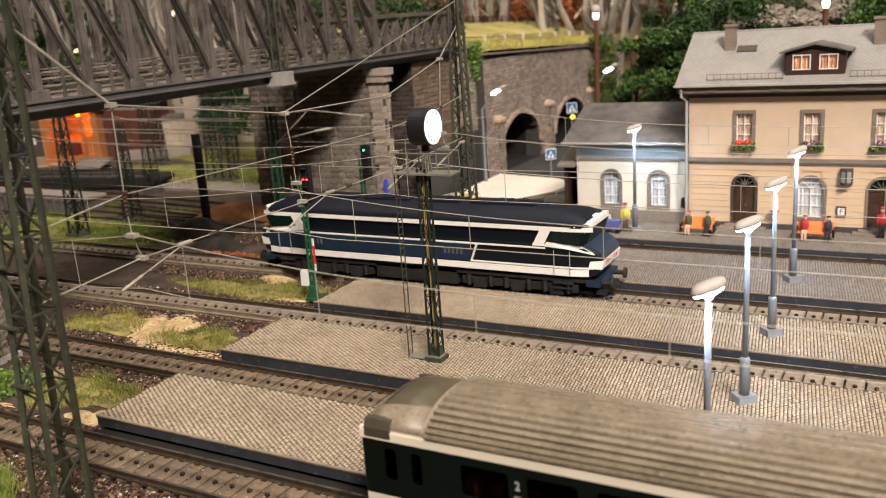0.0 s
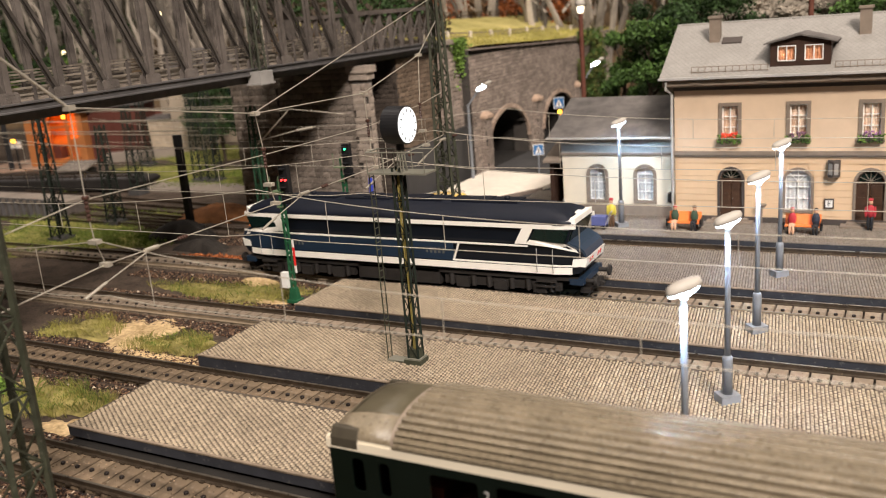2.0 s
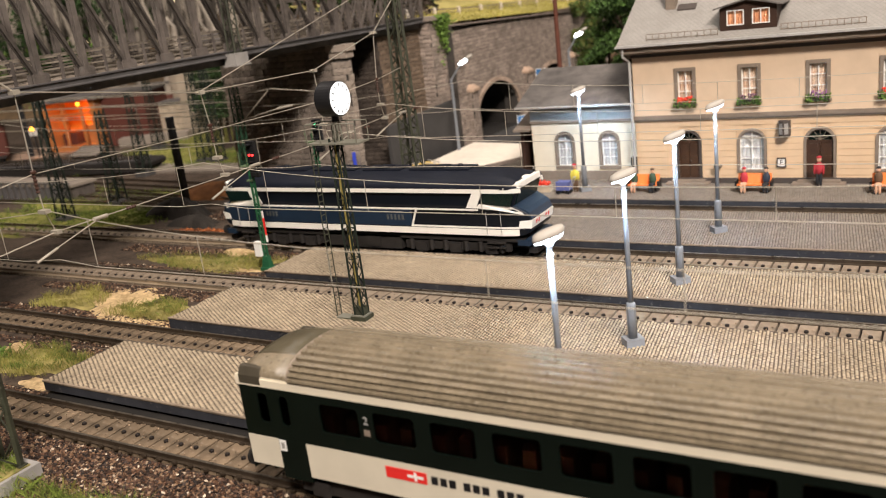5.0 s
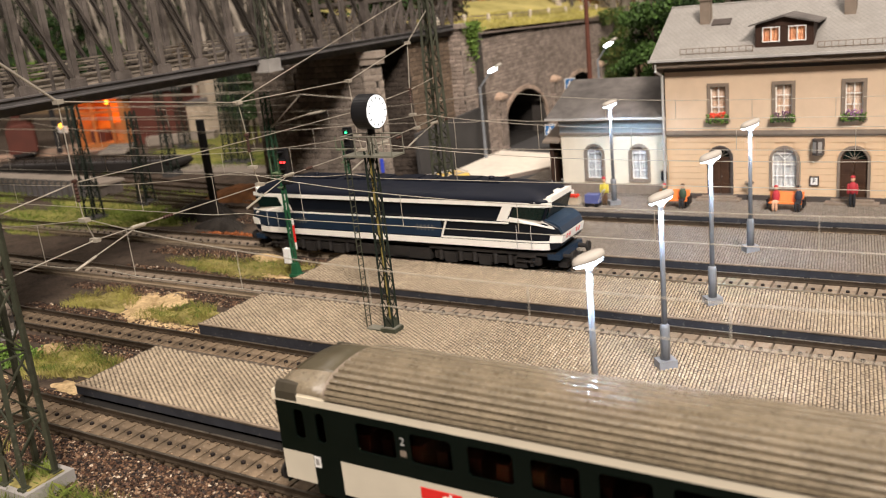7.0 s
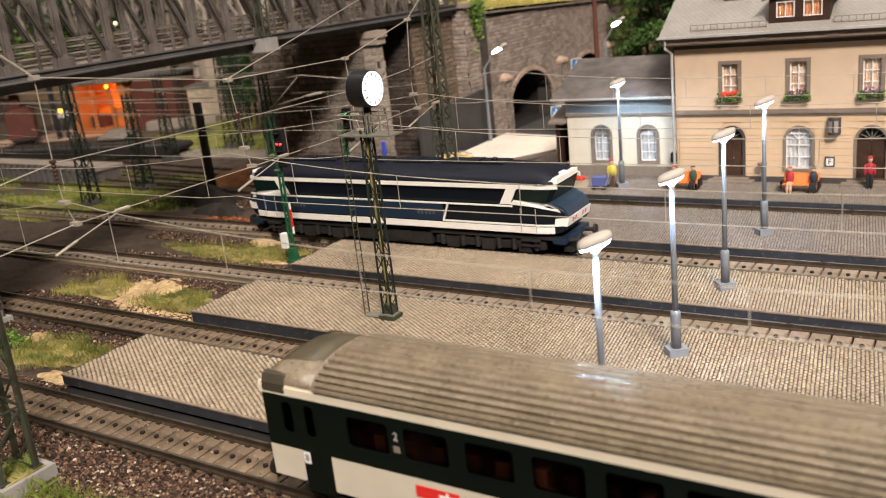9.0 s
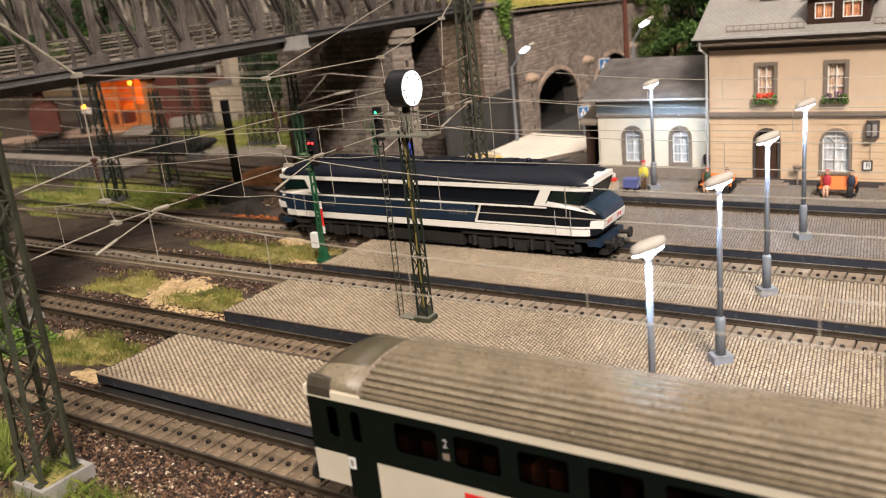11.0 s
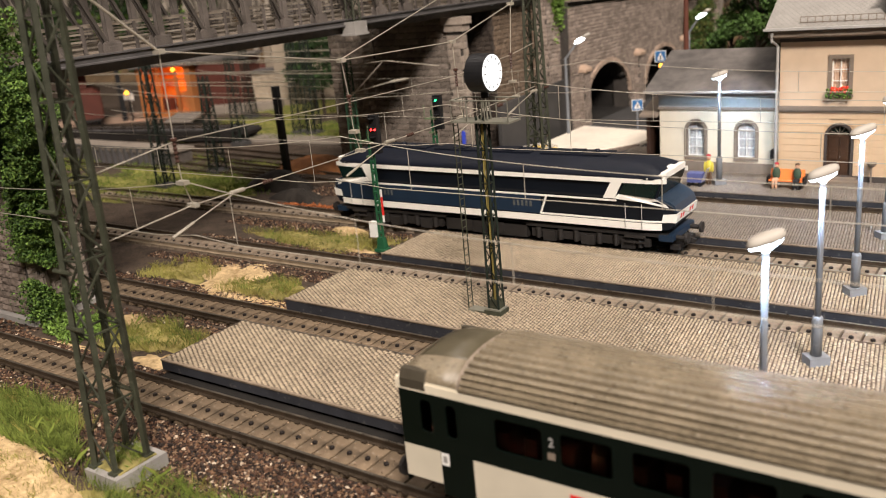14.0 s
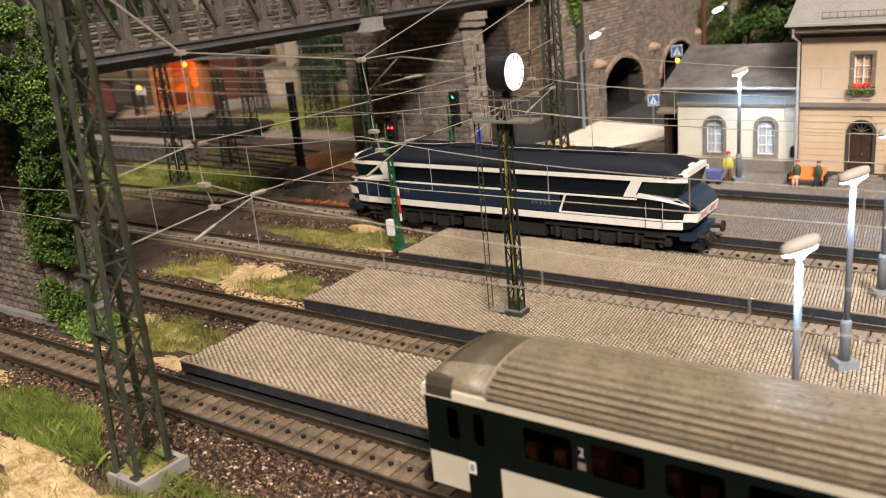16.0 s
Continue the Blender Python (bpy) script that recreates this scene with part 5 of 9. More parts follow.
def far_mast(x, y, name_label, z1=165, w0=10.5):
    t = thing("lattice_mast", name_label, "mast", at=(x, y, TOP if y > 200 else 0.5))
    lattice(t, 0.0, z1, w0, 4.6, 1.4, 22, M_DARK_STEEL if y > 300 else M_GREEN_STEEL, w0 * 0.9, 4.6)
    bm = B()
    box(bm, -9.5, 9.5, -8.5, 8.5, 0, 0.4)
    part("ground_plate", bm, M_ROOF_DARK, t)
    return t


far_mast(45.5, 235.5, "dark green lattice catenary mast standing on the platform")


def clock_mast():
    t = thing("platform_clock", "lattice mast with illuminated round clock, walkway and ladder", "clock", at=(100, 93.5, TOP))
    part("base", bbox(-3.9, 3.9, -3.5, 3.5, 0, 2.0, 0.3), M_GREEN_STEEL, t, "green stepped foot")
    part("base_rim", bbox(-3.5, 3.5, -3.1, 3.1, 2.0, 2.6, 0.2), M_WALKWAY, t, "pale worn rim")
    bm = B()
    loft(bm, [[(-2.6, -2.1, 2.6), (2.6, -2.1, 2.6), (2.6, 2.1, 2.6), (-2.6, 2.1, 2.6)], [(-2.4, -1.9, 6.2), (2.4, -1.9, 6.2), (2.4, 1.9, 6.2), (-2.4, 1.9, 6.2)]])
    part("pedestal", bm, M_GREEN_STEEL, t)
    part("ladder_plate", bbox(-12.5, -3.9, -2.6, 2.2, 0, 0.9, 0.2), M_WALKWAY, t, "pale plate under the ladder")
    lattice(t, 2.2, 82, 4.6, 3.6, 0.8, 12, M_DARK_STEEL, 4.2, 3.2)
    bm = B()
    for dx, dy in ((-0.6, 0.2), (0.5, -0.5), (0.2, 0.7)):
        wire(bm, [(dx, dy, 2.4), (dx * 0.4, dy * 1.4, 30), (dx * 1.5, dy, 55), (dx, dy, 81)], 0.45, 5)
    part("cable", bm, M_YELLOWISH, t, "yellowish cables inside the mast")
    bm = B()
    box(bm, -11.5, 14.5, -4.6, 4.6, 79.8, 80.5)
    part("walkway", bm, M_WALKWAY, t, "pale green walkway plate")
    for sy in (-4.4, 4.4):
        bm = B()
        wire(bm, [(-11.3, sy, 80.2), (-11.3, sy, 88.5), (14.3, sy, 88.5), (14.3, sy, 80.2)], 0.3, 5)
        for x in (-4, 4):
            rod(bm, (x, sy, 80.2), (x, sy, 88.5), 0.26, 0.26, 5)
        part("railing", bm, M_WALKWAY, t)
    bm = B()
    wire(bm, [(-11.3, -4.4, 88.5), (-11.3, 4.4, 88.5)], 0.3, 5)
    part("railing", bm, M_WALKWAY, t)
    bm = B()
    for dx, dy in ((0.5, -1.2), (3.4, -1.2), (0.5, 1.2), (3.4, 1.2)):
        rod(bm, (dx, dy, 80.3), (dx * 0.5 + 1, dy * 0.7, 90.0), 0.38, 0.38, 6)
    part("post", bm, M_WALKWAY, t)
    bm = B()
    rod(bm, (2, 0, 89), (2, 0, 92.5), 1.6, 1.6, 12)
    part("neck", bm, M_BLACK, t)
    bm = B()
    rod(bm, (-1.8, 0, 98.4), (6.0, 0, 98.4), 7.3, 7.3, 36)
    cl = part("drum", bevel(bm, 0.35), M_BLACK, t, "black round clock drum", at=(0, 0, 0))
    for xx, d in ((6.05, 1), (-1.85, -1)):
        bm = B()
        rod(bm, (xx - 0.1 * d, 0, 98.4), (xx + 0.25 * d, 0, 98.4), 6.8, 6.8, 36)
        f = part("dial", bm, M_DIAL, cl, "glowing white dial")
        for k in range(12):
            bm = B()
            a = 2 * math.pi * k / 12
            p, q = 4.9, 6.2
            beam(bm, (xx + 0.32 * d, p * math.cos(a), 98.4 + p * math.sin(a)), (xx + 0.32 * d, q * math.cos(a), 98.4 + q * math.sin(a)), 0.2, 0.42)
            part("hour_mark", bm, M_BLACK, cl)
    lx = -12.6
    bm = B()
    for sy in (-1.6, 1.6):
        rod(bm, (lx, sy, 0.4), (lx, sy, 80), 0.26, 0.26, 5)
    part("ladder_rail", bm, M_GREEN_STEEL, t)
    for k in range(26):
        bm = B()
        rod(bm, (lx, -1.6, 3 + k * 3.0), (lx, 1.6, 3 + k * 3.0), 0.2, 0.2, 4)
        part("rung", bm, M_GREEN_STEEL, t)
    bm = B()
    wire(bm, [(lx, -2.0, 0.4), (-2, -3.0, 0.5), (-2, 2.5, 0.5), (lx, 2.2, 0.4), (lx, -2.0, 0.4)], 0.3, 5)
    part("foot_frame", bm, M_GREEN_STEEL, t)
    return t


M_YELLOWISH = mat("yellowed_cable", (0.30, 0.24, 0.07), 0.6, bump=0)
M_WALKWAY = mat("pale_grey_green_steel", (0.17, 0.165, 0.13), 0.5, var=0.25, bump=0.1)
M_DIAL = glow("white_dial", (0.95, 0.98, 1.0), 0.95)
clock_mast()

# head span across the tracks
HX = 56.0
ROPE_TOP = [(52, -51, 159), (HX, -16.5, 127.7), (HX, 66, 114.6), (HX, 142, 113.2), (HX - 6, 206, 125.3), (47, 233, 141)]


def head_span():
    t = thing("head_span", "silver wire head span carrying the overhead lines across four tracks", "overhead line")
    bm = B()
    wire(bm, ROPE_TOP[:2], 0.46, 8)
    wire(bm, ROPE_TOP[1:], 0.26, 6)
    part("span_rope", bm, M_WIRE, t)
    bm = B()
    wire(bm, [(HX, 66, 115.0), (47, 233, 154)], 0.22, 6)
    part("stay_wire", bm, M_WIRE, t)
    bm = B()
    wire(bm, [(52, -49, 95), (HX, -17, 100.0), (HX, 68, 98.4), (HX, 143, 98.0), (HX - 6, 203, 100.2), (47, 233, 103)], 0.19, 6)
    part("upper_cross_wire", bm, M_WIRE, t)
    bm = B()
    wire(bm, [(52, -49, 74.5), (HX, -14, 78.6), (HX, 71, 78.2), (HX, 143, 78.6), (HX - 6, 203, 79.2), (47, 233, 80)], 0.21, 6)
    part("lower_cross_wire", bm, M_WIRE, t)
    for (x, y, z), yy in zip(ROPE_TOP[1:-1], (-17, 68, 143, 203)):
        bm = B()
        wire(bm, [(x, y, z), (x, yy, 100.5)], 0.21, 6)
        wire(bm, [(x, yy, 93.5), (x, yy + 0.5, 86.6), (x, yy + 3, 78.7)], 0.21, 6)
        part("hanger", bm, M_WIRE, t)
        bm = B()
        box(bm, x - 1.4, x + 1.4, y - 1.3, y + 1.3, z - 0.8, z + 0.7)
        part("clamp", bevel(bm, 0.4), M_WIRE, t)
        bm = B()
        prof = [(0.5, -7.0)]
        for k in range(5):
            prof += [(0.8, -6.6 + k * 1.35), (0.45, -5.9 + k * 1.35)]
        lathe(bm, prof + [(1.1, 0.0), (1.1, 0.8), (0.5, 1.1)], 9, (x, yy, 100.2))
        part("insulator", bm, M_INSUL, t, "brown ribbed insulator")
        for dz, dy, w in ((86.6, 0.5, 1.5), (78.6, 3.0, 1.3)):
            bm = B()
            box(bm, x - 1.9, x + 1.9, yy + dy - w * 0.8, yy + dy + w * 0.8, dz - 0.6, dz + 0.7)
            part("clamp", bevel(bm, 0.4), M_WIRE, t)
        bm = B()
        wire(bm, [(x, yy + 22, 78.4), (x, yy - 2, 72.0)], 0.22, 6)
        rod(bm, (x, yy + 2, 73.0), (x, yy - 7, 70.4), 0.5, 0.5, 6)
        part("steady_arm", bm, M_WIRE, t)
        bm = B()
        rod(bm, (x, yy + 19, 78.5), (x, yy + 25, 78.4), 0.75, 0.75, 8)
        part("tension_clamp", bm, M_WIRE, t)
        bm = B()
        prof = [(0.4, 0)]
        for k in range(4):
            prof += [(0.8, 0.5 + k * 1.2), (0.45, 1.1 + k * 1.2)]
        lathe(bm, prof, 8)
        ins = part("insulator", bm, M_INSUL, t, "brown ribbed insulator")
        ins.matrix_local = pose(x * MM, (yy + 34) * MM, 78.4 * MM, -90, 0, 0)
    return t


head_span()


def overhead_line(y, spans, first, pitch, low=77.0):
    """Messenger wire, contact wire and droppers over one track."""
    t = thing("overhead_line", "thin silver contact wire with droppers above the track", "overhead line", group="overhead lines along the tracks")
    for x0, x1 in spans:
        L = x1 - x0

        def mz(x):
            k = (x - x0) / L
            return 86.4 - (86.4 - low) * (1 - abs(2 * k - 1) ** 2.6)
        n = 24
        bm = B()
        wire(bm, [(x0 + L * k / n, y, mz(x0 + L * k / n)) for k in range(n + 1)], 0.17, 5)
        part("messenger_wire", bm, M_WIRE, t)
        bm = B()
        wire(bm, [(x0, y, 68.6), (x0 + 20, y, 67.0), (x1 - 20, y, 67.0), (x1, y, 68.6)], 0.17, 5)
        part("contact_wire", bm, M_WIRE, t)
        x = first + pitch * math.ceil((x0 + 12 - first) / pitch)
        while x < x1 - 12:
            bm = B()
            wire(bm, [(x, y, mz(x)), (x, y, 67.0)], 0.16, 4)
            part("dropper", bm, M_WIRE, t)
            x += pitch
    return t


for y, f, p in ((-15, 225.3, 50), (60, 185, 48.5), (134, 215, 49), (205, 224.3, 49.7), (292, 170, 42)):
    overhead_line(y, ((-300, HX), (HX, 416)), f, p)


# ---- platform lamps ----
def platform_lamp():
    t = thing("platform_lamp", "grey platform lamp with bright white LED head on a square foot", "lamp", group="platform lamps")
    part("foot", bbox(-3.5, 3.5, -2.9, 2.9, 0, 3.0, 0.5, 2), M_LAMPPOST, t)
    bm = B()
    lathe(bm, [(1.8, 2.9), (1.8, 15.6), (1.65, 16.4), (1.0, 16.9)], 18)
    part("sleeve", bm, M_LAMPPOST, t, smooth=True)
    bm = B()
    lathe(bm, [(1.05, 16.5), (0.95, 40), (0.85, 60.5)], 14)
    part("pole", bm, M_LAMPPOST, t, smooth=True)
    def oval(z, a, b, tilt=0.0):
        return [(a * math.copysign(abs(math.cos(q)) ** 0.8, math.cos(q)), b * math.copysign(abs(math.sin(q)) ** 0.8, math.sin(q)), z + tilt * a * math.cos(q)) for q in [2 * math.pi * j / 28 for j in range(28)]]
    bm = B()
    loft(bm, [oval(60.6, 0.9, 0.9), oval(61.4, 1.4, 1.25), oval(61.9, 2.4, 1.5, 0.12), oval(62.3, 4.2, 1.85, 0.22), oval(63.3, 4.7, 2.05, 0.25)])
    bm.normal_update()
    for f in bm.faces:
        c = f.calc_center_median()
        if c.z > 62.9 or math.hypot(c.x, c.y) < 1.7:
            f.material_index = 1
    part("diffuser", bm, [M_LED, M_LED_SOFT], t, "glowing white LED diffuser", smooth=True)
    bm = B()
    loft(bm, [oval(63.2, 4.8, 2.15, 0.25), oval(63.9, 4.95, 2.3, 0.25), oval(65.0, 4.5, 2.0, 0.25), oval(65.5, 3.2, 1.2, 0.25)])
    part("cap", bm, M_LAMPCAP, t, "beige oval lamp cap", smooth=True)
    return t


LAMPS = [(226.3, 22.2), (224.3, 94.5), (223.5, 163.9), (222.2, 241.8), (119.2, 321.8)]
first_lamp = platform_lamp()
first_lamp.matrix_basis = pose(LAMPS[0][0] * MM, LAMPS[0][1] * MM, TOP * MM, 0, 0, 40) @ Matrix.Diagonal((1, 1, 1.026, 1))
for x, y in LAMPS[1:]:
    copy_thing(first_lamp, pose(x * MM, y * MM, TOP * MM, 0, 0, 40))

# the light that each head throws down, from either end of its diffuser
for x, y in LAMPS:
    for dx in (-3.5, 3.5):
        data = bpy.data.lights.new("platform_light", "AREA")
        data.shape, data.size, data.energy, data.color = "DISK", 2.2 * MM, 0.021, (0.50, 0.73, 1.0)
        new("platform_light", data).matrix_world = pose(x * MM, y * MM, TOP * MM, 0, 0, 40) @ pose(dx * MM, 0, (61.0 + 0.22 * dx) * MM, 0, -10, 0)

# ---- light signals ----
def signal(x, y, z, lit):
    t = thing("light_signal", "green lattice signal post with black head showing a %s light" % lit, "signal", at=(x, y, z), group="light signals")
    part("foot", bbox(-3.4, 3.4, -3.0, 3.0, 0, 1.6, 0.4), M_SIG_GREEN, t)
    bm = B()
    loft(bm, [[(-2.5, -2.1, 1.6), (2.5, -2.1, 1.6), (2.5, 2.1, 1.6), (-2.5, 2.1, 1.6)], [(-1.7, -1.4, 8), (1.7, -1.4, 8), (1.7, 1.4, 8), (-1.7, 1.4, 8)]])
    part("pedestal", bm, M_SIG_GREEN, t)
    for s in (-1, 1):
        bm = B()
        beam(bm, (s * 1.25, 0, 7), (s * 1.25, 0, 66), 1.1, 0.8)
        part("post_side", bm, M_SIG_GREEN, t)
    for k in range(10):
        bm = B()
        box(bm, -1.2, 1.2, -0.7, 0.7, 10 + k * 5.6, 11.2 + k * 5.6)
        part("batten", bm, M_SIG_GREEN, t)
    bm = B()
    box(bm, 1.4, 6.4, -1.6, 1.4, 54.5, 74.5)
    hd = part("signal_head", bevel(bm, 0.5), M_BLACK, t, "black signal screen")
    for zz, m in ((71.6, M_GREENLIGHT if lit == "green" else M_BLACK), (67.0, M_REDLIGHT if lit == "red" else M_BLACK), (62.0, M_BLACK)):
        for dx in ((2.7, 5.1) if zz == 67.0 else (3.9,)):
            bm = B()
            rod(bm, (dx, -1.5, zz), (dx, -2.1, zz), 0.58, 0.58, 10)
            part("lens", bm, m, hd)
        bm = B()
        prism(bm, [(2.2, zz + 1.1), (5.6, zz + 1.1), (5.6, zz + 1.5), (2.2, zz + 1.5)], -4.0, -1.5, "y")
        part("hood", bm, M_BLACK, hd)
    bm = B()
    box(bm, 3.0, 8.6, -3.6, -1.4, 55.4, 57.6)
    box(bm, 4.4, 7.2, -2.6, -1.0, 57.6, 60.4)
    part("lower_unit", bevel(bm, 0.4), M_BLACK, hd)
    bm = B()
    box(bm, -5.0, 3.0, -2.3, 2.3, 60.4, 61.0)
    box(bm, -3.2, 1.0, -1.2, 1.2, 52, 52.8)
    for xx in (-4.8, 0.8):
        rod(bm, (xx, -2.2, 61), (xx, -2.2, 69), 0.25, 0.25, 5)
    part("service_platform", bm, M_SIG_PALE, t, "pale green service platform")
    part("relay_box", bbox(-6.2, -2.2, -2.0, 1.2, 8, 16.5, 0.5), M_WHITE, t, "white relay box")
    for k, m in enumerate((M_WHITE, M_RED, M_WHITE)):
        bm = B()
        box(bm, 3.6, 4.7, -1.6, -1.1, 17 + (0, 4, 14)[k], 17 + (4, 14, 18)[k])
        part("mast_plate", bm, m, t)
    return t


M_SIG_PALE = mat("pale_green_paint", (0.12, 0.17, 0.09), 0.5, bump=0.05)
M_REDLIGHT = glow("red_signal_light", (1.0, 0.03, 0.03), 6)
M_GREENLIGHT = glow("green_signal_light", (0.05, 1.0, 0.35), 5)
signal(-12.0, 158.5, 2.0, "red")
signal(-19.5, 227.0, 1.5, "green")


def cantilever_mast():
    t = thing("lattice_mast", "slender green lattice mast with a cantilever arm beside the pier", "mast", at=(-118, 268, 1.0))
    part("foot", bbox(-5, 5, -5, 5, -1, 2, 0.4), M_CONCRETE_DK, t)
    lattice(t, 2, 94, 5.4, 4.4, 1.0, 16, M_SIG_DK)
    bm = B()
    wire(bm, [(2, 0, 88), (26, 10, 90), (60, 24, 84)], 0.35, 5)
    wire(bm, [(2, 0, 68), (24, 9, 89)], 0.45, 5)
    wire(bm, [(2, 0, 70), (30, 12, 76), (40, 16, 77)], 0.4, 5)
    part("cantilever_arm", bm, M_WIRE, t)
    bm = B()
    rod(bm, (28, 11, 75.6), (38, 15, 76.8), 0.9, 0.9, 7)
    part("tension_clamp", bm, M_WIRE, t)
    return t


M_SIG_DK = mat("dark_signal_green", (0.014, 0.05, 0.024), 0.5, var=0.3, bump=0.1)
cantilever_mast()
# ---- truss bridge over the tracks ----
BX0, BX1 = -82.0, -140.0
PITCH = 28.8


def bridge():
    t = thing("truss_bridge", "grey-brown steel truss railway bridge crossing over the tracks", "bridge")
    posts = [35.2 + PITCH * k for k in range(-7, 12)]
    zt = 178.0
    for x, s in ((BX0, 1), (BX1, -1)):
        bm = B()
        prism(bm, [(x - 3.6, 117.6), (x + 4.0, 117.6), (x + 4.0, 118.3), (x + 3.2, 118.6), (x + 3.2, 120.8), (x + 4.2, 121.1), (x + 4.2, 121.8), (x - 4.2, 121.8), (x - 4.2, 121.1), (x - 3.6, 120.8)], -180, 480, "y")
        part("lower_chord", bm, M_BRIDGE_DK, t, "dark grey lower girder")
        # web takes the darker bar colour for the shadow below the flange
        bm = B()
        box(bm, x - 3.2, x - 1.6, -180, 480, 113.2, 117.6)
        part("lower_web", bm, M_BRIDGE_DIAG, t, "recessed web plate in a shade-dark colour")
        bm = B()
        box(bm, x - 3.4, x + 3.4, -180, 322, zt, zt + 6)
        part("top_chord", bevel(bm, 0.4), M_BRIDGE, t)
        for k, y in enumerate(posts):
            top = zt
            bm = B()
            for dx in (-1.3, 1.3):
                box(bm, x + dx - 0.35, x + dx + 0.35, y - 1.55, y + 1.55, 121.8, top)
            box(bm, x - 0.95, x + 0.95, y - 0.4, y + 0.4, 121.8, top)
            ps = part("post", bm, M_BRIDGE, t)
            if s > 0 and -30 < y < 150:
                bm = B()
                for zz in range(129, 176, 3):
                    for dy in (-1.0, 1.0):
                        lathe(bm, [(0.26, 0), (0.12, 0.2)], 5)
                        for vv in bm.verts[-10:]:
                            vv.co = Vector((x + 1.62 + vv.co.z, y + dy + vv.co.y, zz + vv.co.x))
                part("rivets", bm, M_BRIDGE, ps, kind="stuff")
            bm = B()
            y0 = y - PITCH
            for dx in (-1.1, 1.1):
                beam(bm, (x + dx, y0 + 1, top), (x + dx, y - 2, 125), 0.6, 1.7)
            part("diagonal", bm, M_BRIDGE_DIAG, t)
            bm = B()
            for dx in (-2.0, 2.0):
                prism(bm, [(y - 5.6, 121.8), (y + 4.6, 121.8), (y + 4.6, 125.6), (y + 3.4, 126.8), (y - 4.4, 126.8), (y - 5.6, 125.6)], x + dx - 0.35, x + dx + 0.35, "x")
            g = part("gusset_plate", bm, M_BRIDGE, t)
            if s > 0 and -30 < y < 330:
                bm = B()
                for yy in range(-4, 5, 2):
                    for zz in (122.9, 124.4, 125.8):
                        bmesh.ops.create_icosphere(bm, subdivisions=1, radius=0.32, matrix=Matrix.Translation((x + 2.4, y + yy - 0.4, zz)))
                part("rivets", bm, M_BRIDGE, g, kind="stuff")
        # inclined end post
        bm = B()
        beam(bm, (x, 322, zt + 2), (x, 350, 150), 5, 4)
        box(bm, x - 2.6, x + 2.6, 348, 353, 121.8, 151)
        part("end_post", bm, M_BRIDGE, t)
        # low lattice span
        bm = B()
        box(bm, x - 2.4, x + 2.4, 350, 480, 147.5, 150.5)
        part("parapet_rail", bevel(bm, 0.3), M_BRIDGE, t)
        for k in range(9):
            y = 353 + k * 15.5
            bm = B()
            box(bm, x - 1.4, x + 1.4, y - 1.0, y + 1.0, 121.8, 147.5)
            part("parapet_post", bm, M_BRIDGE, t)
            if k < 8:
                bm = B()
                beam(bm, (x + 0.6, y, 123), (x + 0.6, y + 15.5, 147), 0.8, 1.6)
                beam(bm, (x - 0.6, y, 147), (x - 0.6, y + 15.5, 123), 0.8, 1.6)
                part("lattice_bar", bm, M_BRIDGE, t)
        # walkway railing
        for z in (124.6, 127.6, 131.0, 134.0):
            bm = B()
            beam(bm, (x - s * 6.5, -180, z), (x - s * 6.5, 480, z), 0.7, 0.9)
            part("railing_bar", bm, M_BAR, t)
        for k in range(46):
            y = -176 + k * PITCH / 2
            bm = B()
            box(bm, x - s * 6.5 - 0.6, x - s * 6.5 + 0.6, y - 0.9, y + 0.9, 121.8, 134.4)
            part("railing_post", bm, M_BRIDGE, t)
    bm = B()
    box(bm, BX1 + 4.2, BX0 - 4.2, -180, 480, 119.9, 121.4)
    part("deck", bm, M_BRIDGE_DK, t)
    for k in range(3):
        bm = B()
        xx = (-92, -108, -124)[k]
        box(bm, xx - 3, xx + 3, -180, 480, 121.4, 122.6)
        part("walkway_board", bm, M_DECK, t, "dark worn walkway boards")
    for y in posts:
        bm = B()
        box(bm, BX1 + 3, BX0 - 3, y - 1.2, y + 1.2, 114.5, 119.9)
        part("cross_beam", bm, M_BRIDGE_DK, t)
        bm = B()
        beam(bm, (BX1, y, zt + 3), (BX0, y, zt + 3), 3, 3)
        part("top_strut", bm, M_BRIDGE, t)
    for x in (-101, -117):
        bm = B()
        box(bm, x - 0.5, x + 0.5, -180, 480, 122.6, 125)
        part("bridge_rail", bm, M_RAILTOP, t)
    return t


M_DECK = mat("dark_worn_boards", (0.27, 0.225, 0.18), 0.6, var=0.5, scale=200, bump=0.3)
M_PLANK = mat("worn_planks", (0.46, 0.375, 0.275), 0.7, var=0.4, scale=200, bump=0.3)
bridge()

bk = thing("mast_bracket", "pale grey bracket box on the bridge girder carrying a lattice mast", "bracket", at=(-76, 232, 113))
part("box", bbox(-5, 5, -6, 6, 0, 7.0, 0.6), M_CONCRETE, bk)
part("plate", bbox(-5.8, 5.8, -6.8, 6.8, -1, 0.2, 0.3), M_CONCRETE, bk)
lattice(bk, 7.6, 95, 6.0, 3.8, 1.0, 12, M_GREEN_STEEL)


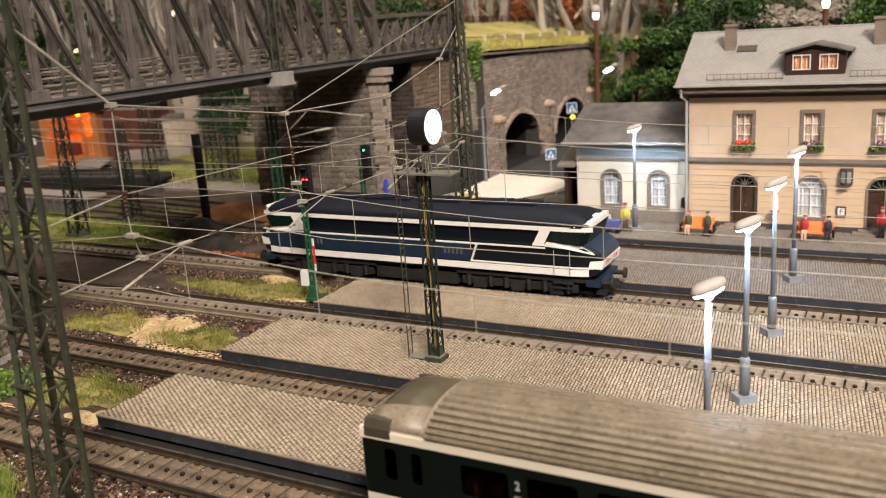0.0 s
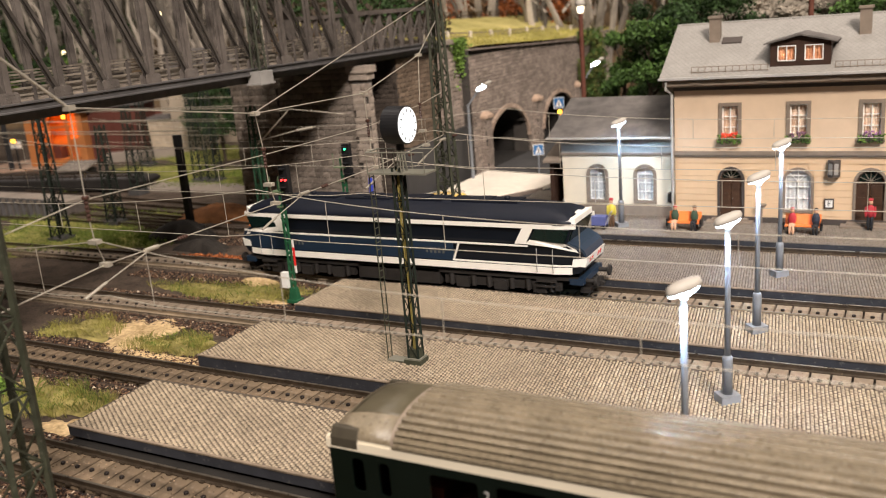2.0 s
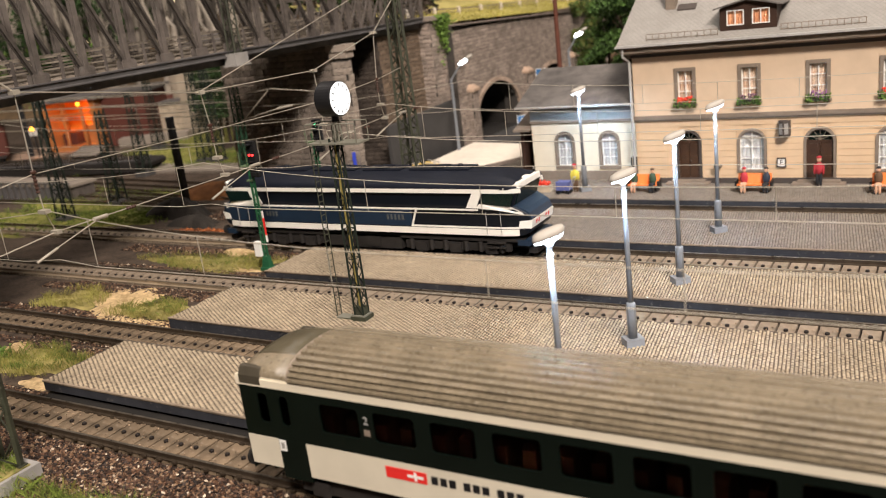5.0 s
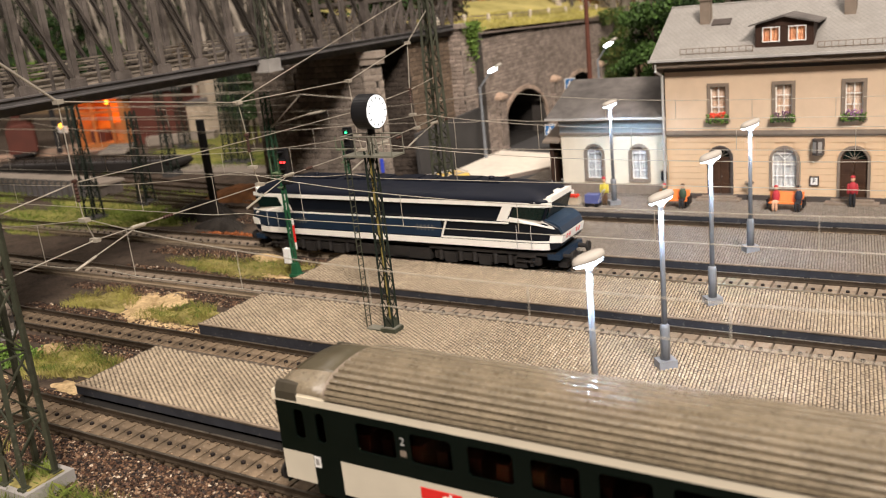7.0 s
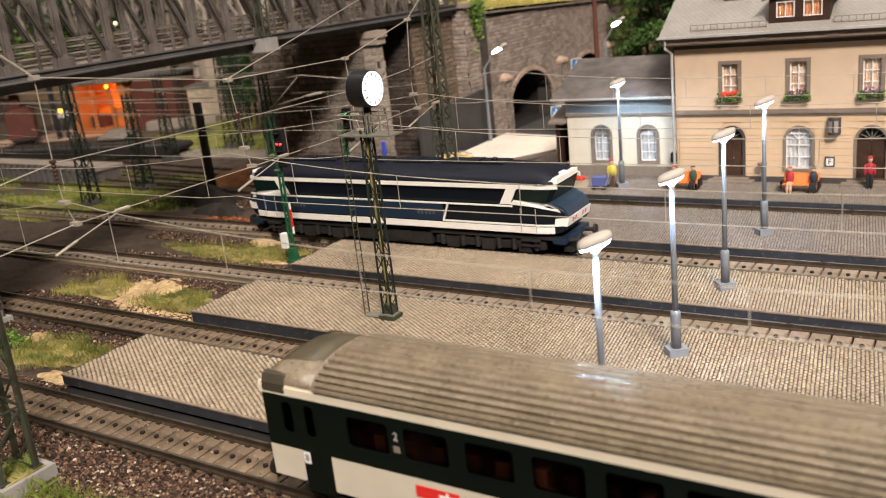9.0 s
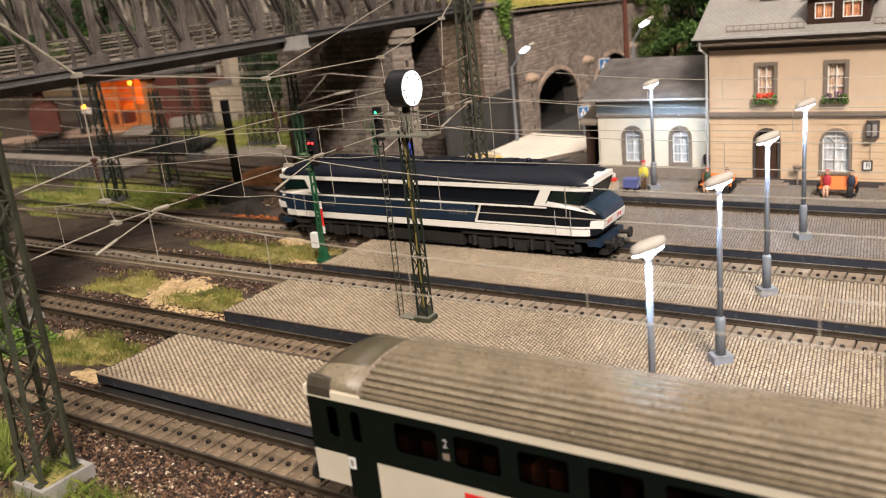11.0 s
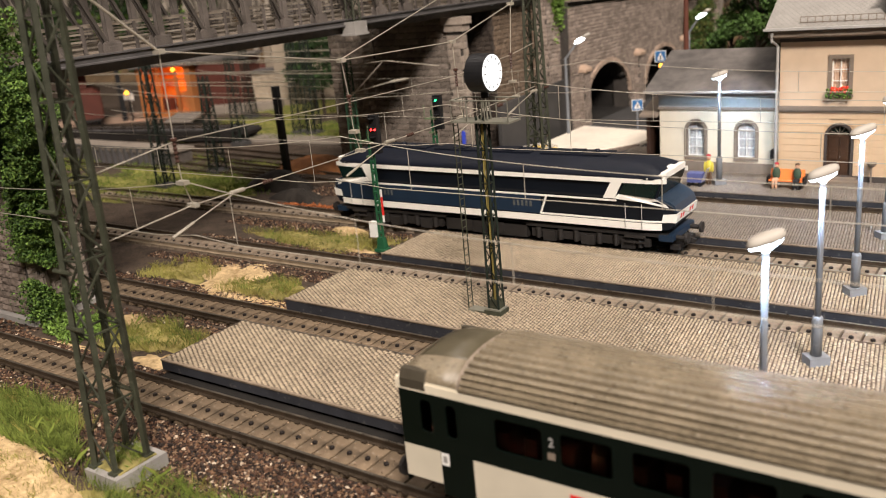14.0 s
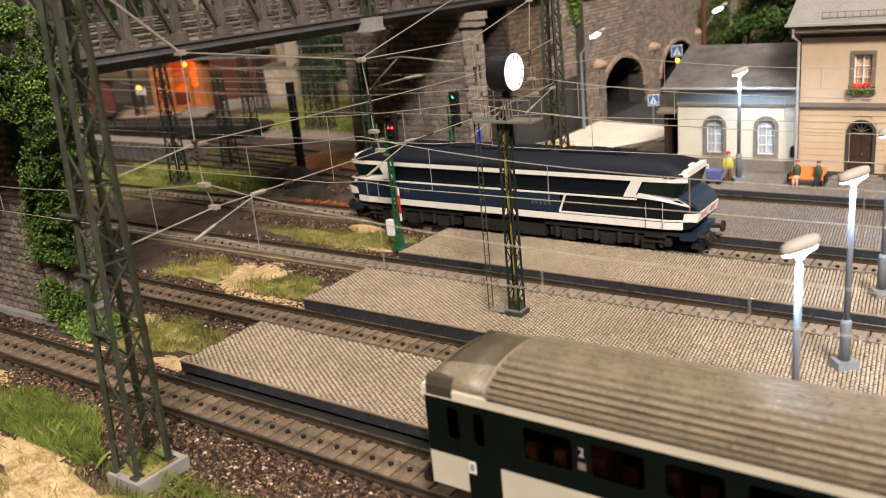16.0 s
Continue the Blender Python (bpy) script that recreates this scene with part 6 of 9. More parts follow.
# ---- masonry: rough stones laid in courses, joints recessed ----
def stone_bm(w, h, d, rnd, rough=0.35):
    bm = B()
    n, m = 3, 2
    grid = {}
    for i in range(n + 1):
        for j in range(m + 1):
            edge = i in (0, n) or j in (0, m)
            bulge = -d * (0.55 if edge else 1.0) + (0 if edge else rnd.uniform(-rough, rough))
            grid[i, j] = bm.verts.new((w * i / n + (rnd.uniform(-0.12, 0.12)), bulge, h * j / m + rnd.uniform(-0.1, 0.1)))
    for i in range(n):
        for j in range(m):
            bm.faces.new((grid[i, j], grid[i + 1, j], grid[i + 1, j + 1], grid[i, j + 1]))
    rim = [grid[i, 0] for i in range(n + 1)] + [grid[n, j] for j in range(1, m + 1)] + [grid[i, m] for i in range(n - 1, -1, -1)] + [grid[0, j] for j in range(m - 1, 0, -1)]
    back = [bm.verts.new((v.co.x, 0.1, v.co.z)) for v in rim]
    for k in range(len(rim)):
        bm.faces.new((rim[k], back[k], back[(k + 1) % len(rim)], rim[(k + 1) % len(rim)]))
    return bm


def masonry(parent, at, rz, length, z0, z1, h, w, d, material, pieces, seed, skip=None, gap=0.35):
    """Courses of stones on a wall face; length runs along local x, stones stand out to local -y. pieces: own objects, else one joined mesh."""
    rnd = random.Random(seed)
    z, row = z0, 0
    mats = Matrix.LocRotScale(Vector(at), Euler((0, 0, radians(rz))), None)
    variants = {}
    joined = None if pieces else B()
    while z + h * 0.6 < z1:
        x = -w * (0.5 if row % 2 else 0.0) * rnd.uniform(0.7, 1.2)
        hh = min(h, z1 - z)
        while x < length:
            ww = w * rnd.choice((0.7, 0.85, 1.0, 1.2))
            a, b = max(0.0, x), min(length, x + ww)
            x += ww
            if b - a < w * 0.25 or (skip and skip((a + b) / 2, z + hh / 2)):
                continue
            if pieces:
                key = (round((b - a - gap) * 2) / 2, round(hh - gap, 1), rnd.randrange(3))
                if key not in variants:
                    variants[key] = mesh_of("stone", stone_bm(key[0], key[1], d, rnd), material)
                ob = new("stone", variants[key])
                ob.parent = parent
                p = mats @ Vector((a + gap / 2, 0, z + gap / 2))
                ob.matrix_local = pose(p.x * MM, p.y * MM, p.z * MM, 0, 0, rz)
            else:
                sb = stone_bm(b - a - gap, hh - gap, d, rnd)
                off = mats @ Matrix.Translation((a + gap / 2, 0, z + gap / 2))
                vm = {}
                for v in sb.verts:
                    vm[v] = joined.verts.new(off @ v.co)
                for f in sb.faces:
                    joined.faces.new([vm[v] for v in f.verts])
                sb.free()
        z += hh
        row += 1
    if joined is not None:
        part("stonework", joined, material, parent, kind="stuff")


def block(parent, name, x0, x1, y0, y1, z0, z1, material=None):
    bm = B()
    box(bm, x0, x1, y0, y1, z0, z1)
    return part(name, bm, material or M_MORTAR, parent)


M_STONE_JOIN = mat("grey_brown_coursed_stone", (0.19, 0.155, 0.125), 0.85, var=0.35, scale=280, bump=0.6, bscale=900, island=0.28, tint=(0.24, 0.20, 0.165), spec=0.15)
# stone darkened so its colour carries the shade under the bridge
M_STONE_SHADE = mat("shade_dark_coursed_stone", (0.07, 0.056, 0.046), 0.9, var=0.4, scale=280, bump=0.6, bscale=900, island=0.3, spec=0.1)
# tan stone toned down in colour for the bridge's shadow on this face
M_STONE_TAN = mat("shade_toned_tan_stone", (0.125, 0.092, 0.066), 0.85, var=0.35, scale=280, bump=0.6, bscale=900, per_object=0.25, tint=(0.19, 0.14, 0.10), spec=0.15)
# left abutment beside the first track
ab = thing("bridge_abutment", "tall rusticated stone bridge abutment overgrown with ivy", "abutment", kind="structure")
block(ab, "core", -420, -108.6, 13.5, 44, 0, 121)
part("footing", bbox(-425, -105.5, 9.5, 46, -1, 3.2, 0.5), M_CONCRETE, ab, "grey footing course")
masonry(ab, (-260, 13.4, 0), 0, 90, 3.2, 121, 3.7, 8, 0.8, M_STONE_JOIN, False, 3)
masonry(ab, (-170, 13.4, 0), 0, 61, 3.2, 121, 3.7, 8, 1.3, M_STONE_PC, True, 4, gap=0.5)
masonry(ab, (-108.5, 13.4, 0), 90, 30, 3.2, 121, 3.7, 8, 0.8, M_STONE_JOIN, False, 5)

# pier under the bridge
pr = thing("bridge_pier", "broad grey-brown stone pier with pale quoins under the bridge", "pier", kind="structure")
block(pr, "core", -205, -100, 349.5, 372, 0, 112)
block(pr, "face_core", -100, -88, 349.5, 353, 0, 112)
masonry(pr, (-205, 349.4, 0), 0, 47, 2, 112, 4.6, 9, 0.8, M_STONE_JOIN, False, 7)
masonry(pr, (-158, 349.4, 0), 0, 71, 2, 112, 4.6, 9, 0.8, M_STONE, True, 6)
masonry(pr, (-205, 372, 0), -90, 22, 2, 112, 4.6, 9, 0.8, M_STONE_JOIN, False, 8)
block(pr, "quoin_core", -87.5, -74.5, 347.5, 354, 0, 103)
masonry(pr, (-88, 347.4, 0), 0, 14, 2, 102, 4.9, 14, 1.0, M_STONE_PALE, True, 9)
masonry(pr, (-74.4, 347.4, 0), 90, 6.5, 2, 102, 4.9, 6.5, 0.9, M_STONE_PALE, True, 10)
bm = B()
box(bm, -90.5, -71.5, 345, 357, 107.5, 112.5)
box(bm, -89, -73, 346, 356, 102.5, 107.5)
part("capital", bevel(bm, 0.8), M_STONE_PALE, pr, "pale stone capital")

# right abutment and its corner pillar
ra = thing("bridge_abutment", "tan rough stone abutment wall carrying the bridge's end", "abutment", kind="structure")
block(ra, "core", -200, -87, 410, 476, 0, 112.5)
masonry(ra, (-200, 409.9, 0), 0, 113, 2, 112.5, 3.8, 8, 0.8, M_STONE_SHADE, False, 11)
# near-black wall closing the recess, its colour stands for the deep shade there
block(ra, "recess_shade_wall", -203, -199, 372, 410, 0, 112, M_SHADE_DARK)
masonry(ra, (-86.9, 410, 0), 90, 66, 2, 112.5, 3.8, 8, 0.8, M_STONE_TAN, True, 12)
block(ra, "pillar_core", -95, -74.5, 476, 498, 0, 118)
masonry(ra, (-95, 475.9, 0), 0, 20.5, 2, 118, 3.6, 7.5, 0.8, M_STONE_GREY, False, 13)
masonry(ra, (-74.4, 476, 0), 90, 22, 2, 118, 3.6, 7.5, 0.8, M_STONE_GREY, False, 14)
part("pillar_cap", bbox(-98, -71, 473, 501, 118, 121.5, 0.6), M_STONE_PALE, ra)

# retaining wall with two road tunnels
rw = thing("retaining_wall", "grey rusticated retaining wall with two arched road tunnels", "retaining wall", kind="structure")
ARCHES = ((574, 47.0, 51.5), (712, 47.0, 50.0))


def in_arch(u, z):
    y = 498 + u
    for cy, hw, top in ARCHES:
        k = abs(y - cy) / (hw + 4)
        if k < 1 and z < 18 + (top + 3 - 18) * math.sqrt(1 - k * k):
            return True
    return False


bm = B()


def wall_top(y):
    return 111 - (y - 498) * 0.035
ys = [498 + 6 * k for k in range(68)]
for a, b in zip(ys, ys[1:]):
    zlo = 0
    for cy, hw, top in ARCHES:
        k = abs((a + b) / 2 - cy) / hw
        if k < 1:
            zlo = 18 + (top - 18) * math.sqrt(1 - k * k)
    box(bm, -80, -66, a, b, zlo, wall_top(a))
part("core", bm, M_MORTAR, rw)
masonry(rw, (-65.9, 498, 0), 90, 400, 1, 108, 3.1, 7.0, 0.7, M_STONE_GREY, False, 15, skip=in_arch)
for cy, hw, top in ARCHES:
    n = 22
    for k in range(n):
        bm = B()
        pts = []
        for a, r in ((k, 0), (k, 3.8), (k + 1, 3.8), (k + 1, 0)):
            an = math.pi * (a + (0.06 if a == k else -0.06)) / n
            pts.append((cy - (hw + r) * math.cos(an), 18 + (top - 18 + r) * math.sin(an)))
        prism(bm, pts, -66, -63.6, "x")
        part("arch_stone", bm, M_ARCH, rw)
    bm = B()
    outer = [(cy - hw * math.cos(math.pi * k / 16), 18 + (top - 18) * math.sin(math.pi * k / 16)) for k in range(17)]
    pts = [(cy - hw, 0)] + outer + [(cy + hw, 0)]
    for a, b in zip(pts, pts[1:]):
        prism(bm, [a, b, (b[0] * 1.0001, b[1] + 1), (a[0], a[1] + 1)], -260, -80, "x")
    # lining and end wall coloured near black to give the tunnel its darkness
    part("tunnel_lining", bm, M_SHADE_DARK, rw)
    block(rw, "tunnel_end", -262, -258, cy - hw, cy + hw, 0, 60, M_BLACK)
for cy in (520, 643, 771):
    bm = B()
    box(bm, -66, -60.5, cy - 5.5, cy + 5.5, 0, 50)
    part("pilaster", bm, M_MORTAR, rw)
    masonry(rw, (-60.4, cy - 5.5, 0), 90, 11, 1, 50, 3.1, 5.5, 0.7, M_STONE_GREY, False, 20 + cy)
    masonry(rw, (-66, cy - 5.6, 0), 0, 5.5, 1, 50, 3.1, 5.5, 0.7, M_STONE_GREY, False, 21 + cy)
    bm = B()
    loft(bm, [[(-67, cy - 7, 50), (-58.5, cy - 7, 50), (-58.5, cy + 7, 50), (-67, cy + 7, 50)], [(-67, cy - 7, 52.5), (-58.5, cy - 7, 52.5), (-58.5, cy + 7, 52.5), (-67, cy + 7, 52.5)], [(-66, cy - 2, 56), (-62, cy - 2, 56), (-62, cy + 2, 56), (-66, cy + 2, 56)]])
    part("pilaster_cap", bm, M_CAP, rw, "pinkish stone cap")
bm = B()
prism(bm, [(498, wall_top(498)), (900, wall_top(900)), (900, wall_top(900) + 1.4), (498, wall_top(498) + 1.4)], -81, -62.5, "x")
part("coping", bm, M_STONE_GREY, rw, "grey coping stones")

# smooth grey flank wall of the road
bm = B()
prism(bm, [(384, 0), (500, 0), (500, 47), (440, 45), (384, 43)], -72, -69, "x")
fw = solo("flank_wall", bm, M_CONCRETE_DK, "smooth grey concrete wall beside the road", "wall", kind="structure")
# ---- ground cover: ballast, sand, turf, grass fibres, leaves ----
def raw_mesh(name, verts, faces, material):
    me = bpy.data.meshes.new(name)
    me.from_pydata((np.asarray(verts) * MM).tolist(), [], faces)
    me.materials.append(material)
    me.update()
    return me


def stuff(name, verts, faces, material, label, category, parent=None):
    ob = new(name, raw_mesh(name, verts, faces, material))
    if parent is not None:
        ob.parent = parent
        return tagged(ob, label, kind="stuff")
    return tagged(ob, label, category, kind="stuff")


def leaf_cloud(points, size, seed):
    """One small folded leaf at each point, turned at random."""
    r = np.random.RandomState(seed)
    n = len(points)
    a = r.normal(size=(n, 3))
    a /= np.linalg.norm(a, axis=1)[:, None]
    b = np.cross(a, r.normal(size=(n, 3)))
    b /= np.linalg.norm(b, axis=1)[:, None]
    s = size * r.uniform(0.6, 1.3, (n, 1))
    c = np.cross(a, b)
    v = np.stack([points - a * s, points + b * s * 0.6 + c * s * 0.15, points + a * s, points - b * s * 0.6 + c * s * 0.15], 1).reshape(-1, 3)
    f = [(4 * k, 4 * k + 1, 4 * k + 2, 4 * k + 3) for k in range(n)]
    return v, f


def blades(xy, z, h, lean, width, seed):
    r = np.random.RandomState(seed)
    n = len(xy)
    base = np.column_stack([xy, np.full(n, z)])
    ang = r.uniform(0, 6.283, n)
    side = np.column_stack([np.cos(ang), np.sin(ang), np.zeros(n)]) * width
    hh = h * r.uniform(0.5, 1.15, n)
    bend = np.column_stack([r.normal(0, lean, n) * hh, r.normal(0, lean, n) * hh, hh])
    mid = base + bend * np.array([0.35, 0.35, 0.6])
    v = np.stack([base - side, base + side, mid + side * 0.6, base + bend, mid - side * 0.6], 1).reshape(-1, 3)
    f = [(5 * k, 5 * k + 1, 5 * k + 2, 5 * k + 3, 5 * k + 4) for k in range(n)]
    return v, f


def spread(n, cx, cy, rx, ry, seed, rot=0.0):
    """Points in a ragged oval patch."""
    r = np.random.RandomState(seed)
    a, d = r.uniform(0, 6.283, n), np.sqrt(r.uniform(0, 1, n))
    d = d * (1 + 0.22 * np.sin(3 * a + seed) + 0.14 * np.sin(7 * a + 2 * seed))
    x, y = d * np.cos(a) * rx, d * np.sin(a) * ry
    c, s = math.cos(radians(rot)), math.sin(radians(rot))
    return np.column_stack([cx + c * x - s * y, cy + s * x + c * y])


def patch(name, cx, cy, rx, ry, h, material, label, seed, rot=0.0, z=0.2, cat="ground cover"):
    """A low ragged mound lying on the ground."""
    n, m = 40, 7
    vs, fs = [(cx, cy, z + h)], []
    c, s = math.cos(radians(rot)), math.sin(radians(rot))
    for j in range(1, m + 1):
        for k in range(n):
            a = 2 * math.pi * k / n
            d = j / m * (1 + 0.22 * math.sin(3 * a + seed) + 0.14 * math.sin(7 * a + 2 * seed) + 0.06 * math.sin(13 * a + seed))
            x, y = d * math.cos(a) * rx, d * math.sin(a) * ry
            hz = h * (1 - (j / m) ** 2) + 0.45 * noise.noise(Vector((x * 0.25, y * 0.25, seed))) * (1 if j < m else 0)
            vs.append((cx + c * x - s * y, cy + s * x + c * y, z + hz - (0.6 if j == m else 0)))
    for k in range(n):
        fs.append((0, 1 + k, 1 + (k + 1) % n))
        for j in range(m - 1):
            a, b = 1 + j * n, 1 + (j + 1) * n
            fs.append((a + k, b + k, b + (k + 1) % n, a + (k + 1) % n))
    me = raw_mesh(name, vs, fs, material)
    for p in me.polygons:
        p.use_smooth = True
    return tagged(new(name, me), label, cat, kind="structure")


sand_l, turf_l = "pale sandy patch of scattered ground cover", "patch of short dry turf"
PATCHES = [
    # between the second and third track
    ("sand_patch", -66, 98, 21, 29, 1.6, M_SAND, sand_l, 1, 38), ("sand_patch", -36, 77, 40, 7.5, 0.8, M_SAND, sand_l, 2, 1),
    ("turf_patch", -102, 95, 24, 15, 1.2, M_TURF, turf_l, 3, 0), ("turf_patch", -34, 90, 24, 13, 1.3, M_TURF, turf_l, 4, 0),
    # between the third and fourth track
    ("turf_patch", -62, 166, 52, 17, 1.2, M_TURF, turf_l, 5, 0), ("sand_patch", -58, 184, 13, 6, 4.2, M_SAND, "small heap of pale sand", 6, 0), ("sand_patch", -34, 158, 16, 4, 0.9, M_SAND, sand_l, 7, 0),
    # between the first and second track
    ("turf_patch", -38, 24, 32, 15, 1.2, M_TURF, turf_l, 8, 0), ("sand_patch", -68, 34, 10, 8, 1.4, M_SAND, sand_l, 9, 20), ("sand_patch", -70, 2.8, 24, 2.6, 0.7, M_SAND, sand_l, 10, 2), ("sand_patch", -14, 8, 12, 8, 0.8, M_SAND, sand_l, 11, 0),
    # between the fourth and fifth track
    ("turf_patch", -52, 240, 42, 17, 1.0, M_TURF, turf_l, 12, 0), ("sand_patch", -30, 232, 28, 5, 1.3, M_SAND, sand_l, 13, 4),
    # front edge
    ("sand_patch", -96, -40, 34, 13, 1.6, M_SAND, sand_l, 14, 10), ("sand_patch", 4, -66, 48, 11, 1.4, M_SAND, sand_l, 15, -8), ("sand_patch", 30, -80, 40, 12, 1.4, M_SAND, sand_l, 16, 0),
    ("turf_patch", -26, -47, 40, 7.5, 1.0, M_TURF, turf_l, 17, -6), ("turf_patch", 92, -64, 42, 16, 1.0, M_TURF, turf_l, 18, 6), ("turf_patch", -8, -86, 26, 10, 0.9, M_TURF, turf_l, 19, 0),
]
for q in PATCHES:
    patch(*q)

# grass fibres
GRASS = [
    ("grass", M_GRASS_B, 900, (-102, 95, 24, 15), 5.0, 21), ("grass", M_GRASS_B, 1000, (-34, 90, 24, 13), 4.6, 22), ("grass", M_GRASS_A, 450, (-36, 92, 20, 11), 4.6, 23),
    ("grass", M_GRASS_B, 1500, (-62, 166, 52, 16), 4.2, 24), ("grass", M_GRASS_A, 500, (-75, 166, 40, 13), 4.2, 25),
    ("grass", M_GRASS_B, 1000, (-36, 24, 30, 15), 4.6, 26), ("grass", M_GRASS_A, 800, (-40, 26, 28, 14), 4.6, 27),
    ("grass", M_GRASS_B, 1300, (-52, 240, 42, 16), 4.0, 28),
    ("grass", M_GRASS_A, 2600, (-26, -47, 41, 7.5), 9.0, 29), ("grass", M_GRASS_B, 700, (-26, -47, 42, 8), 7.0, 30),
    ("grass", M_GRASS_A, 2400, (92, -64, 42, 15), 7.5, 31), ("grass", M_GRASS_B, 700, (92, -64, 43, 16), 6.0, 32), ("grass", M_GRASS_B, 700, (-8, -86, 26, 10), 5.0, 33),
    ("grass", M_GRASS_A, 260, (50, -52, 6, 6), 4.0, 34), ("grass", M_GRASS_A, 1500, (-2, -56, 34, 5), 7.5, 35), ("grass", M_GRASS_B, 900, (-70, -52, 30, 7), 6.0, 36), ("grass", M_GRASS_B, 500, (10, -74, 40, 12), 4.0, 37),
]
for nm, m, n, (cx, cy, rx, ry), h, sd in GRASS:
    xy = spread(int(n * 1.7), cx, cy, rx, ry, sd)
    v, f = blades(xy, 0.6 if sd != 34 else 5.7, h * 0.8, 0.45, 0.11, sd)
    stuff(nm, v, f, m, "tuft of %s grass fibres" % ("fresh green" if m is M_GRASS_A else "straw yellow"), "grass")


M_CRUMB = mat("pale_grit", (0.24, 0.17, 0.11), 0.9, var=0.4, scale=200, bump=0, island=0.8)


# loose ballast
def stones(n, x0, x1, y0, y1, size, seed, z=0.3):
    r = np.random.RandomState(seed)
    o = np.array([(1, 0, 0), (-1, 0, 0), (0, 1, 0), (0, -1, 0), (0, 0, 1), (0, 0, -1)], float)
    fc = [(0, 2, 4), (2, 1, 4), (1, 3, 4), (3, 0, 4), (2, 0, 5), (1, 2, 5), (3, 1, 5), (0, 3, 5)]
    c = np.column_stack([r.uniform(x0, x1, n), r.uniform(y0, y1, n), z + r.uniform(0, 0.7, n)])
    s = size * r.uniform(0.5, 1.25, (n, 1, 1)) * r.uniform(0.7, 1.3, (n, 6, 1))
    q = r.normal(size=(n, 3, 3))
    q = np.linalg.qr(q)[0]
    v = (np.einsum("kj,nij->nki", o, q) * s * np.array([1, 1, 0.75]) + c[:, None]).reshape(-1, 3)
    f = [tuple(6 * k + i for i in t) for k in range(n) for t in fc]
    return v, f


for n, x0, x1, y0, y1, sz, sd in ((9600, -75, 175, -49, -25.6, 0.8, 41), (9600, -75, 175, -49, -25.2, 0.52, 53), (1500, -75, 175, 46.2, 48.4, 0.5, 141), (1500, -120, 0, 67.8, 72, 0.55, 142), (1200, -130, 0, 119, 121.4, 0.55, 143), (3600, 58, 190, -68, -47, 0.9, 42), (2600, -70, 50, -62, -47, 0.8, 54), (1200, -110, 0, -70, -40, 0.6, 55), (1500, -110, 0, -2, 2, 0.8, 43), (1300, -110, 0, 38, 44, 0.8, 44), (1500, -150, 0, 72, 82, 0.75, 45), (2600, -150, -2, 108, 117, 0.75, 46), (1800, -150, 0, 145, 154, 0.75, 47), (2200, -160, -10, 178, 191, 0.8, 48), (2000, -150, -25, 219, 226, 0.8, 49), (3200, -160, 20, 255, 279, 0.9, 50), (1400, -240, -100, -8, 9, 0.9, 51), (900, -10, 650, 45.5, 47, 0.6, 52)):
    v, f = stones(n, x0, x1, y0, y1, sz, sd)
    stuff("ballast", v, f, M_STONES, "loose brown and grey ballast stones beside the track", "ballast")

# crumbs lying on the sleepers
for n, y0, y1, sd in ((900, -24, -6, 56), (700, 49, 67, 57), (400, 122, 140, 58)):
    v, f = stones(n, -160, 330, y0, y1, 0.34, sd, 2.1)
    stuff("debris", v, f, M_CRUMB, "pale grit lying on the sleepers", "debris")

# leafy weeds, ivy, leaf litter
r = np.random.RandomState(5)
xy = spread(1700, -84, 17, 24, 13, 61)
v, f = leaf_cloud(np.column_stack([xy, 0.8 + np.abs(r.normal(0, 1.8, len(xy)))]), 1.1, 62)
stuff("weeds", v, f, M_LEAF_LIGHT, "low bright green leafy weeds at the abutment's foot", "plant")
pts = []
# a curtain down the corner of the abutment
for _ in range(60000):
    z = r.uniform(4, 118)
    y = 20 + r.normal(0, 5.5)
    x = -107 + abs(r.normal(0, 3.2)) + 0.12 * max(0.0, z - 50)
    bump = 5.5 * noise.noise(Vector((x * 0.07, y * 0.07, z * 0.07)))
    if noise.noise(Vector((x * 0.06 + 3, y * 0.06, z * 0.06))) > -0.25:
        pts.append((x + bump, y - bump * 0.6, z))
# rounded tufts that hang out over the girder and down the corner
for _ in range(330):
    z = r.uniform(34, 146)
    k = max(0.0, min(1.0, (z - 34) / 70))
    face = -101 + 33 * k ** 1.2 + 0.16 * max(0.0, z - 104)
    y = r.uniform(11 if z < 66 else 4, 24) if z < 104 else r.uniform(-22, 19 - 0.12 * (z - 104))
    c = np.array([face - abs(r.normal(0, 4.5)) - 0.010 * (y - 12) ** 2, y, z])
    n = int(r.uniform(90, 210))
    q = r.normal(size=(n, 3))
    q = q / np.linalg.norm(q, axis=1)[:, None] * r.uniform(0.75, 1.0, (n, 1)) * r.uniform(2.6, 5.2)
    pts.extend(map(tuple, c + q * np.array([1.0, 0.95, 0.8])))
pts = np.array(pts)
iv = thing("ivy", "dense green ivy hanging down the stone abutment", "ivy")
n3 = len(pts) // 2
r.shuffle(pts)
v, f = leaf_cloud(pts[:n3], 0.74, 63)
stuff("light_leaves", v, f, M_LEAF_LIGHT, "bright young leaves", "", iv)
v, f = leaf_cloud(pts[n3:], 0.72, 64)
stuff("leaves", v, f, M_LEAF, "green leaves", "", iv)
bm = B()
wire(bm, [(-106, 20, 2), (-106, 22, 40), (-105, 24, 80), (-106, 26, 120)], 0.9, 6)
part("stem", bm, M_BARK, iv)
pts = np.column_stack([-73 + np.abs(r.normal(0, 2.2, 900)), 494 + r.normal(0, 5.5, 900), 122 - np.abs(r.normal(0, 13, 900))])
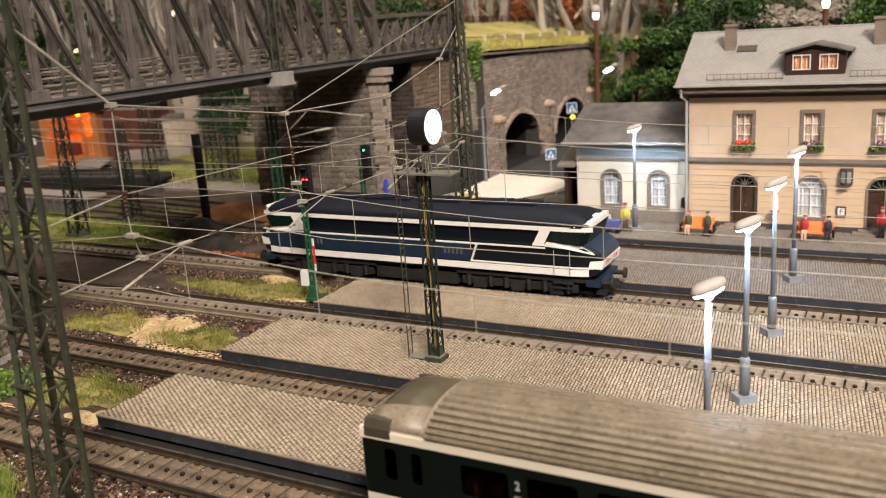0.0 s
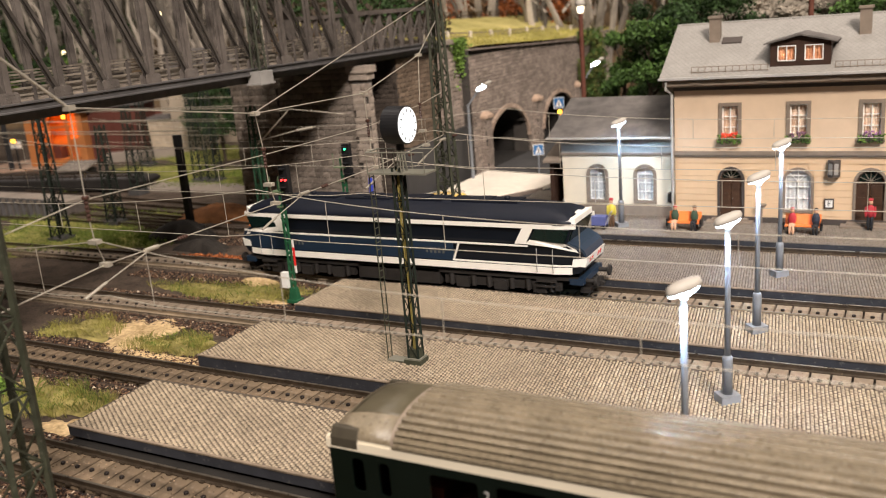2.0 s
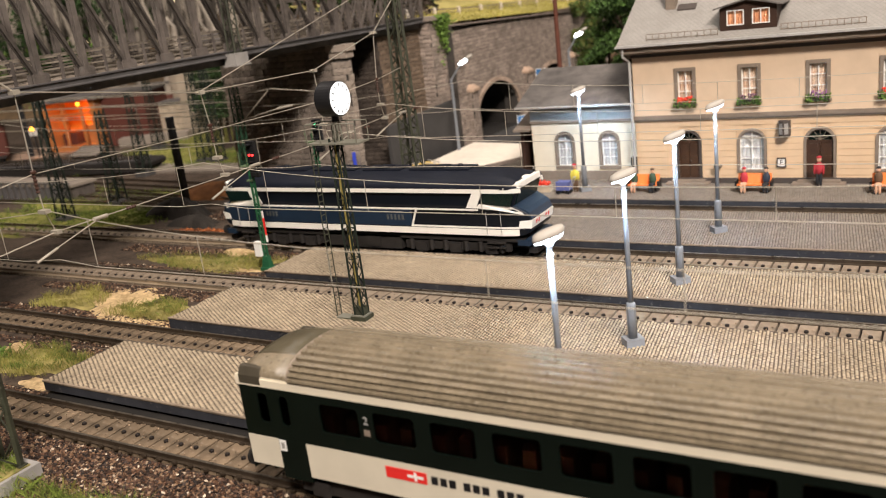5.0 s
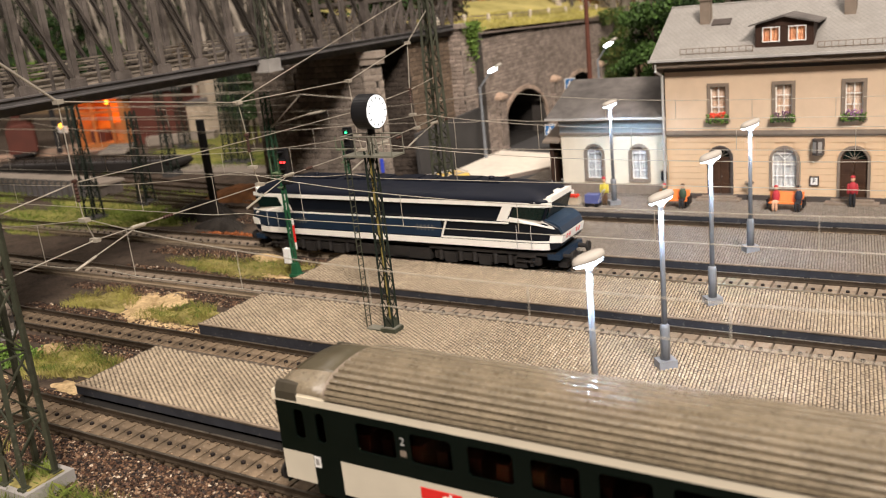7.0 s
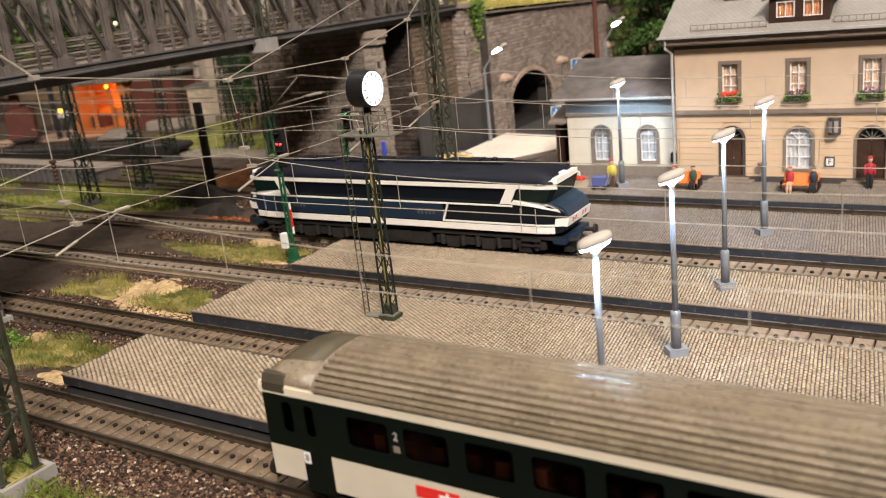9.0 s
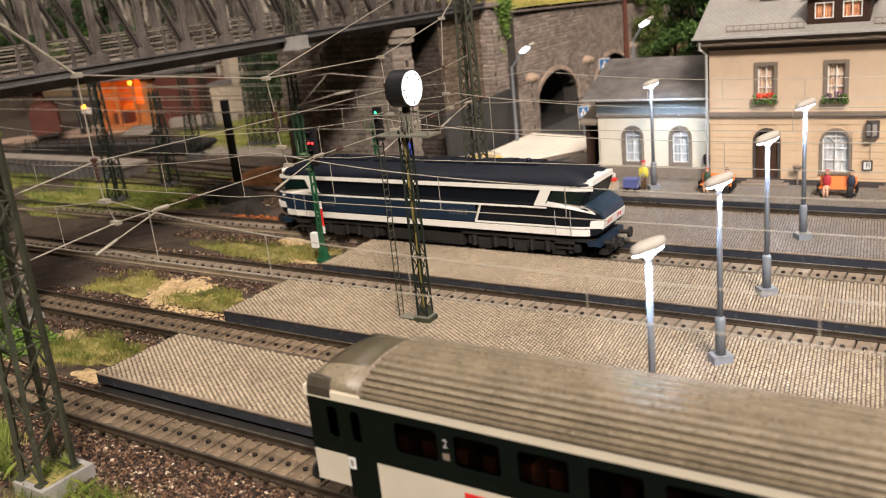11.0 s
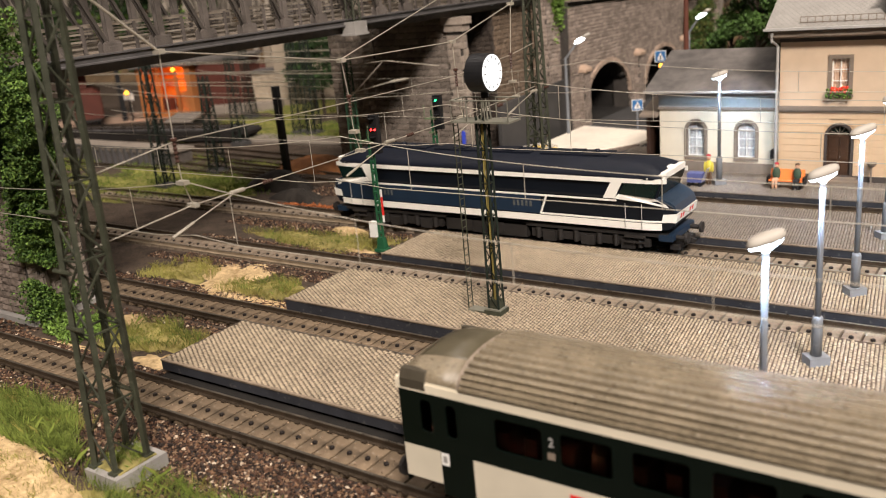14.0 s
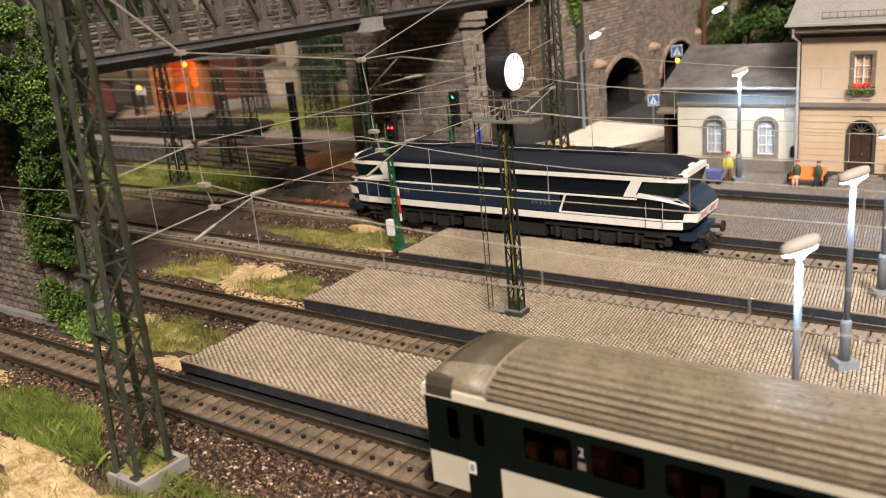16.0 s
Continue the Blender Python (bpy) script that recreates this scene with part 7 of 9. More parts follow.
v, f = leaf_cloud(pts, 1.7, 65)
stuff("ivy", v, f, M_LEAF_LIGHT, "bright green ivy spilling over the stone pillar", "ivy")
pts = np.column_stack([-63 + np.abs(r.normal(0, 4.5, 5200)), r.uniform(768, 860, 5200), r.uniform(4, 112, 5200)])
pts = pts[[noise.noise(Vector((0.0, q[1] * 0.05, q[2] * 0.04))) > -0.28 for q in pts]]
wi = thing("ivy", "olive green ivy covering the end of the retaining wall", "ivy")
v, f = leaf_cloud(pts[::2], 1.9, 68)
stuff("leaves", v, f, M_LEAF, "", "", wi)
v, f = leaf_cloud(pts[1::2], 1.8, 69)
stuff("light_leaves", v, f, M_LEAF_OLIVE, "olive young leaves", "", wi)
xy = spread(2600, -118, 305, 40, 12, 66)
v, f = leaf_cloud(np.column_stack([xy, 1.0 + np.abs(r.normal(0, 1.2, len(xy)))]), 1.3, 67)
stuff("leaf_litter", v, f, M_LITTER, "orange-brown fallen leaves at the pier's foot", "leaves")

# ---- hill above the retaining wall, forest, rocks ----
def hill_z(x, y):
    t = max(0.0, min(1.0, (-62 - x) / 20))
    base = 113.5 - (y - 498) * 0.03
    return base + 0.24 * min(30.0, max(0.0, -78 - x)) + 0.19 * min(130.0, max(0.0, -118 - x)) + rough_z(x, y, 2.2, 0.012)


tagged(new("hill_meadow", raw_mesh("hill_meadow", *(lambda nx, ny: ([(-330 + 266 * i / nx, 500 + 700 * j / ny, hill_z(-330 + 266 * i / nx, 500 + 700 * j / ny)) for i in range(nx + 1) for j in range(ny + 1)], [(i * (ny + 1) + j, (i + 1) * (ny + 1) + j, (i + 1) * (ny + 1) + j + 1, i * (ny + 1) + j + 1) for i in range(nx) for j in range(ny)]))(50, 50), M_MEADOW)), "yellow-green meadow above the retaining wall", "meadow", kind="structure")
xy = np.column_stack([r.uniform(-150, -66, 5000), r.uniform(500, 900, 5000)])
v, f = blades(xy, 113, 4.0, 0.5, 0.3, 71)
for k in range(len(xy)):
    v[5 * k:5 * k + 5, 2] += hill_z(xy[k, 0], xy[k, 1]) - 113
stuff("grass", v, f, M_GRASS_Y, "short yellow-green meadow grass", "grass")


def post_fence(x, y0, y1, n):
    t = thing("field_fence", "low pale concrete post fence across the meadow", "fence")
    ys = [y0 + (y1 - y0) * k / (n - 1) for k in range(n)]
    for y in ys:
        z = hill_z(x, y)
        part("post", bbox(x - 1.3, x + 1.3, y - 1.3, y + 1.3, z - 3, z + 7.4, 0.3), M_PALESLAB, t)
    for dz, h in ((2.6, 0.9), (5.4, 1.3)):
        for a, b in zip(ys, ys[1:]):
            bm = B()
            beam(bm, (x, a, hill_z(x, a) + dz), (x, b, hill_z(x, b) + dz), 0.7, h)
            part("fence_rail", bm, M_TRIM, t)


post_fence(-110, 500, 980, 11)

dark = thing("far_railing", "dark low railing along the back of the meadow", "fence")
for dz in (3.0, 7.0):
    bm = B()
    beam(bm, (-246, 640, hill_z(-246, 640) + dz), (-246, 1180, hill_z(-246, 1180) + dz), 0.9, 1.3)
    part("rail", bm, M_RAIL, dark)
for k in range(19):
    y = 640 + k * 30
    part("post", bbox(-247, -245, y - 1, y + 1, hill_z(-246, y) - 4, hill_z(-246, y) + 8, 0.2), M_RAIL, dark)


def shoulder(n, seed):
    """Points in bushy clumps on the bank behind the bridge."""
    q = np.random.RandomState(seed)
    out = []
    for _ in range(n):
        x = q.uniform(-330, -125)
        y = q.uniform(500, 505 + (-100 - x) * 1.65)
        out.append(q.normal(size=(110, 3)) * np.array([9, 9, 8]) + np.array([x, y, hill_z(x, y) + q.uniform(2, 22)]))
    return np.concatenate(out)



def tree(x, y, z, h, crown, label, leaf, seed, n=1500, trunk=2.2, size=1.7, squash=1.0):
    rr = np.random.RandomState(seed)
    t = thing("tree", label, "tree", at=(x, y, z))
    bm = B()
    top = (rr.uniform(-3, 3), rr.uniform(-3, 3), h * 0.8)
    rod(bm, (0, 0, -2), (top[0] * 0.4, top[1] * 0.4, h * 0.4), trunk, trunk * 0.75, 8)
    rod(bm, (top[0] * 0.4, top[1] * 0.4, h * 0.4), top, trunk * 0.75, trunk * 0.2, 7)
    centres = []
    for k in range(11):
        a, zz = rr.uniform(0, 6.28), h * rr.uniform(0.35, 0.95)
        d = crown * rr.uniform(0.35, 0.85) * (1.15 - 0.7 * max(0, zz / h - 0.4))
        c = (d * math.cos(a), d * math.sin(a), zz + 4)
        centres.append(c)
        rod(bm, (top[0] * 0.4, top[1] * 0.4, min(zz * 0.75, h * 0.75)), c, trunk * 0.35, trunk * 0.1, 5)
    part("trunk", bm, M_BARK, t)
    pts = []
    for k in range(int(n * 2.2)):
        c = centres[rr.randint(len(centres))]
        v = rr.normal(size=3)
        v /= np.linalg.norm(v)
        rad = crown * 0.42 * rr.uniform(0.45, 1.08) * (1 + 0.35 * noise.noise(Vector(v) * 2.3 + Vector(c) * 0.1))
        pts.append((c[0] + v[0] * rad, c[1] + v[1] * rad, c[2] + v[2] * rad * 0.8 * squash))
    v, f = leaf_cloud(np.array(pts), size, seed + 1)
    stuff("crown", v, f, leaf, "", "", t)
    return t


tree(96, 486, 36, 88, 26, "dense dark green broadleaf tree behind the annex", M_LEAF, 81, 2600)
tree(128, 500, 40, 100, 34, "dense dark green broadleaf tree behind the station", M_LEAF_DARK, 82, 2600)
tree(150, 520, 50, 92, 32, "dark green broadleaf tree behind the station roof", M_LEAF_DARK, 84, 2000)
tree(255, 520, 60, 96, 38, "dark green broadleaf tree behind the station roof", M_LEAF, 85, 2200)
tree(300, 515, 55, 90, 34, "dark green broadleaf tree behind the station roof", M_LEAF_DARK, 86, 2000)
tree(110, 680, 40, 90, 30, "dark green tree on the slope beyond the tunnels", M_LEAF, 87, 1600)
tree(36, 618, 0, 128, 20, "green tall bush beyond the lamp post", M_LEAF, 83, 2200)
tree(62, 640, 10, 125, 26, "dark green tree beyond the lamp post", M_LEAF_DARK, 90, 2200)
tree(78, 610, 20, 110, 26, "dark green broadleaf tree beyond the annex", M_LEAF_DARK, 89, 2000)
tree(104, 600, 50, 110, 36, "dark green tree on the slope beyond the annex", M_LEAF, 88, 2000)

# slope behind the station
def slope_z(x, y):
    k = max(0.0, min(1.0, (y - 450 - 3.0 * max(0.0, 95 - x)) / 130))
    return 2 + 128 * k * k * (3 - 2 * k) + rough_z(x, y, 9, 0.02) * k


def grid_mesh(name, x0, x1, y0, y1, nx, ny, fz, material):
    vs = [(x0 + (x1 - x0) * i / nx, y0 + (y1 - y0) * j / ny, fz(x0 + (x1 - x0) * i / nx, y0 + (y1 - y0) * j / ny)) for i in range(nx + 1) for j in range(ny + 1)]
    fs = [(i * (ny + 1) + j, (i + 1) * (ny + 1) + j, (i + 1) * (ny + 1) + j + 1, i * (ny + 1) + j + 1) for i in range(nx) for j in range(ny)]
    return raw_mesh(name, vs, fs, material)


# slope colour includes the shade below the trees
tagged(new("wooded_slope", grid_mesh("wooded_slope", 25, 900, 450, 900, 60, 40, slope_z, M_TURF_DK)), "dark green slope rising behind the station, tree shade in its colour", "slope", kind="structure")
rk = random.Random(9)
for k in range(16):
    bm = B()
    bmesh.ops.create_icosphere(bm, subdivisions=5, radius=1.0)
    sx, sy, sz = rk.uniform(12, 22), rk.uniform(10, 18), rk.uniform(8, 15)
    for v in bm.verts:
        p = v.co.copy()
        q = 1 + 0.42 * noise.noise(p * 1.4 + Vector((k * 3.1, 0, 0))) - 0.34 * abs(noise.noise(p * 3.1 + Vector((0, k, 0)))) - 0.20 * abs(noise.noise(p * 7.3 + Vector((k, 0, 3))))
        v.co = Vector((p.x * sx * q, p.y * sy * q, p.z * sz * q))
    x = 120 + k * 13 + rk.uniform(-6, 6)
    y = 555 + rk.uniform(-12, 18)
    solo("rock", bm, M_ROCK, "rugged pale grey rock on the wooded slope", "rock", at=(x, y, slope_z(x, y) + rk.uniform(-2, 9)), group="rocks on the slope")
pts = np.array([(x, y, slope_z(x, y) + abs(r.normal(0, 6))) for x, y in zip(r.uniform(60, 420, 9000), r.uniform(470, 680, 9000))])
v, f = leaf_cloud(np.concatenate([pts, np.array([(x, y, slope_z(x, y) + abs(r.normal(0, 8))) for x, y in zip(r.uniform(110, 330, 2500), r.uniform(535, 580, 2500))])]), 1.5, 91)
stuff("shrubs", v, f, M_LEAF_DARK, "dark green undergrowth on the slope", "shrub")

M_FORESTFLOOR = mat("forest_floor", (0.085, 0.064, 0.040), 0.95, var=0.6, scale=40, bump=0.6, bscale=300, tint=(0.13, 0.085, 0.045))
M_WARMGLOBE = glow("warm_globe", (1.0, 0.78, 0.45), 4)
M_BRUSH_DK = mat("dark_brown_brush", (0.060, 0.043, 0.030), 0.9, var=0.4, scale=30, bump=0, island=0.6)
M_BRUSH = mat("brown_brush", (0.20, 0.125, 0.065), 0.9, var=0.4, scale=30, bump=0, island=0.5)
# far wooded slope with bare grey-brown trunks, dark firs and autumn leaves behind the meadow and the yard
bw = solo("backdrop", bbox(-2400, 900, 1290, 1300, -100, 700, 1), M_BACKDROP, "blurred dark brown and green forest backdrop", "backdrop", kind="structure")


def forest_z(x, y):
    k = max(0.0, min(1.0, (y - 860) / 400))
    return 150 * k * (2 - k) + rough_z(x, y, 14, 0.01)


tagged(new("forest_slope", grid_mesh("forest_slope", -2390, 60, 860, 1288, 70, 16, forest_z, M_FORESTFLOOR)), "brown leaf-strewn forest slope behind the yard", "slope", kind="structure")
trunks_v, trunks_f = [], []
for k in range(620):
    x, y = r.uniform(-2250, 60), r.uniform(900, 1270)
    h, w = r.uniform(110, 260), r.uniform(2.5, 7.5)
    z, bend = forest_z(x, y) - 6, r.normal(0, 9, 4)
    b = len(trunks_v)
    rings = ((0.0, 1.35, 0), (0.06, 1.0, 0), (0.4, 0.8, bend[0]), (0.75, 0.55, bend[0] + bend[1]), (1.0, 0.25, bend[0] + bend[1] + bend[2]))
    for q, ww, ox in rings:
        for a in range(6):
            trunks_v.append((x + ox + w * ww * math.cos(a * 1.0472), y + ox * 0.4 + w * ww * math.sin(a * 1.0472), z + h * q))
    for j in range(len(rings) - 1):
        for a in range(6):
            trunks_f.append((b + 6 * j + a, b + 6 * j + (a + 1) % 6, b + 6 * j + 6 + (a + 1) % 6, b + 6 * j + 6 + a))
    # a few bare limbs
    for q in (0.45, 0.62, 0.8):
        b = len(trunks_v)
        an, ln = r.uniform(0, 6.28), r.uniform(14, 34)
        p = Vector((x + bend[0] * min(1, q / 0.4), y, z + h * q))
        d = Vector((math.cos(an) * ln, math.sin(an) * ln * 0.5, ln * 0.8))
        for pt, ww in ((p, w * 0.35), (p + d, w * 0.1)):
            for a in range(3):
                trunks_v.append((pt.x + ww * math.cos(a * 2.094), pt.y, pt.z + ww * math.sin(a * 2.094)))
        for a in range(3):
            trunks_f.append((b + a, b + (a + 1) % 3, b + 3 + (a + 1) % 3, b + 3 + a))
stuff("far_trunks", trunks_v, trunks_f, M_TRUNK, "far grey-brown bare forest trunks on the slope", "trees")


def clumps(n, count, x0, x1, y0, y1, z0, z1, rad):
    """Leaf points in loose rounded clumps above the slope."""
    out = []
    for _ in range(n):
        x, y = r.uniform(x0, x1), r.uniform(y0, y1)
        z = forest_z(x, y) + r.uniform(z0, z1)
        q = r.normal(size=(count, 3)) * rad * r.uniform(0.6, 1.2)
        out.append(q * np.array([1, 0.7, 1.1]) + np.array([x, y, z]))
    return np.concatenate(out)


v, f = leaf_cloud(clumps(60, 110, -700, 100, 960, 1240, 2, 14, 12), 4.5, 92)
stuff("autumn_brush", v, f, M_BRUSH, "orange-brown undergrowth in the far forest", "brush")
v, f = leaf_cloud(clumps(46, 150, -2100, -1050, 900, 1120, 20, 120, 17), 5.0, 93)
stuff("fir_boughs", v, f, M_LEAF_DARK, "dark green boughs among the far trunks", "brush")
v, f = leaf_cloud(clumps(30, 150, -2100, -1150, 890, 980, 6, 60, 15), 4.5, 96)
stuff("green_brush", v, f, M_LEAF_LIGHT, "green bushes at the forest's edge", "brush")
v, f = leaf_cloud(clumps(26, 120, -480, -150, 965, 1060, 40, 90, 12), 4.0, 94)
stuff("autumn_leaves", v, f, M_LITTER, "orange autumn foliage on the far trees", "leaves")
for x, y, z in ((-1186, 1000, 127), (-914, 1000, 182)):
    t = thing("forest_lamp", "small glowing lamp on a thin pole among the trees", "lamp", at=(x, y, forest_z(x, y)), group="lamps in the forest")
    bm = B()
    rod(bm, (0, 0, -3), (0, 0, z - forest_z(x, y)), 1.3, 1.0, 7)
    part("pole", bm, M_BLACK, t)
    bm = B()
    bmesh.ops.create_uvsphere(bm, u_segments=12, v_segments=8, radius=4.2, matrix=Matrix.Translation((0, 0, z - forest_z(x, y))))
    part("globe", bm, M_WARMGLOBE, t, "glowing globe")
v, f = leaf_cloud(shoulder(75, 97), 2.6, 98)
stuff("dark_brush", v, f, M_LEAF_DARK, "dark brush on the bank behind the bridge", "brush")
v, f = leaf_cloud(shoulder(55, 99), 2.6, 100)
stuff("brown_brush", v, f, M_BRUSH_DK, "bare brown brush on the bank behind the bridge", "brush")
# ---- road, pavement, fence and vehicles beyond the fifth track ----
bm = B()
prism(bm, [(-130, 306), (66, 306), (66, 350), (48, 350), (48, 420), (40, 560), (-64, 560), (-64, 384), (-130, 384)], 0.4, 2.6, "z")
solo("road", bm, M_ROADGREY, "grey road leading to the tunnels", "road", kind="structure")
bm = B()
prism(bm, [(-64, 560), (40, 560), (40, 820), (-64, 820)], 0.4, 2.5, "z")
solo("road", bm, M_ROADGREY, "grey road along the tunnel portals", "road", kind="structure")
# the road's colour holds the tunnel shade, far darker than outside
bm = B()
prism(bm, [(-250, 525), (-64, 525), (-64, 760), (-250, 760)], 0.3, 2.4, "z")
solo("road", bm, M_SHADE_DARK, "road inside the tunnels, shade painted into its dark colour", "road", kind="structure")
bm = B()
prism(bm, [(-56, 372), (-14, 384), (20, 436), (26, 468), (6, 486), (-56, 500)], 2.6, 6.2, "z")
pv = thing("pavement", "pale beige raised pavement beside the road", "pavement", kind="structure")
part("slab", bevel(bm, 0.5), M_PALESLAB, pv)
for k in range(26):
    a = k / 25
    x, y = -14 + 34 * a, 384 + 52 * a
    part("kerb_tooth", bbox(x - 0.2, x + 1.6, y - 1.6, y - 0.1, 2.6, 5.6, 0.15), M_STONE_GREY, pv)

fn = thing("picket_fence", "low black picket fence beside the track", "fence")
x = -82.0
while x < 47:
    bm = B()
    box(bm, x - 0.65, x + 0.65, 301.6, 302.4, 2.6, 14.6)
    part("picket", bm, M_BLACK, fn)
    x += 2.75
for z in (5.2, 12.4):
    bm = B()
    box(bm, -83, 48, 302.4, 303.2, z, z + 1.3)
    part("fence_rail", bm, M_BLACK, fn)
for x in (-83, -50, -17, 16, 48):
    part("fence_post", bbox(x - 1.2, x + 1.2, 302.2, 304.4, 0.5, 16.2, 0.2), M_BLACK, fn)
part("kerb", bbox(-84, 50, 299.5, 304.5, 0.2, 2.8, 0.3), M_EDGE, fn)


def car(name, x, y, rz, length, width, height, paint, label, van=False):
    t = thing(name, label, "car" if not van else "van", at=(x, y, 2.6), rz=rz)
    L, W = length / 2, width / 2
    if van:
        side = [(-L, 3.2), (L, 3.2), (L + 0.6, 7.5), (L - 1.0, 11.5), (L - 5.0, height), (-L + 1.5, height), (-L - 0.2, height - 2.5)]
    else:
        side = [(-L, 3.4), (L, 3.4), (L + 0.5, 6.8), (L - 2.0, 9.0), (L - 12, 10.0), (-L + 9, 10.2), (-L + 0.5, 9.6), (-L - 0.5, 7.0)]
    bm = B()
    prism(bm, side, -W, W, "y")
    part("body", bevel(bm, 0.9, 2), paint, t)
    if van:
        bm = B()
        for k in range(3):
            x0 = L - 14.5 - k * 12.0
            for s in (-1, 1):
                box(bm, x0, x0 + 9.5, *sorted((s * (W + 0.06), s * (W - 0.6))), height - 7.8, height - 2.6)
        part("side_window", bm, M_DARKGLASS, t)
        bm = B()
        prism(bm, [(L - 4.8, height - 0.8), (L - 1.4, 11.8), (L - 1.0, 12.0), (L - 4.3, height - 0.5)], -W + 1.2, W - 1.2, "y")
        prism(bm, [(-L - 0.3, 11), (-L + 0.9, height - 1.4), (-L + 1.4, height - 1.4), (-L + 0.3, 11)], -W + 1.5, W - 1.5, "y")
        part("windscreen", bm, M_DARKGLASS, t)
        bm = B()
        for k in range(6):
            beam(bm, (-L + 6 + k * 7, -W + 1, height + 1.0), (-L + 6 + k * 7, W - 1, height + 1.0), 0.6, 0.6)
        for s in (-1, 1):
            beam(bm, (-L + 4, s * (W - 1), height + 0.9), (L - 8, s * (W - 1), height + 0.9), 0.6, 0.6)
        part("roof_rack", bm, M_ZINC, t)
    else:
        bm = B()
        loft(bm, [[(L - 13, -W + 0.8, 9.8), (-L + 9, -W + 0.8, 9.8), (-L + 9, W - 0.8, 9.8), (L - 13, W - 0.8, 9.8)], [(L - 19, -W + 2.6, height), (-L + 14, -W + 2.6, height), (-L + 14, W - 2.6, height), (L - 19, W - 2.6, height)]])
        part("cabin", bm, M_DARKGLASS, t)
        part("car_roof", bbox(-L + 13.6, L - 18.6, -W + 2.4, W - 2.4, height - 0.3, height + 0.4, 0.3), paint, t)
    for s in (-1, 1):
        bm = B()
        rod(bm, (L + 0.3, s * (W - 2.6), 6.6), (L + 1.0, s * (W - 2.6), 6.6), 1.2, 1.1, 10)
        part("headlight", bm, M_WHITE, t)
        for dx in (-L * 0.6, L * 0.62):
            bm = B()
            rod(bm, (dx, s * (W - 1.8), 3.6), (dx, s * (W + 0.15), 3.6), 3.6, 3.6, 16)
            wh = part("tyre", bm, M_BLACK, t)
            bm = B()
            rod(bm, (dx, s * (W + 0.1), 3.6), (dx, s * (W + 0.35), 3.6), 2.0, 1.7, 12)
            part("rim", bm, M_ZINC, wh)
    part("bumper", bbox(L - 0.2, L + 1.4, -W + 0.8, W - 0.8, 3.4, 5.0, 0.4), M_ZINC, t)
    part("bumper", bbox(-L - 1.2, -L + 0.2, -W + 0.8, W - 0.8, 3.4, 5.0, 0.4), M_ZINC, t)
    return t


M_VAN = mat("cream_yellow_paint", (0.72, 0.50, 0.13), 0.4, var=0.1, bump=0.03)
M_CARBLUE = mat("dark_blue_car_paint", (0.02, 0.03, 0.07), 0.3, var=0.1, bump=0.02)
M_CARBLACK = mat("black_car_paint", (0.012, 0.012, 0.015), 0.28, var=0.1, bump=0.02)
car("minibus", -11, 322, 62, 46, 19, 21, M_VAN, "yellow and cream model minibus with a roof rack", True)
car("car", 26, 322, -60, 46, 18.5, 16, M_CARBLUE, "dark blue model car parked behind the fence")
car("car", 8, 336, 70, 44, 18.5, 16, M_CARBLACK, "black model car parked behind the fence")
car("car", -42, 330, 80, 44, 18.5, 16, M_LAMPPOST, "pale grey model car parked behind the fence")


def bicycle(x, y, rz, paint, label):
    t = thing("bicycle", label, "bicycle", at=(x, y, TOP), rz=rz, group="parked bicycles")
    for dx in (-6.0, 6.0):
        bm = B()
        pts = [(dx + 3.7 * math.cos(k * math.pi / 8), 0, 3.9 + 3.7 * math.sin(k * math.pi / 8)) for k in range(17)]
        wire(bm, pts, 0.28, 5)
        for k in range(4):
            a = k * math.pi / 4
            rod(bm, (dx + 3.6 * math.cos(a), 0, 3.9 + 3.6 * math.sin(a)), (dx - 3.6 * math.cos(a), 0, 3.9 - 3.6 * math.sin(a)), 0.1, 0.1, 4)
        part("wheel", bm, M_BLACK, t)
    bm = B()
    for a, b in (((-6, 0, 3.9), (-2, 0, 9)), ((-2, 0, 9), (4.2, 0, 9.2)), ((4.2, 0, 9.2), (-0.5, 0, 3.9)), ((-0.5, 0, 3.9), (-6, 0, 3.9)), ((-0.5, 0, 3.9), (-2, 0, 9)), ((6, 0, 3.9), (4, 0, 10.5))):
        rod(bm, a, b, 0.4, 0.4, 6)
    part("frame", bm, paint, t)
    bm = B()
    rod(bm, (4, -2.4, 10.8), (4, 2.4, 10.8), 0.3, 0.3, 5)
    part("handlebar", bm, M_ZINC, t)
    part("saddle", bbox(-3.4, -0.8, -0.8, 0.8, 9.4, 10.1, 0.2), M_BLACK, t)
    return t


M_BIKEY = mat("yellow_green_bike_paint", (0.50, 0.52, 0.06), 0.4, bump=0)
for k, (x, y, a) in enumerate(((60, 330, 18), (66, 334, 30), (56, 336, 5), (70, 342, 24))):
    bicycle(x, y, a, M_BIKEY if k % 2 == 0 else M_BLACK, "small %s model bicycle parked at the platform's end" % ("yellow-green" if k % 2 == 0 else "black"))

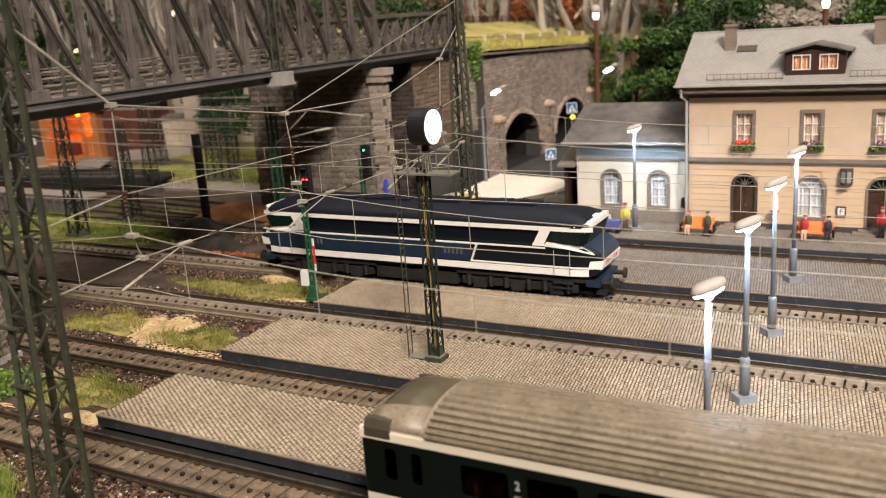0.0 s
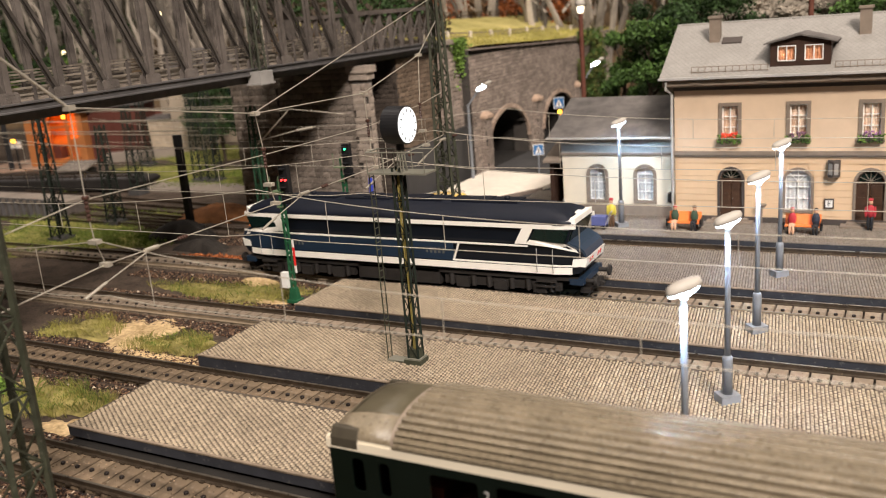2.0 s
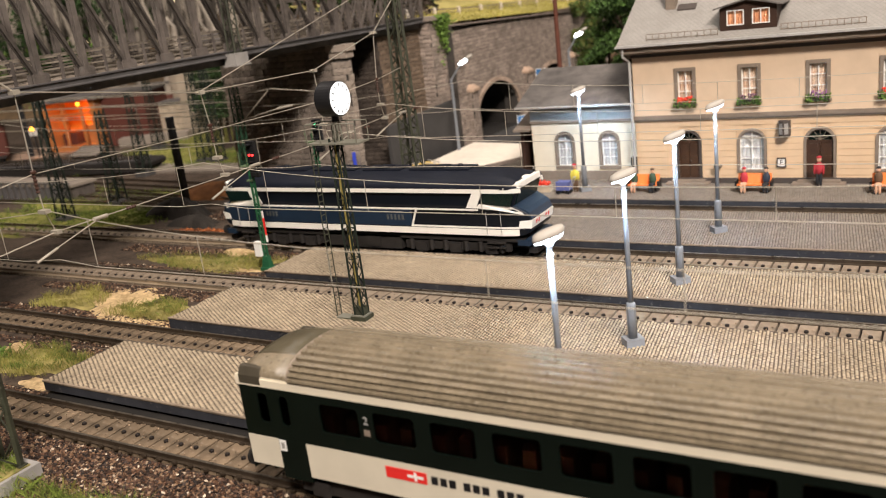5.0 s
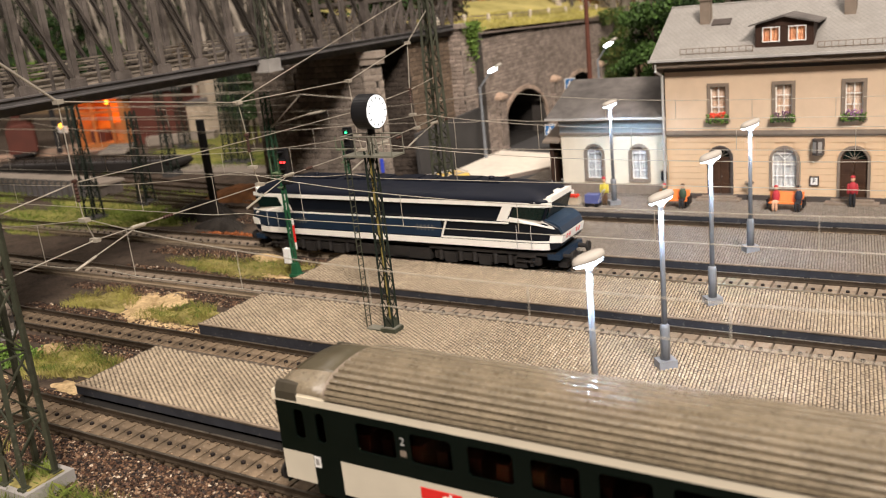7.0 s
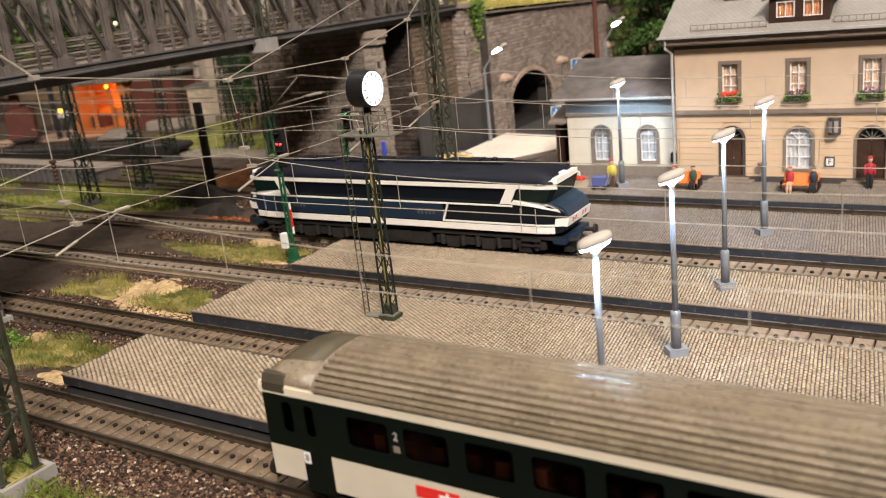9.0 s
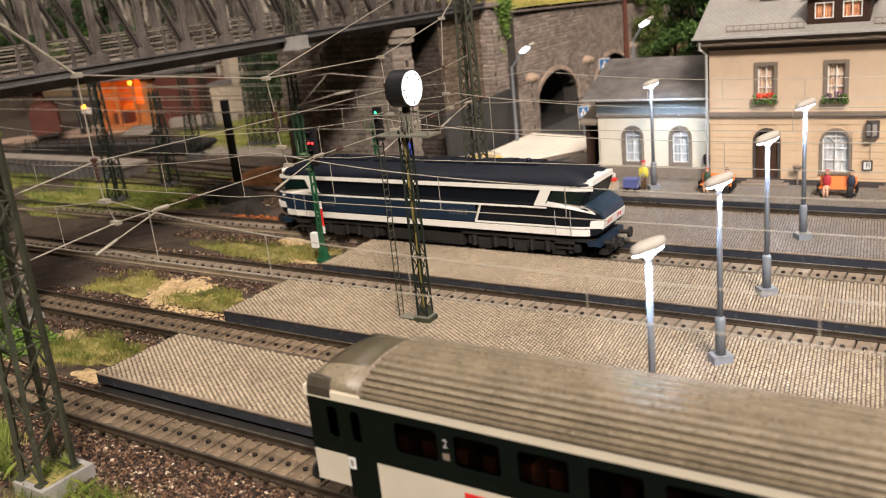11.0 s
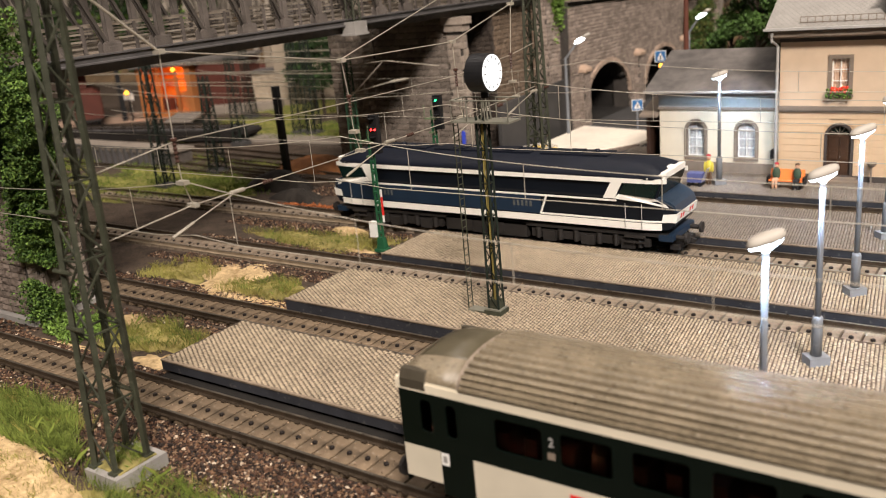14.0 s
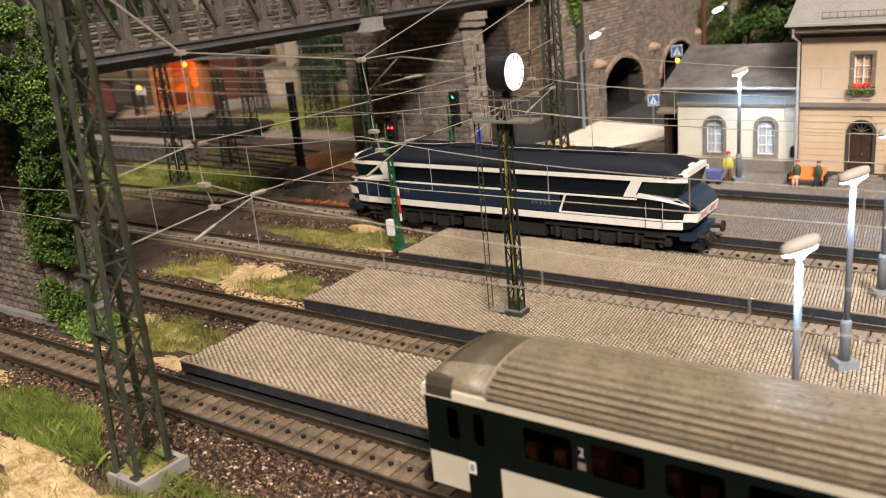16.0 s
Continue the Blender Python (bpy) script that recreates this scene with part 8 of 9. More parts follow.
# ---- lamps, signs ----
def street_lamp(x, y, h, arm, label, z=2.6):
    t = thing("street_lamp", label, "lamp", at=(x, y, z), group="street lamps")
    bm = B()
    lathe(bm, [(3.6, 0), (3.6, 1.5), (1.6, 2.5), (1.3, 12), (1.0, h)], 10)
    part("post", bm, M_LAMPPOST, t)
    bm = B()
    wire(bm, [(0, 0, h - 1), (arm[0] * 0.5, arm[1] * 0.5, h + 9), (arm[0] * 0.85, arm[1] * 0.85, h + 14)], 0.8, 6)
    part("arm", bm, M_LAMPPOST, t)
    bm = B()
    bmesh.ops.create_uvsphere(bm, u_segments=12, v_segments=8, radius=1.0)
    for v in bm.verts:
        v.co = Vector((v.co.x * 5.2, v.co.y * 2.3, v.co.z * 1.7))
    hd = part("lamp_head", bm, M_LED2, t, "bright white lamp head", smooth=True)
    hd.matrix_local = pose((arm[0] * 0.8) * MM, (arm[1] * 0.8) * MM, (h + 13.5) * MM, 0, -25, math.degrees(math.atan2(arm[1], arm[0])))
    bm = B()
    bmesh.ops.create_uvsphere(bm, u_segments=12, v_segments=8, radius=1.0)
    for v in bm.verts:
        v.co = Vector((v.co.x * 4.0, v.co.y * 2.4, v.co.z * 1.6))
    cp = part("cap", bm, M_LAMPCAP, t, smooth=True)
    cp.matrix_local = pose((arm[0] * 1.15) * MM, (arm[1] * 1.15) * MM, (h + 17) * MM, 0, -25, math.degrees(math.atan2(arm[1], arm[0])))
    return t


M_LED2 = glow("white_street_led", (0.85, 0.93, 1.0), 14)
M_WARMLAMP = glow("warm_lamp", (1.0, 0.84, 0.60), 3)
street_lamp(-53, 465, 66, (16, 2), "grey street lamp with bright white head")
street_lamp(8.4, 583.7, 71, (14, 0), "grey street lamp with bright white head among trees", z=4)



def tall_lamp_post(x, y, z, h, label):
    t = thing("tall_lamp_post", label, "lamp", at=(x, y, z), group="tall lamp posts")
    bm = B()
    lathe(bm, [(2.2, -4), (2.0, h * 0.45), (1.7, h)], 10)
    part("post", bm, M_RUSTPOST, t)
    bm = B()
    lathe(bm, [(1.6, h), (2.3, h + 1.2), (2.7, h + 3.2), (2.5, h + 5.4)], 14)
    part("globe", bm, M_WARMLAMP, t, "glowing warm lantern globe", smooth=True)
    bm = B()
    lathe(bm, [(2.6, h + 5.2), (3.6, h + 5.6), (3.9, h + 7), (3.4, h + 9), (2.2, h + 10.6), (0.7, h + 11.3)], 14)
    part("cap", bm, M_LAMPCAP, t, smooth=True)
    return t


tall_lamp_post(49, 463.4, 1.5, 134, "tall red-brown lamp post with a glowing globe on top")
tall_lamp_post(213, 450, 30, 104, "red-brown lamp post with a glowing globe behind the station roof")


def crossing_sign(x, y, z, h, label, lamp):
    t = thing("crossing_sign", label, "road sign", at=(x, y, z), rz=32, group="crossing signs")
    bm = B()
    rod(bm, (0, 0.8, 0), (0, 0.8, h), 0.7, 0.7, 8)
    part("pole", bm, M_LAMPPOST, t)
    part("panel", bbox(-4.6, 4.6, -0.4, 0.4, h - 9.4, h, 0.2), M_WHITE, t, "white-rimmed square panel")
    part("blue_field", bbox(-4.1, 4.1, -0.55, -0.3, h - 8.9, h - 0.5, 0.1), M_SIGNBLUE, t)
    bm = B()
    prism(bm, [(-3.1, h - 7.8), (3.1, h - 7.8), (0, h - 1.6)], -0.75, -0.5, "y")
    part("triangle", bm, M_WHITE, t)
    bm = B()
    box(bm, -0.5, 0.5, -0.9, -0.7, h - 7.2, h - 3.8)
    part("symbol_bar", bm, M_BLACK, t)
    if lamp:
        bm = B()
        bmesh.ops.create_uvsphere(bm, u_segments=12, v_segments=8, radius=2.0, matrix=Matrix.Translation((0.5, -0.6, h - 12.6)))
        part("warning_lamp", bm, M_AMBER, t, "glowing amber warning lamp")
    return t


M_SIGNBLUE = mat("blue_sign", (0.04, 0.15, 0.36), 0.4, var=0.05, bump=0)
crossing_sign(5.5, 523, 2.5, 63.5, "blue pedestrian crossing sign with amber lamp below", True)
crossing_sign(-9, 506.5, 2.5, 25.5, "blue pedestrian crossing sign on a short pole", False)
bm = B()
box(bm, -79, -76.4, 343, 344.2, 20, 31)
solo("blue_sign_panel", bevel(bm, 0.2), M_SIGNLIT, "small lit blue panel on the pier", "sign")

# ---- benches, figurines and platform clutter ----
def bench(x, y, rz=0):
    t = thing("bench", "orange plastic platform bench on dark legs", "bench", at=(x, y, TOP), rz=rz, group="orange platform benches")
    bm = B()
    prism(bm, [(-3.2, 4.4), (1.6, 4.0), (2.0, 4.7), (-3.2, 5.2)], -9.5, 9.5, "x")
    part("seat", bevel(bm, 0.2), M_ORANGE, t)
    bm = B()
    prism(bm, [(1.4, 4.4), (3.4, 10.6), (4.2, 10.4), (2.2, 4.2)], -9.5, 9.5, "x")
    part("backrest", bevel(bm, 0.2), M_ORANGE, t)
    for s in (-7.5, 7.5):
        bm = B()
        box(bm, s - 0.6, s + 0.6, -2.6, 1.6, 0, 0.9)
        box(bm, s - 0.6, s + 0.6, -0.8, 0.6, 0.9, 4.2)
        part("leg", bm, M_BLACK, t)
    for s in (-9.9, 9.9):
        bm = B()
        box(bm, s - 0.5, s + 0.5, -3.2, 3.6, 2.5, 7.2)
        part("armrest", bevel(bm, 0.2), M_BLACK, t)
    return t


bench(158, 322)
bench(224, 324)
bench(296, 324)


def figurine(x, y, z, coats, label, seated, rz=0.0):
    """A painted miniature as one plain rounded shape: stacked soft blocks."""
    bm = B()
    def blob(cx, cy, cz, rx, ry, rz_, mi):
        r_ = bmesh.ops.create_uvsphere(bm, u_segments=10, v_segments=7, radius=1.0, matrix=Matrix.Translation((cx, cy, cz)) @ Matrix.Diagonal((rx, ry, rz_, 1)))
        for vtx in r_["verts"]:
            for fc in vtx.link_faces:
                fc.material_index = mi
    if seated:
        blob(0, 0.2, 8.6, 2.3, 1.6, 3.9, 0)
        blob(0, -2.0, 5.4, 2.1, 2.6, 1.1, 1)
        blob(-0.9, -4.2, 3.2, 0.8, 0.8, 2.9, 1)
        blob(0.9, -4.2, 3.2, 0.8, 0.8, 2.9, 1)
        blob(0, 0, 13.4, 1.2, 1.3, 1.5, 2)
        blob(0, 0.2, 14.3, 1.3, 1.35, 0.9, 3)
    else:
        blob(-0.9, 0, 4.6, 1.0, 1.1, 4.7, 1)
        blob(0.9, 0, 4.6, 1.0, 1.1, 4.7, 1)
        blob(0, 0, 11.4, 2.4, 1.6, 3.8, 0)
        blob(-2.3, -0.2, 11.0, 0.8, 0.9, 3.3, 0)
        blob(2.3, -0.2, 11.0, 0.8, 0.9, 3.3, 0)
        blob(0, 0, 16.6, 1.25, 1.3, 1.6, 2)
        blob(0, 0, 18.0, 1.45, 1.5, 0.9, 3)
    me = mesh_of("figurine", bm, coats, True)
    ob = new("figurine", me)
    ob.matrix_world = pose(x * MM, y * MM, z * MM, 0, 0, rz)
    return tagged(ob, label, "figurine", "painted miniatures on the platform")


M_COATS = {k: mat(k + "_figurine_paint", c, 0.6, var=0.15, bump=0) for k, c in (("red", (0.42, 0.035, 0.045)), ("black", (0.02, 0.02, 0.022)), ("navy", (0.03, 0.035, 0.05)), ("green", (0.05, 0.08, 0.05)), ("pale", (0.65, 0.58, 0.48)), ("yellow", (0.65, 0.55, 0.08)), ("blue", (0.10, 0.12, 0.30)), ("brown", (0.12, 0.07, 0.04)))}
C = M_COATS
figurine(152.5, 321.5, TOP, [C["green"], M_SKIN, M_SKIN, C["red"]], "tiny seated painted figure in green and beige", True)
figurine(164, 321.5, TOP, [C["green"], C["black"], M_SKIN, C["brown"]], "tiny seated painted figure in a dark suit", True)
figurine(218.5, 323.5, TOP, [C["red"], M_SKIN, M_SKIN, C["red"]], "tiny seated painted figure in a red coat", True)
figurine(231, 323.5, TOP, [C["navy"], C["black"], M_SKIN, C["black"]], "tiny seated painted figure in a navy coat", True)
figurine(258, 335.5, TOP, [C["red"], C["black"], M_SKIN, C["red"]], "tiny standing painted figure in red cap and jacket", False)
figurine(290, 323.5, TOP, [C["brown"], M_SKIN, M_SKIN, C["black"]], "tiny seated painted figure in brown", True)
figurine(303, 323.5, TOP, [C["navy"], C["brown"], M_SKIN, C["red"]], "tiny seated painted figure in dark clothes", True)
figurine(113.5, 320, TOP, [C["yellow"], C["brown"], M_SKIN, C["red"]], "tiny standing painted figure in yellow", False)

ct = thing("luggage_trolley", "small blue-grey luggage trolley beside the lamp", "trolley", at=(107, 316, TOP))
part("box", bbox(-4.5, 4.5, -3, 3, 2.6, 8.2, 0.4), C["blue"], ct)
for s in (-3.2, 3.2):
    bm = B()
    rod(bm, (s, -3.2, 1.4), (s, 3.2, 1.4), 1.4, 1.4, 10)
    part("wheel", bm, M_BLACK, ct)
bm = B()
wire(bm, [(4.4, -2.2, 3), (7.5, -2.2, 11), (7.5, 2.2, 11), (4.4, 2.2, 3)], 0.3, 5)
part("handle", bm, M_ZINC, ct)
cr = thing("flower_tub", "small wooden tub with red blossoms on the platform", "planter", at=(91, 320, TOP))
part("tub", bbox(-5.2, 5.2, -2.6, 2.6, 0, 4.6, 0.4), M_PLANK, cr)
v, f = leaf_cloud(np.column_stack([r.uniform(-4.6, 4.6, 160), r.uniform(-2.2, 2.2, 160), 5.0 + np.abs(r.normal(0, 1.0, 160))]), 0.9, 95)
stuff("blossoms", v, f, M_BLOOM_RED, "", "", cr)

# ---- yard seen under the bridge ----
turf = [(-330, 300, 120, 42, 101), (-420, 470, 130, 70, 102), (-300, 470, 70, 50, 103), (-250, 250, 50, 20, 104), (-315, 232, 105, 36, 107), (-560, 280, 120, 40, 105), (-480, 620, 120, 70, 106)]
for cx, cy, rx, ry, sd in turf:
    patch("yard_meadow", cx, cy, rx, ry, 2.5, M_YARDGRASS, "green yard meadow beyond the bridge", sd, cat="meadow")
for y in (330, 372):
    yt = thing("yard_track", "dark railway track in the yard beyond the bridge", "track", kind="structure")
    for dy in (-8.7, 8.7):
        bm = B()
        beam(bm, (-1100, y + dy + 60, 4), (-160, y + dy - 40, 4), 1.2, 2.2)
        part("rail", bm, M_RAIL, yt)
    bm = B()
    beam(bm, (-1100, y + 60, 1.6), (-160, y - 40, 1.6), 34, 2.6)
    part("track_bed", bm, M_GROUND, yt)
lane = solo("yard_path", bbox(-700, -210, 405, 440, 0.2, 2.6, 0.5), M_PATH, "pale grey yard path", "path", kind="structure")

pw = thing("pit_wall", "pale concrete turntable pit wall with dark ribs in the yard", "wall", at=(-470, 311, 0), rz=-1.5, kind="structure")
part("panel", bbox(-132, 110, -12, 12, 0, 13, 0.4), M_BRIDGE, pw, "brown wall panels")
part("coping", bbox(-134, 112, -14, 14, 13, 15.5, 0.5), M_PATH, pw, "pale stone coping")
part("guard_rail", bbox(-134, 112, -15.2, -14.2, 16.5, 17.6, 0.2), M_BRIDGE_DK, pw)
for k in range(25):
    part("rib", bbox(-131 + k * 9.8, -128.6 + k * 9.8, -15.4, -12, 0, 17, 0.2), M_BRIDGE_DK, pw)

tt = thing("turntable", "long dark steel turntable bridge with rounded ends in the yard", "turntable", at=(-505, 398, 2.6), rz=9.2)
bm = B()
prism(bm, [(-122, 0), (112, 0), (122, 5), (123, 8), (120, 10.5), (112, 11), (-118, 11), (-122, 8)], -17, 17, "y")
part("girder", bevel(bm, 0.5), M_UNDER, tt)
part("deck", bbox(-116, 108, -14, 14, 11, 12, 0.3), M_BRIDGE_DK, tt, "dark plank deck")
for s in (-7.5, 7.5):
    part("rail", bbox(-116, 108, s - 0.6, s + 0.6, 12, 13.6, 0.2), M_RAIL, tt)
for k in range(15):
    bm = B()
    rod(bm, (-114 + k * 16, -15.5, 10.8), (-114 + k * 16, -15.5, 19), 0.5, 0.5, 5)
    part("railing_post", bm, M_UNDER, tt)
bm = B()
rod(bm, (-116, -15.5, 19), (112, -15.5, 19), 0.5, 0.5, 5)
part("handrail", bm, M_UNDER, tt)
hut = thing("tool_hut", "small hut with a pale ribbed roof behind the turntable", "hut", at=(-520, 446, 2.6), rz=12)
part("wall", bbox(-16, 16, -10, 10, 0, 11, 0.4), M_UNDER, hut)
bm = B()
prism(bm, [(-14, 10.5), (12, 17), (12, 18.2), (-14, 11.7)], -19, 19, "x")
part("roof", bm, M_PATH, hut)
for k in range(8):
    bm = B()
    beam(bm, (-17.5 + k * 5, -14, 11.9), (-17.5 + k * 5, 12, 18.4), 1.0, 0.7)
    part("roof_rib", bm, M_ROOF_DARK, hut)

sh = thing("lit_workshop", "orange-lit workshop building with glowing interior in the yard", "workshop", at=(-650, 528, 0), rz=20)
bm = B()
for x0, x1 in ((-38, -30), (30, 38)):
    box(bm, x0, x1, -2, 60, 0, 64)
box(bm, -30, 30, 54, 60, 0, 64)
part("frame_wall", bm, M_ORANGEWALL, sh)
part("back_wall", bbox(-30, 30, 40, 42, 6, 62, 0.5), M_ORANGELIT, sh, "orange-lit interior wall")
lamp_data = bpy.data.lights.new("workshop_light", "POINT")
lamp_data.energy, lamp_data.color, lamp_data.shadow_soft_size = 0.055, (1.0, 0.42, 0.10), 0.006
new("workshop_light", lamp_data).matrix_world = sh.matrix_world @ Matrix.Translation((10 * MM, 22 * MM, 44 * MM))
part("inner_floor", bbox(-34, 34, 0, 56, 0, 7, 0.5), M_ORANGEWALL, sh)
for x0, x1, z0, z1 in ((14, 17, 6, 62), (-12, -9, 6, 62), (-30, 30, 46, 48.5)):
    part("mullion", bbox(x0, x1, 0, 3, z0, z1, 0.4), M_ORANGEWALL, sh)
part("crate", bbox(-26, -6, 14, 30, 7, 22, 0.6), M_WAGON, sh, "dark crate on the workshop floor")
part("crate", bbox(2, 26, 22, 36, 7, 30, 0.6), M_ORANGEWALL, sh)
part("workshop_roof", bbox(-44, 44, -8, 66, 64, 69, 0.8), M_ROOF_DARK, sh)
bm = B()
bmesh.ops.create_uvsphere(bm, u_segments=10, v_segments=8, radius=2.4, matrix=Matrix.Translation((18, -6, 60)))
part("lamp", bm, M_AMBER, sh, "small amber lamp")


def wagon(x, y, rz, paint, label):
    t = thing("freight_wagon", label, "wagon", at=(x, y, 3), rz=rz, group="freight wagons in the yard")
    bm = B()
    prism(bm, [(-16, 9), (16, 9), (16, 38), (9, 43.5), (-9, 43.5), (-16, 38)], -60, 60, "x")
    part("body", bevel(bm, 0.6), paint, t)
    for k in range(9):
        bm = B()
        box(bm, -56 + k * 14 - 0.6, -56 + k * 14 + 0.6, -16.8, -16, 10, 37)
        part("rib", bm, paint, t)
    part("sliding_door", bbox(-16, 16, -17.2, -16.2, 10.5, 36, 0.3), paint, t)
    part("frame", bbox(-60, 60, -13, 13, 6, 9.4, 0.4), M_UNDER, t)
    for dx in (-40, 40):
        for s in (-1, 1):
            bm = B()
            rod(bm, (dx, s * 7.6, 5), (dx, s * 10.2, 5), 5, 5, 14)
            part("wheel", bm, M_UNDER, t)
    return t


wagon(-640, 690, 8, M_WAGON, "red-brown covered freight wagon in the yard")
wagon(-740, 474, 146, M_WAGON, "dark red-brown freight wagon seen from its end by the turntable")

bh = thing("yard_house", "pale beige house at the back of the yard", "house", at=(-560, 690, 0), rz=15)
part("wall", bbox(-60, 60, 0, 60, 0, 90, 0.8), M_DULLWALL, bh)
bm = B()
prism(bm, [(-66, 88), (66, 88), (0, 125)], -8, 68, "y")
part("roof", bm, M_ROOF_DARK, bh)
for k in range(4):
    for z in (20, 55):
        part("window", bbox(-48 + k * 27, -36 + k * 27, -0.8, 0.5, z, z + 20, 0.3), M_DARKGLASS, bh)

for x, y, h in ((-292, 236, 110), (-205, 284, 72), (-290, 288, 80), (-376, 394, 84), (-505, 532, 90), (-330, 452, 96), (-350, 452, 96)):
    t = thing("lattice_mast", "dark green lattice catenary mast in the yard", "mast", at=(x, y, 1.5), group="masts in the yard")
    if (x, y) == (-205, 284):
        bm = B()
        beam(bm, (0, 0, 0), (0, 0, h), 5.2, 4.0)
        part("post", bevel(bm, 0.3), M_BLACK, t)
    else:
        lattice(t, 2, h, 10, 5, 1.4, 9, M_DARK_STEEL)
    part("block", bbox(-7, 7, -7, 7, -1, 3, 0.5), M_CONCRETE_DK, t)
for k, (y0, z) in enumerate(((270, 80), (300, 84), (345, 88), (385, 82), (440, 86), (500, 90))):
    t = thing("yard_wire", "thin overhead wire above the yard", "overhead line", group="overhead wires in the yard")
    bm = B()
    wire(bm, [(-900, y0 + 60, z), (-500, y0 + 20, z - 3), (-160, y0 - 10, z)], 0.32, 4)
    wire(bm, [(-900, y0 + 60, z - 12), (-500, y0 + 20, z - 12), (-160, y0 - 10, z - 12)], 0.32, 4)
    part("wire", bm, M_WIRE, t)
ys = thing("yard_signal", "small yard signal with a glowing yellow light", "signal", at=(-690, 500, 0))
bm = B()
rod(bm, (0, 0, 0), (0, 0, 34), 1.2, 1.2, 6)
part("post", bm, M_BLACK, ys)
part("board", bbox(-9, 9, -1, 1, 27, 35, 0.4), M_WHITE, ys)
bm = B()
bmesh.ops.create_uvsphere(bm, u_segments=10, v_segments=8, radius=2.6, matrix=Matrix.Translation((0, -2, 36)))
part("light", bm, M_AMBER, ys, "glowing yellow light")
tree(-210, 455, 0, 118, 34, "dark green conifer-like tree behind the pier", M_LEAF_DARK, 111, 2400, squash=1.2)
tree(-395, 540, 0, 110, 36, "dark green broadleaf tree in the yard", M_LEAF_DARK, 112, 1800)
tree(-455, 590, 0, 100, 30, "dark green broadleaf tree in the yard", M_LEAF_DARK, 113, 1600)
tree(-900, 700, 0, 120, 44, "dark green broadleaf tree far in the yard", M_LEAF_DARK, 114, 1500, size=3.5)
tree(-1050, 640, 0, 120, 44, "dark green broadleaf tree far in the yard", M_LEAF_DARK, 115, 1500, size=3.5)


# heaps and rubbish beside the yard tracks
patch("earth_mound", -200, 318, 52, 26, 13, M_DIRT, "rust-brown earth mound at the pier's foot", 121, cat="mound")
patch("coal_heap", -190, 262, 30, 14, 15, M_COAL, "black-brown coal heap beside the track", 122, cat="heap")
patch("coal_heap", -152, 240, 22, 10, 8, M_COAL, "low dark heap beside the track", 123, cat="heap")
xy = spread(700, -120, 222, 30, 5, 124)
v, f = leaf_cloud(np.column_stack([xy, 1.0 + np.abs(r.normal(0, 0.9, len(xy)))]), 1.2, 125)
stuff("leaf_litter", v, f, M_LITTER, "orange-brown fallen leaves beside the track", "leaves")
for cx, cy, rx, ry, sd in turf:
    xy = spread(2600, cx, cy, rx, ry, sd)
    v, f = blades(xy, 1.6, 3.4, 0.6, 0.22, sd + 40)
    stuff("grass", v, f, M_GRASS_A, "yellow-green yard grass fibres", "grass")

sd_ = thing("brick_shed", "red-brown shed with a pale gable beside the workshop", "shed", at=(-575, 578, 0), rz=28)
part("wall", bbox(-52, 14, 0, 60, 0, 66, 0.8), M_WAGON, sd_)
part("shed_roof", bbox(-57, 19, -6, 66, 66, 70, 0.8), M_ROOF_DARK, sd_)
part("lean_to", bbox(14, 50, 22, 58, 0, 44, 0.8), M_PLANK, sd_, "brown boarded lean-to")
part("lean_to_roof", bbox(13, 50, 18, 60, 44, 47, 0.6), M_ROOF_DARK, sd_)
part("pale_gable", bbox(50, 84, 6, 54, 0, 90, 0.8), M_DULLWALL, sd_)
for k in range(3):
    part("pilaster", bbox(-51 + k * 30, -48 + k * 30, -1.6, 0, 0, 66, 0.4), M_WAGON, sd_)
part("loading_ramp", bbox(-30, 60, -22, -3, 0, 11, 0.6), M_PATH, sd_, "pale concrete ramp")

patch("yard_plaza", -735, 515, 150, 52, 1.2, M_PLAZA, "dusty pinkish yard floor before the workshop", 131, rot=48, cat="ground cover")
es = thing("engine_shed", "dark engine shed with red-brown pillars in the yard", "shed", at=(-705, 447, 0), rz=-35)
part("back_wall", bbox(-90, -22, 40, 46, 0, 70, 0.8), M_BLACK, es)
part("shed_roof", bbox(-95, -16, -10, 50, 70, 76, 0.8), M_ROOF_DARK, es)
for k in range(2):
    part("pillar", bbox(-85 + k * 34, -75 + k * 34, -6, 4, 0, 70, 0.6), M_WAGON, es)
# ---- embossed cobbles of the platforms: long stones laid crosswise in staggered columns ----
M_COBBLE = mat("beige_cobble", (0.312, 0.252, 0.176), 0.8, var=0.17, scale=160, bump=0.25, bscale=2400, per_object=0.16, tint=(0.348, 0.282, 0.197), spec=0.2)
M_COBBLES = mat("beige_cobbles", (0.312, 0.252, 0.176), 0.8, var=0.17, scale=160, bump=0.25, bscale=2400, island=0.16, tint=(0.348, 0.282, 0.197), spec=0.2)
M_COBBLES_GREY = mat("grey_beige_cobbles", (0.180, 0.156, 0.130), 0.8, var=0.17, scale=160, bump=0.25, bscale=2400, island=0.16, tint=(0.20, 0.174, 0.145), spec=0.2)
SW, SH, GAP, RISE, INSET = 2.15, 1.32, 0.36, 0.36, 0.17
LAY = 97.0


def cobble_points(w, h):
    a, b, e = w / 2, h / 2, 2.2 * INSET
    return [(-a, -b, 0), (a, -b, 0), (a, b, 0), (-a, b, 0), (-a + e, -b + INSET, RISE), (a - e, -b + INSET, RISE), (a - e, b - INSET, RISE), (-a + e, b - INSET, RISE)]


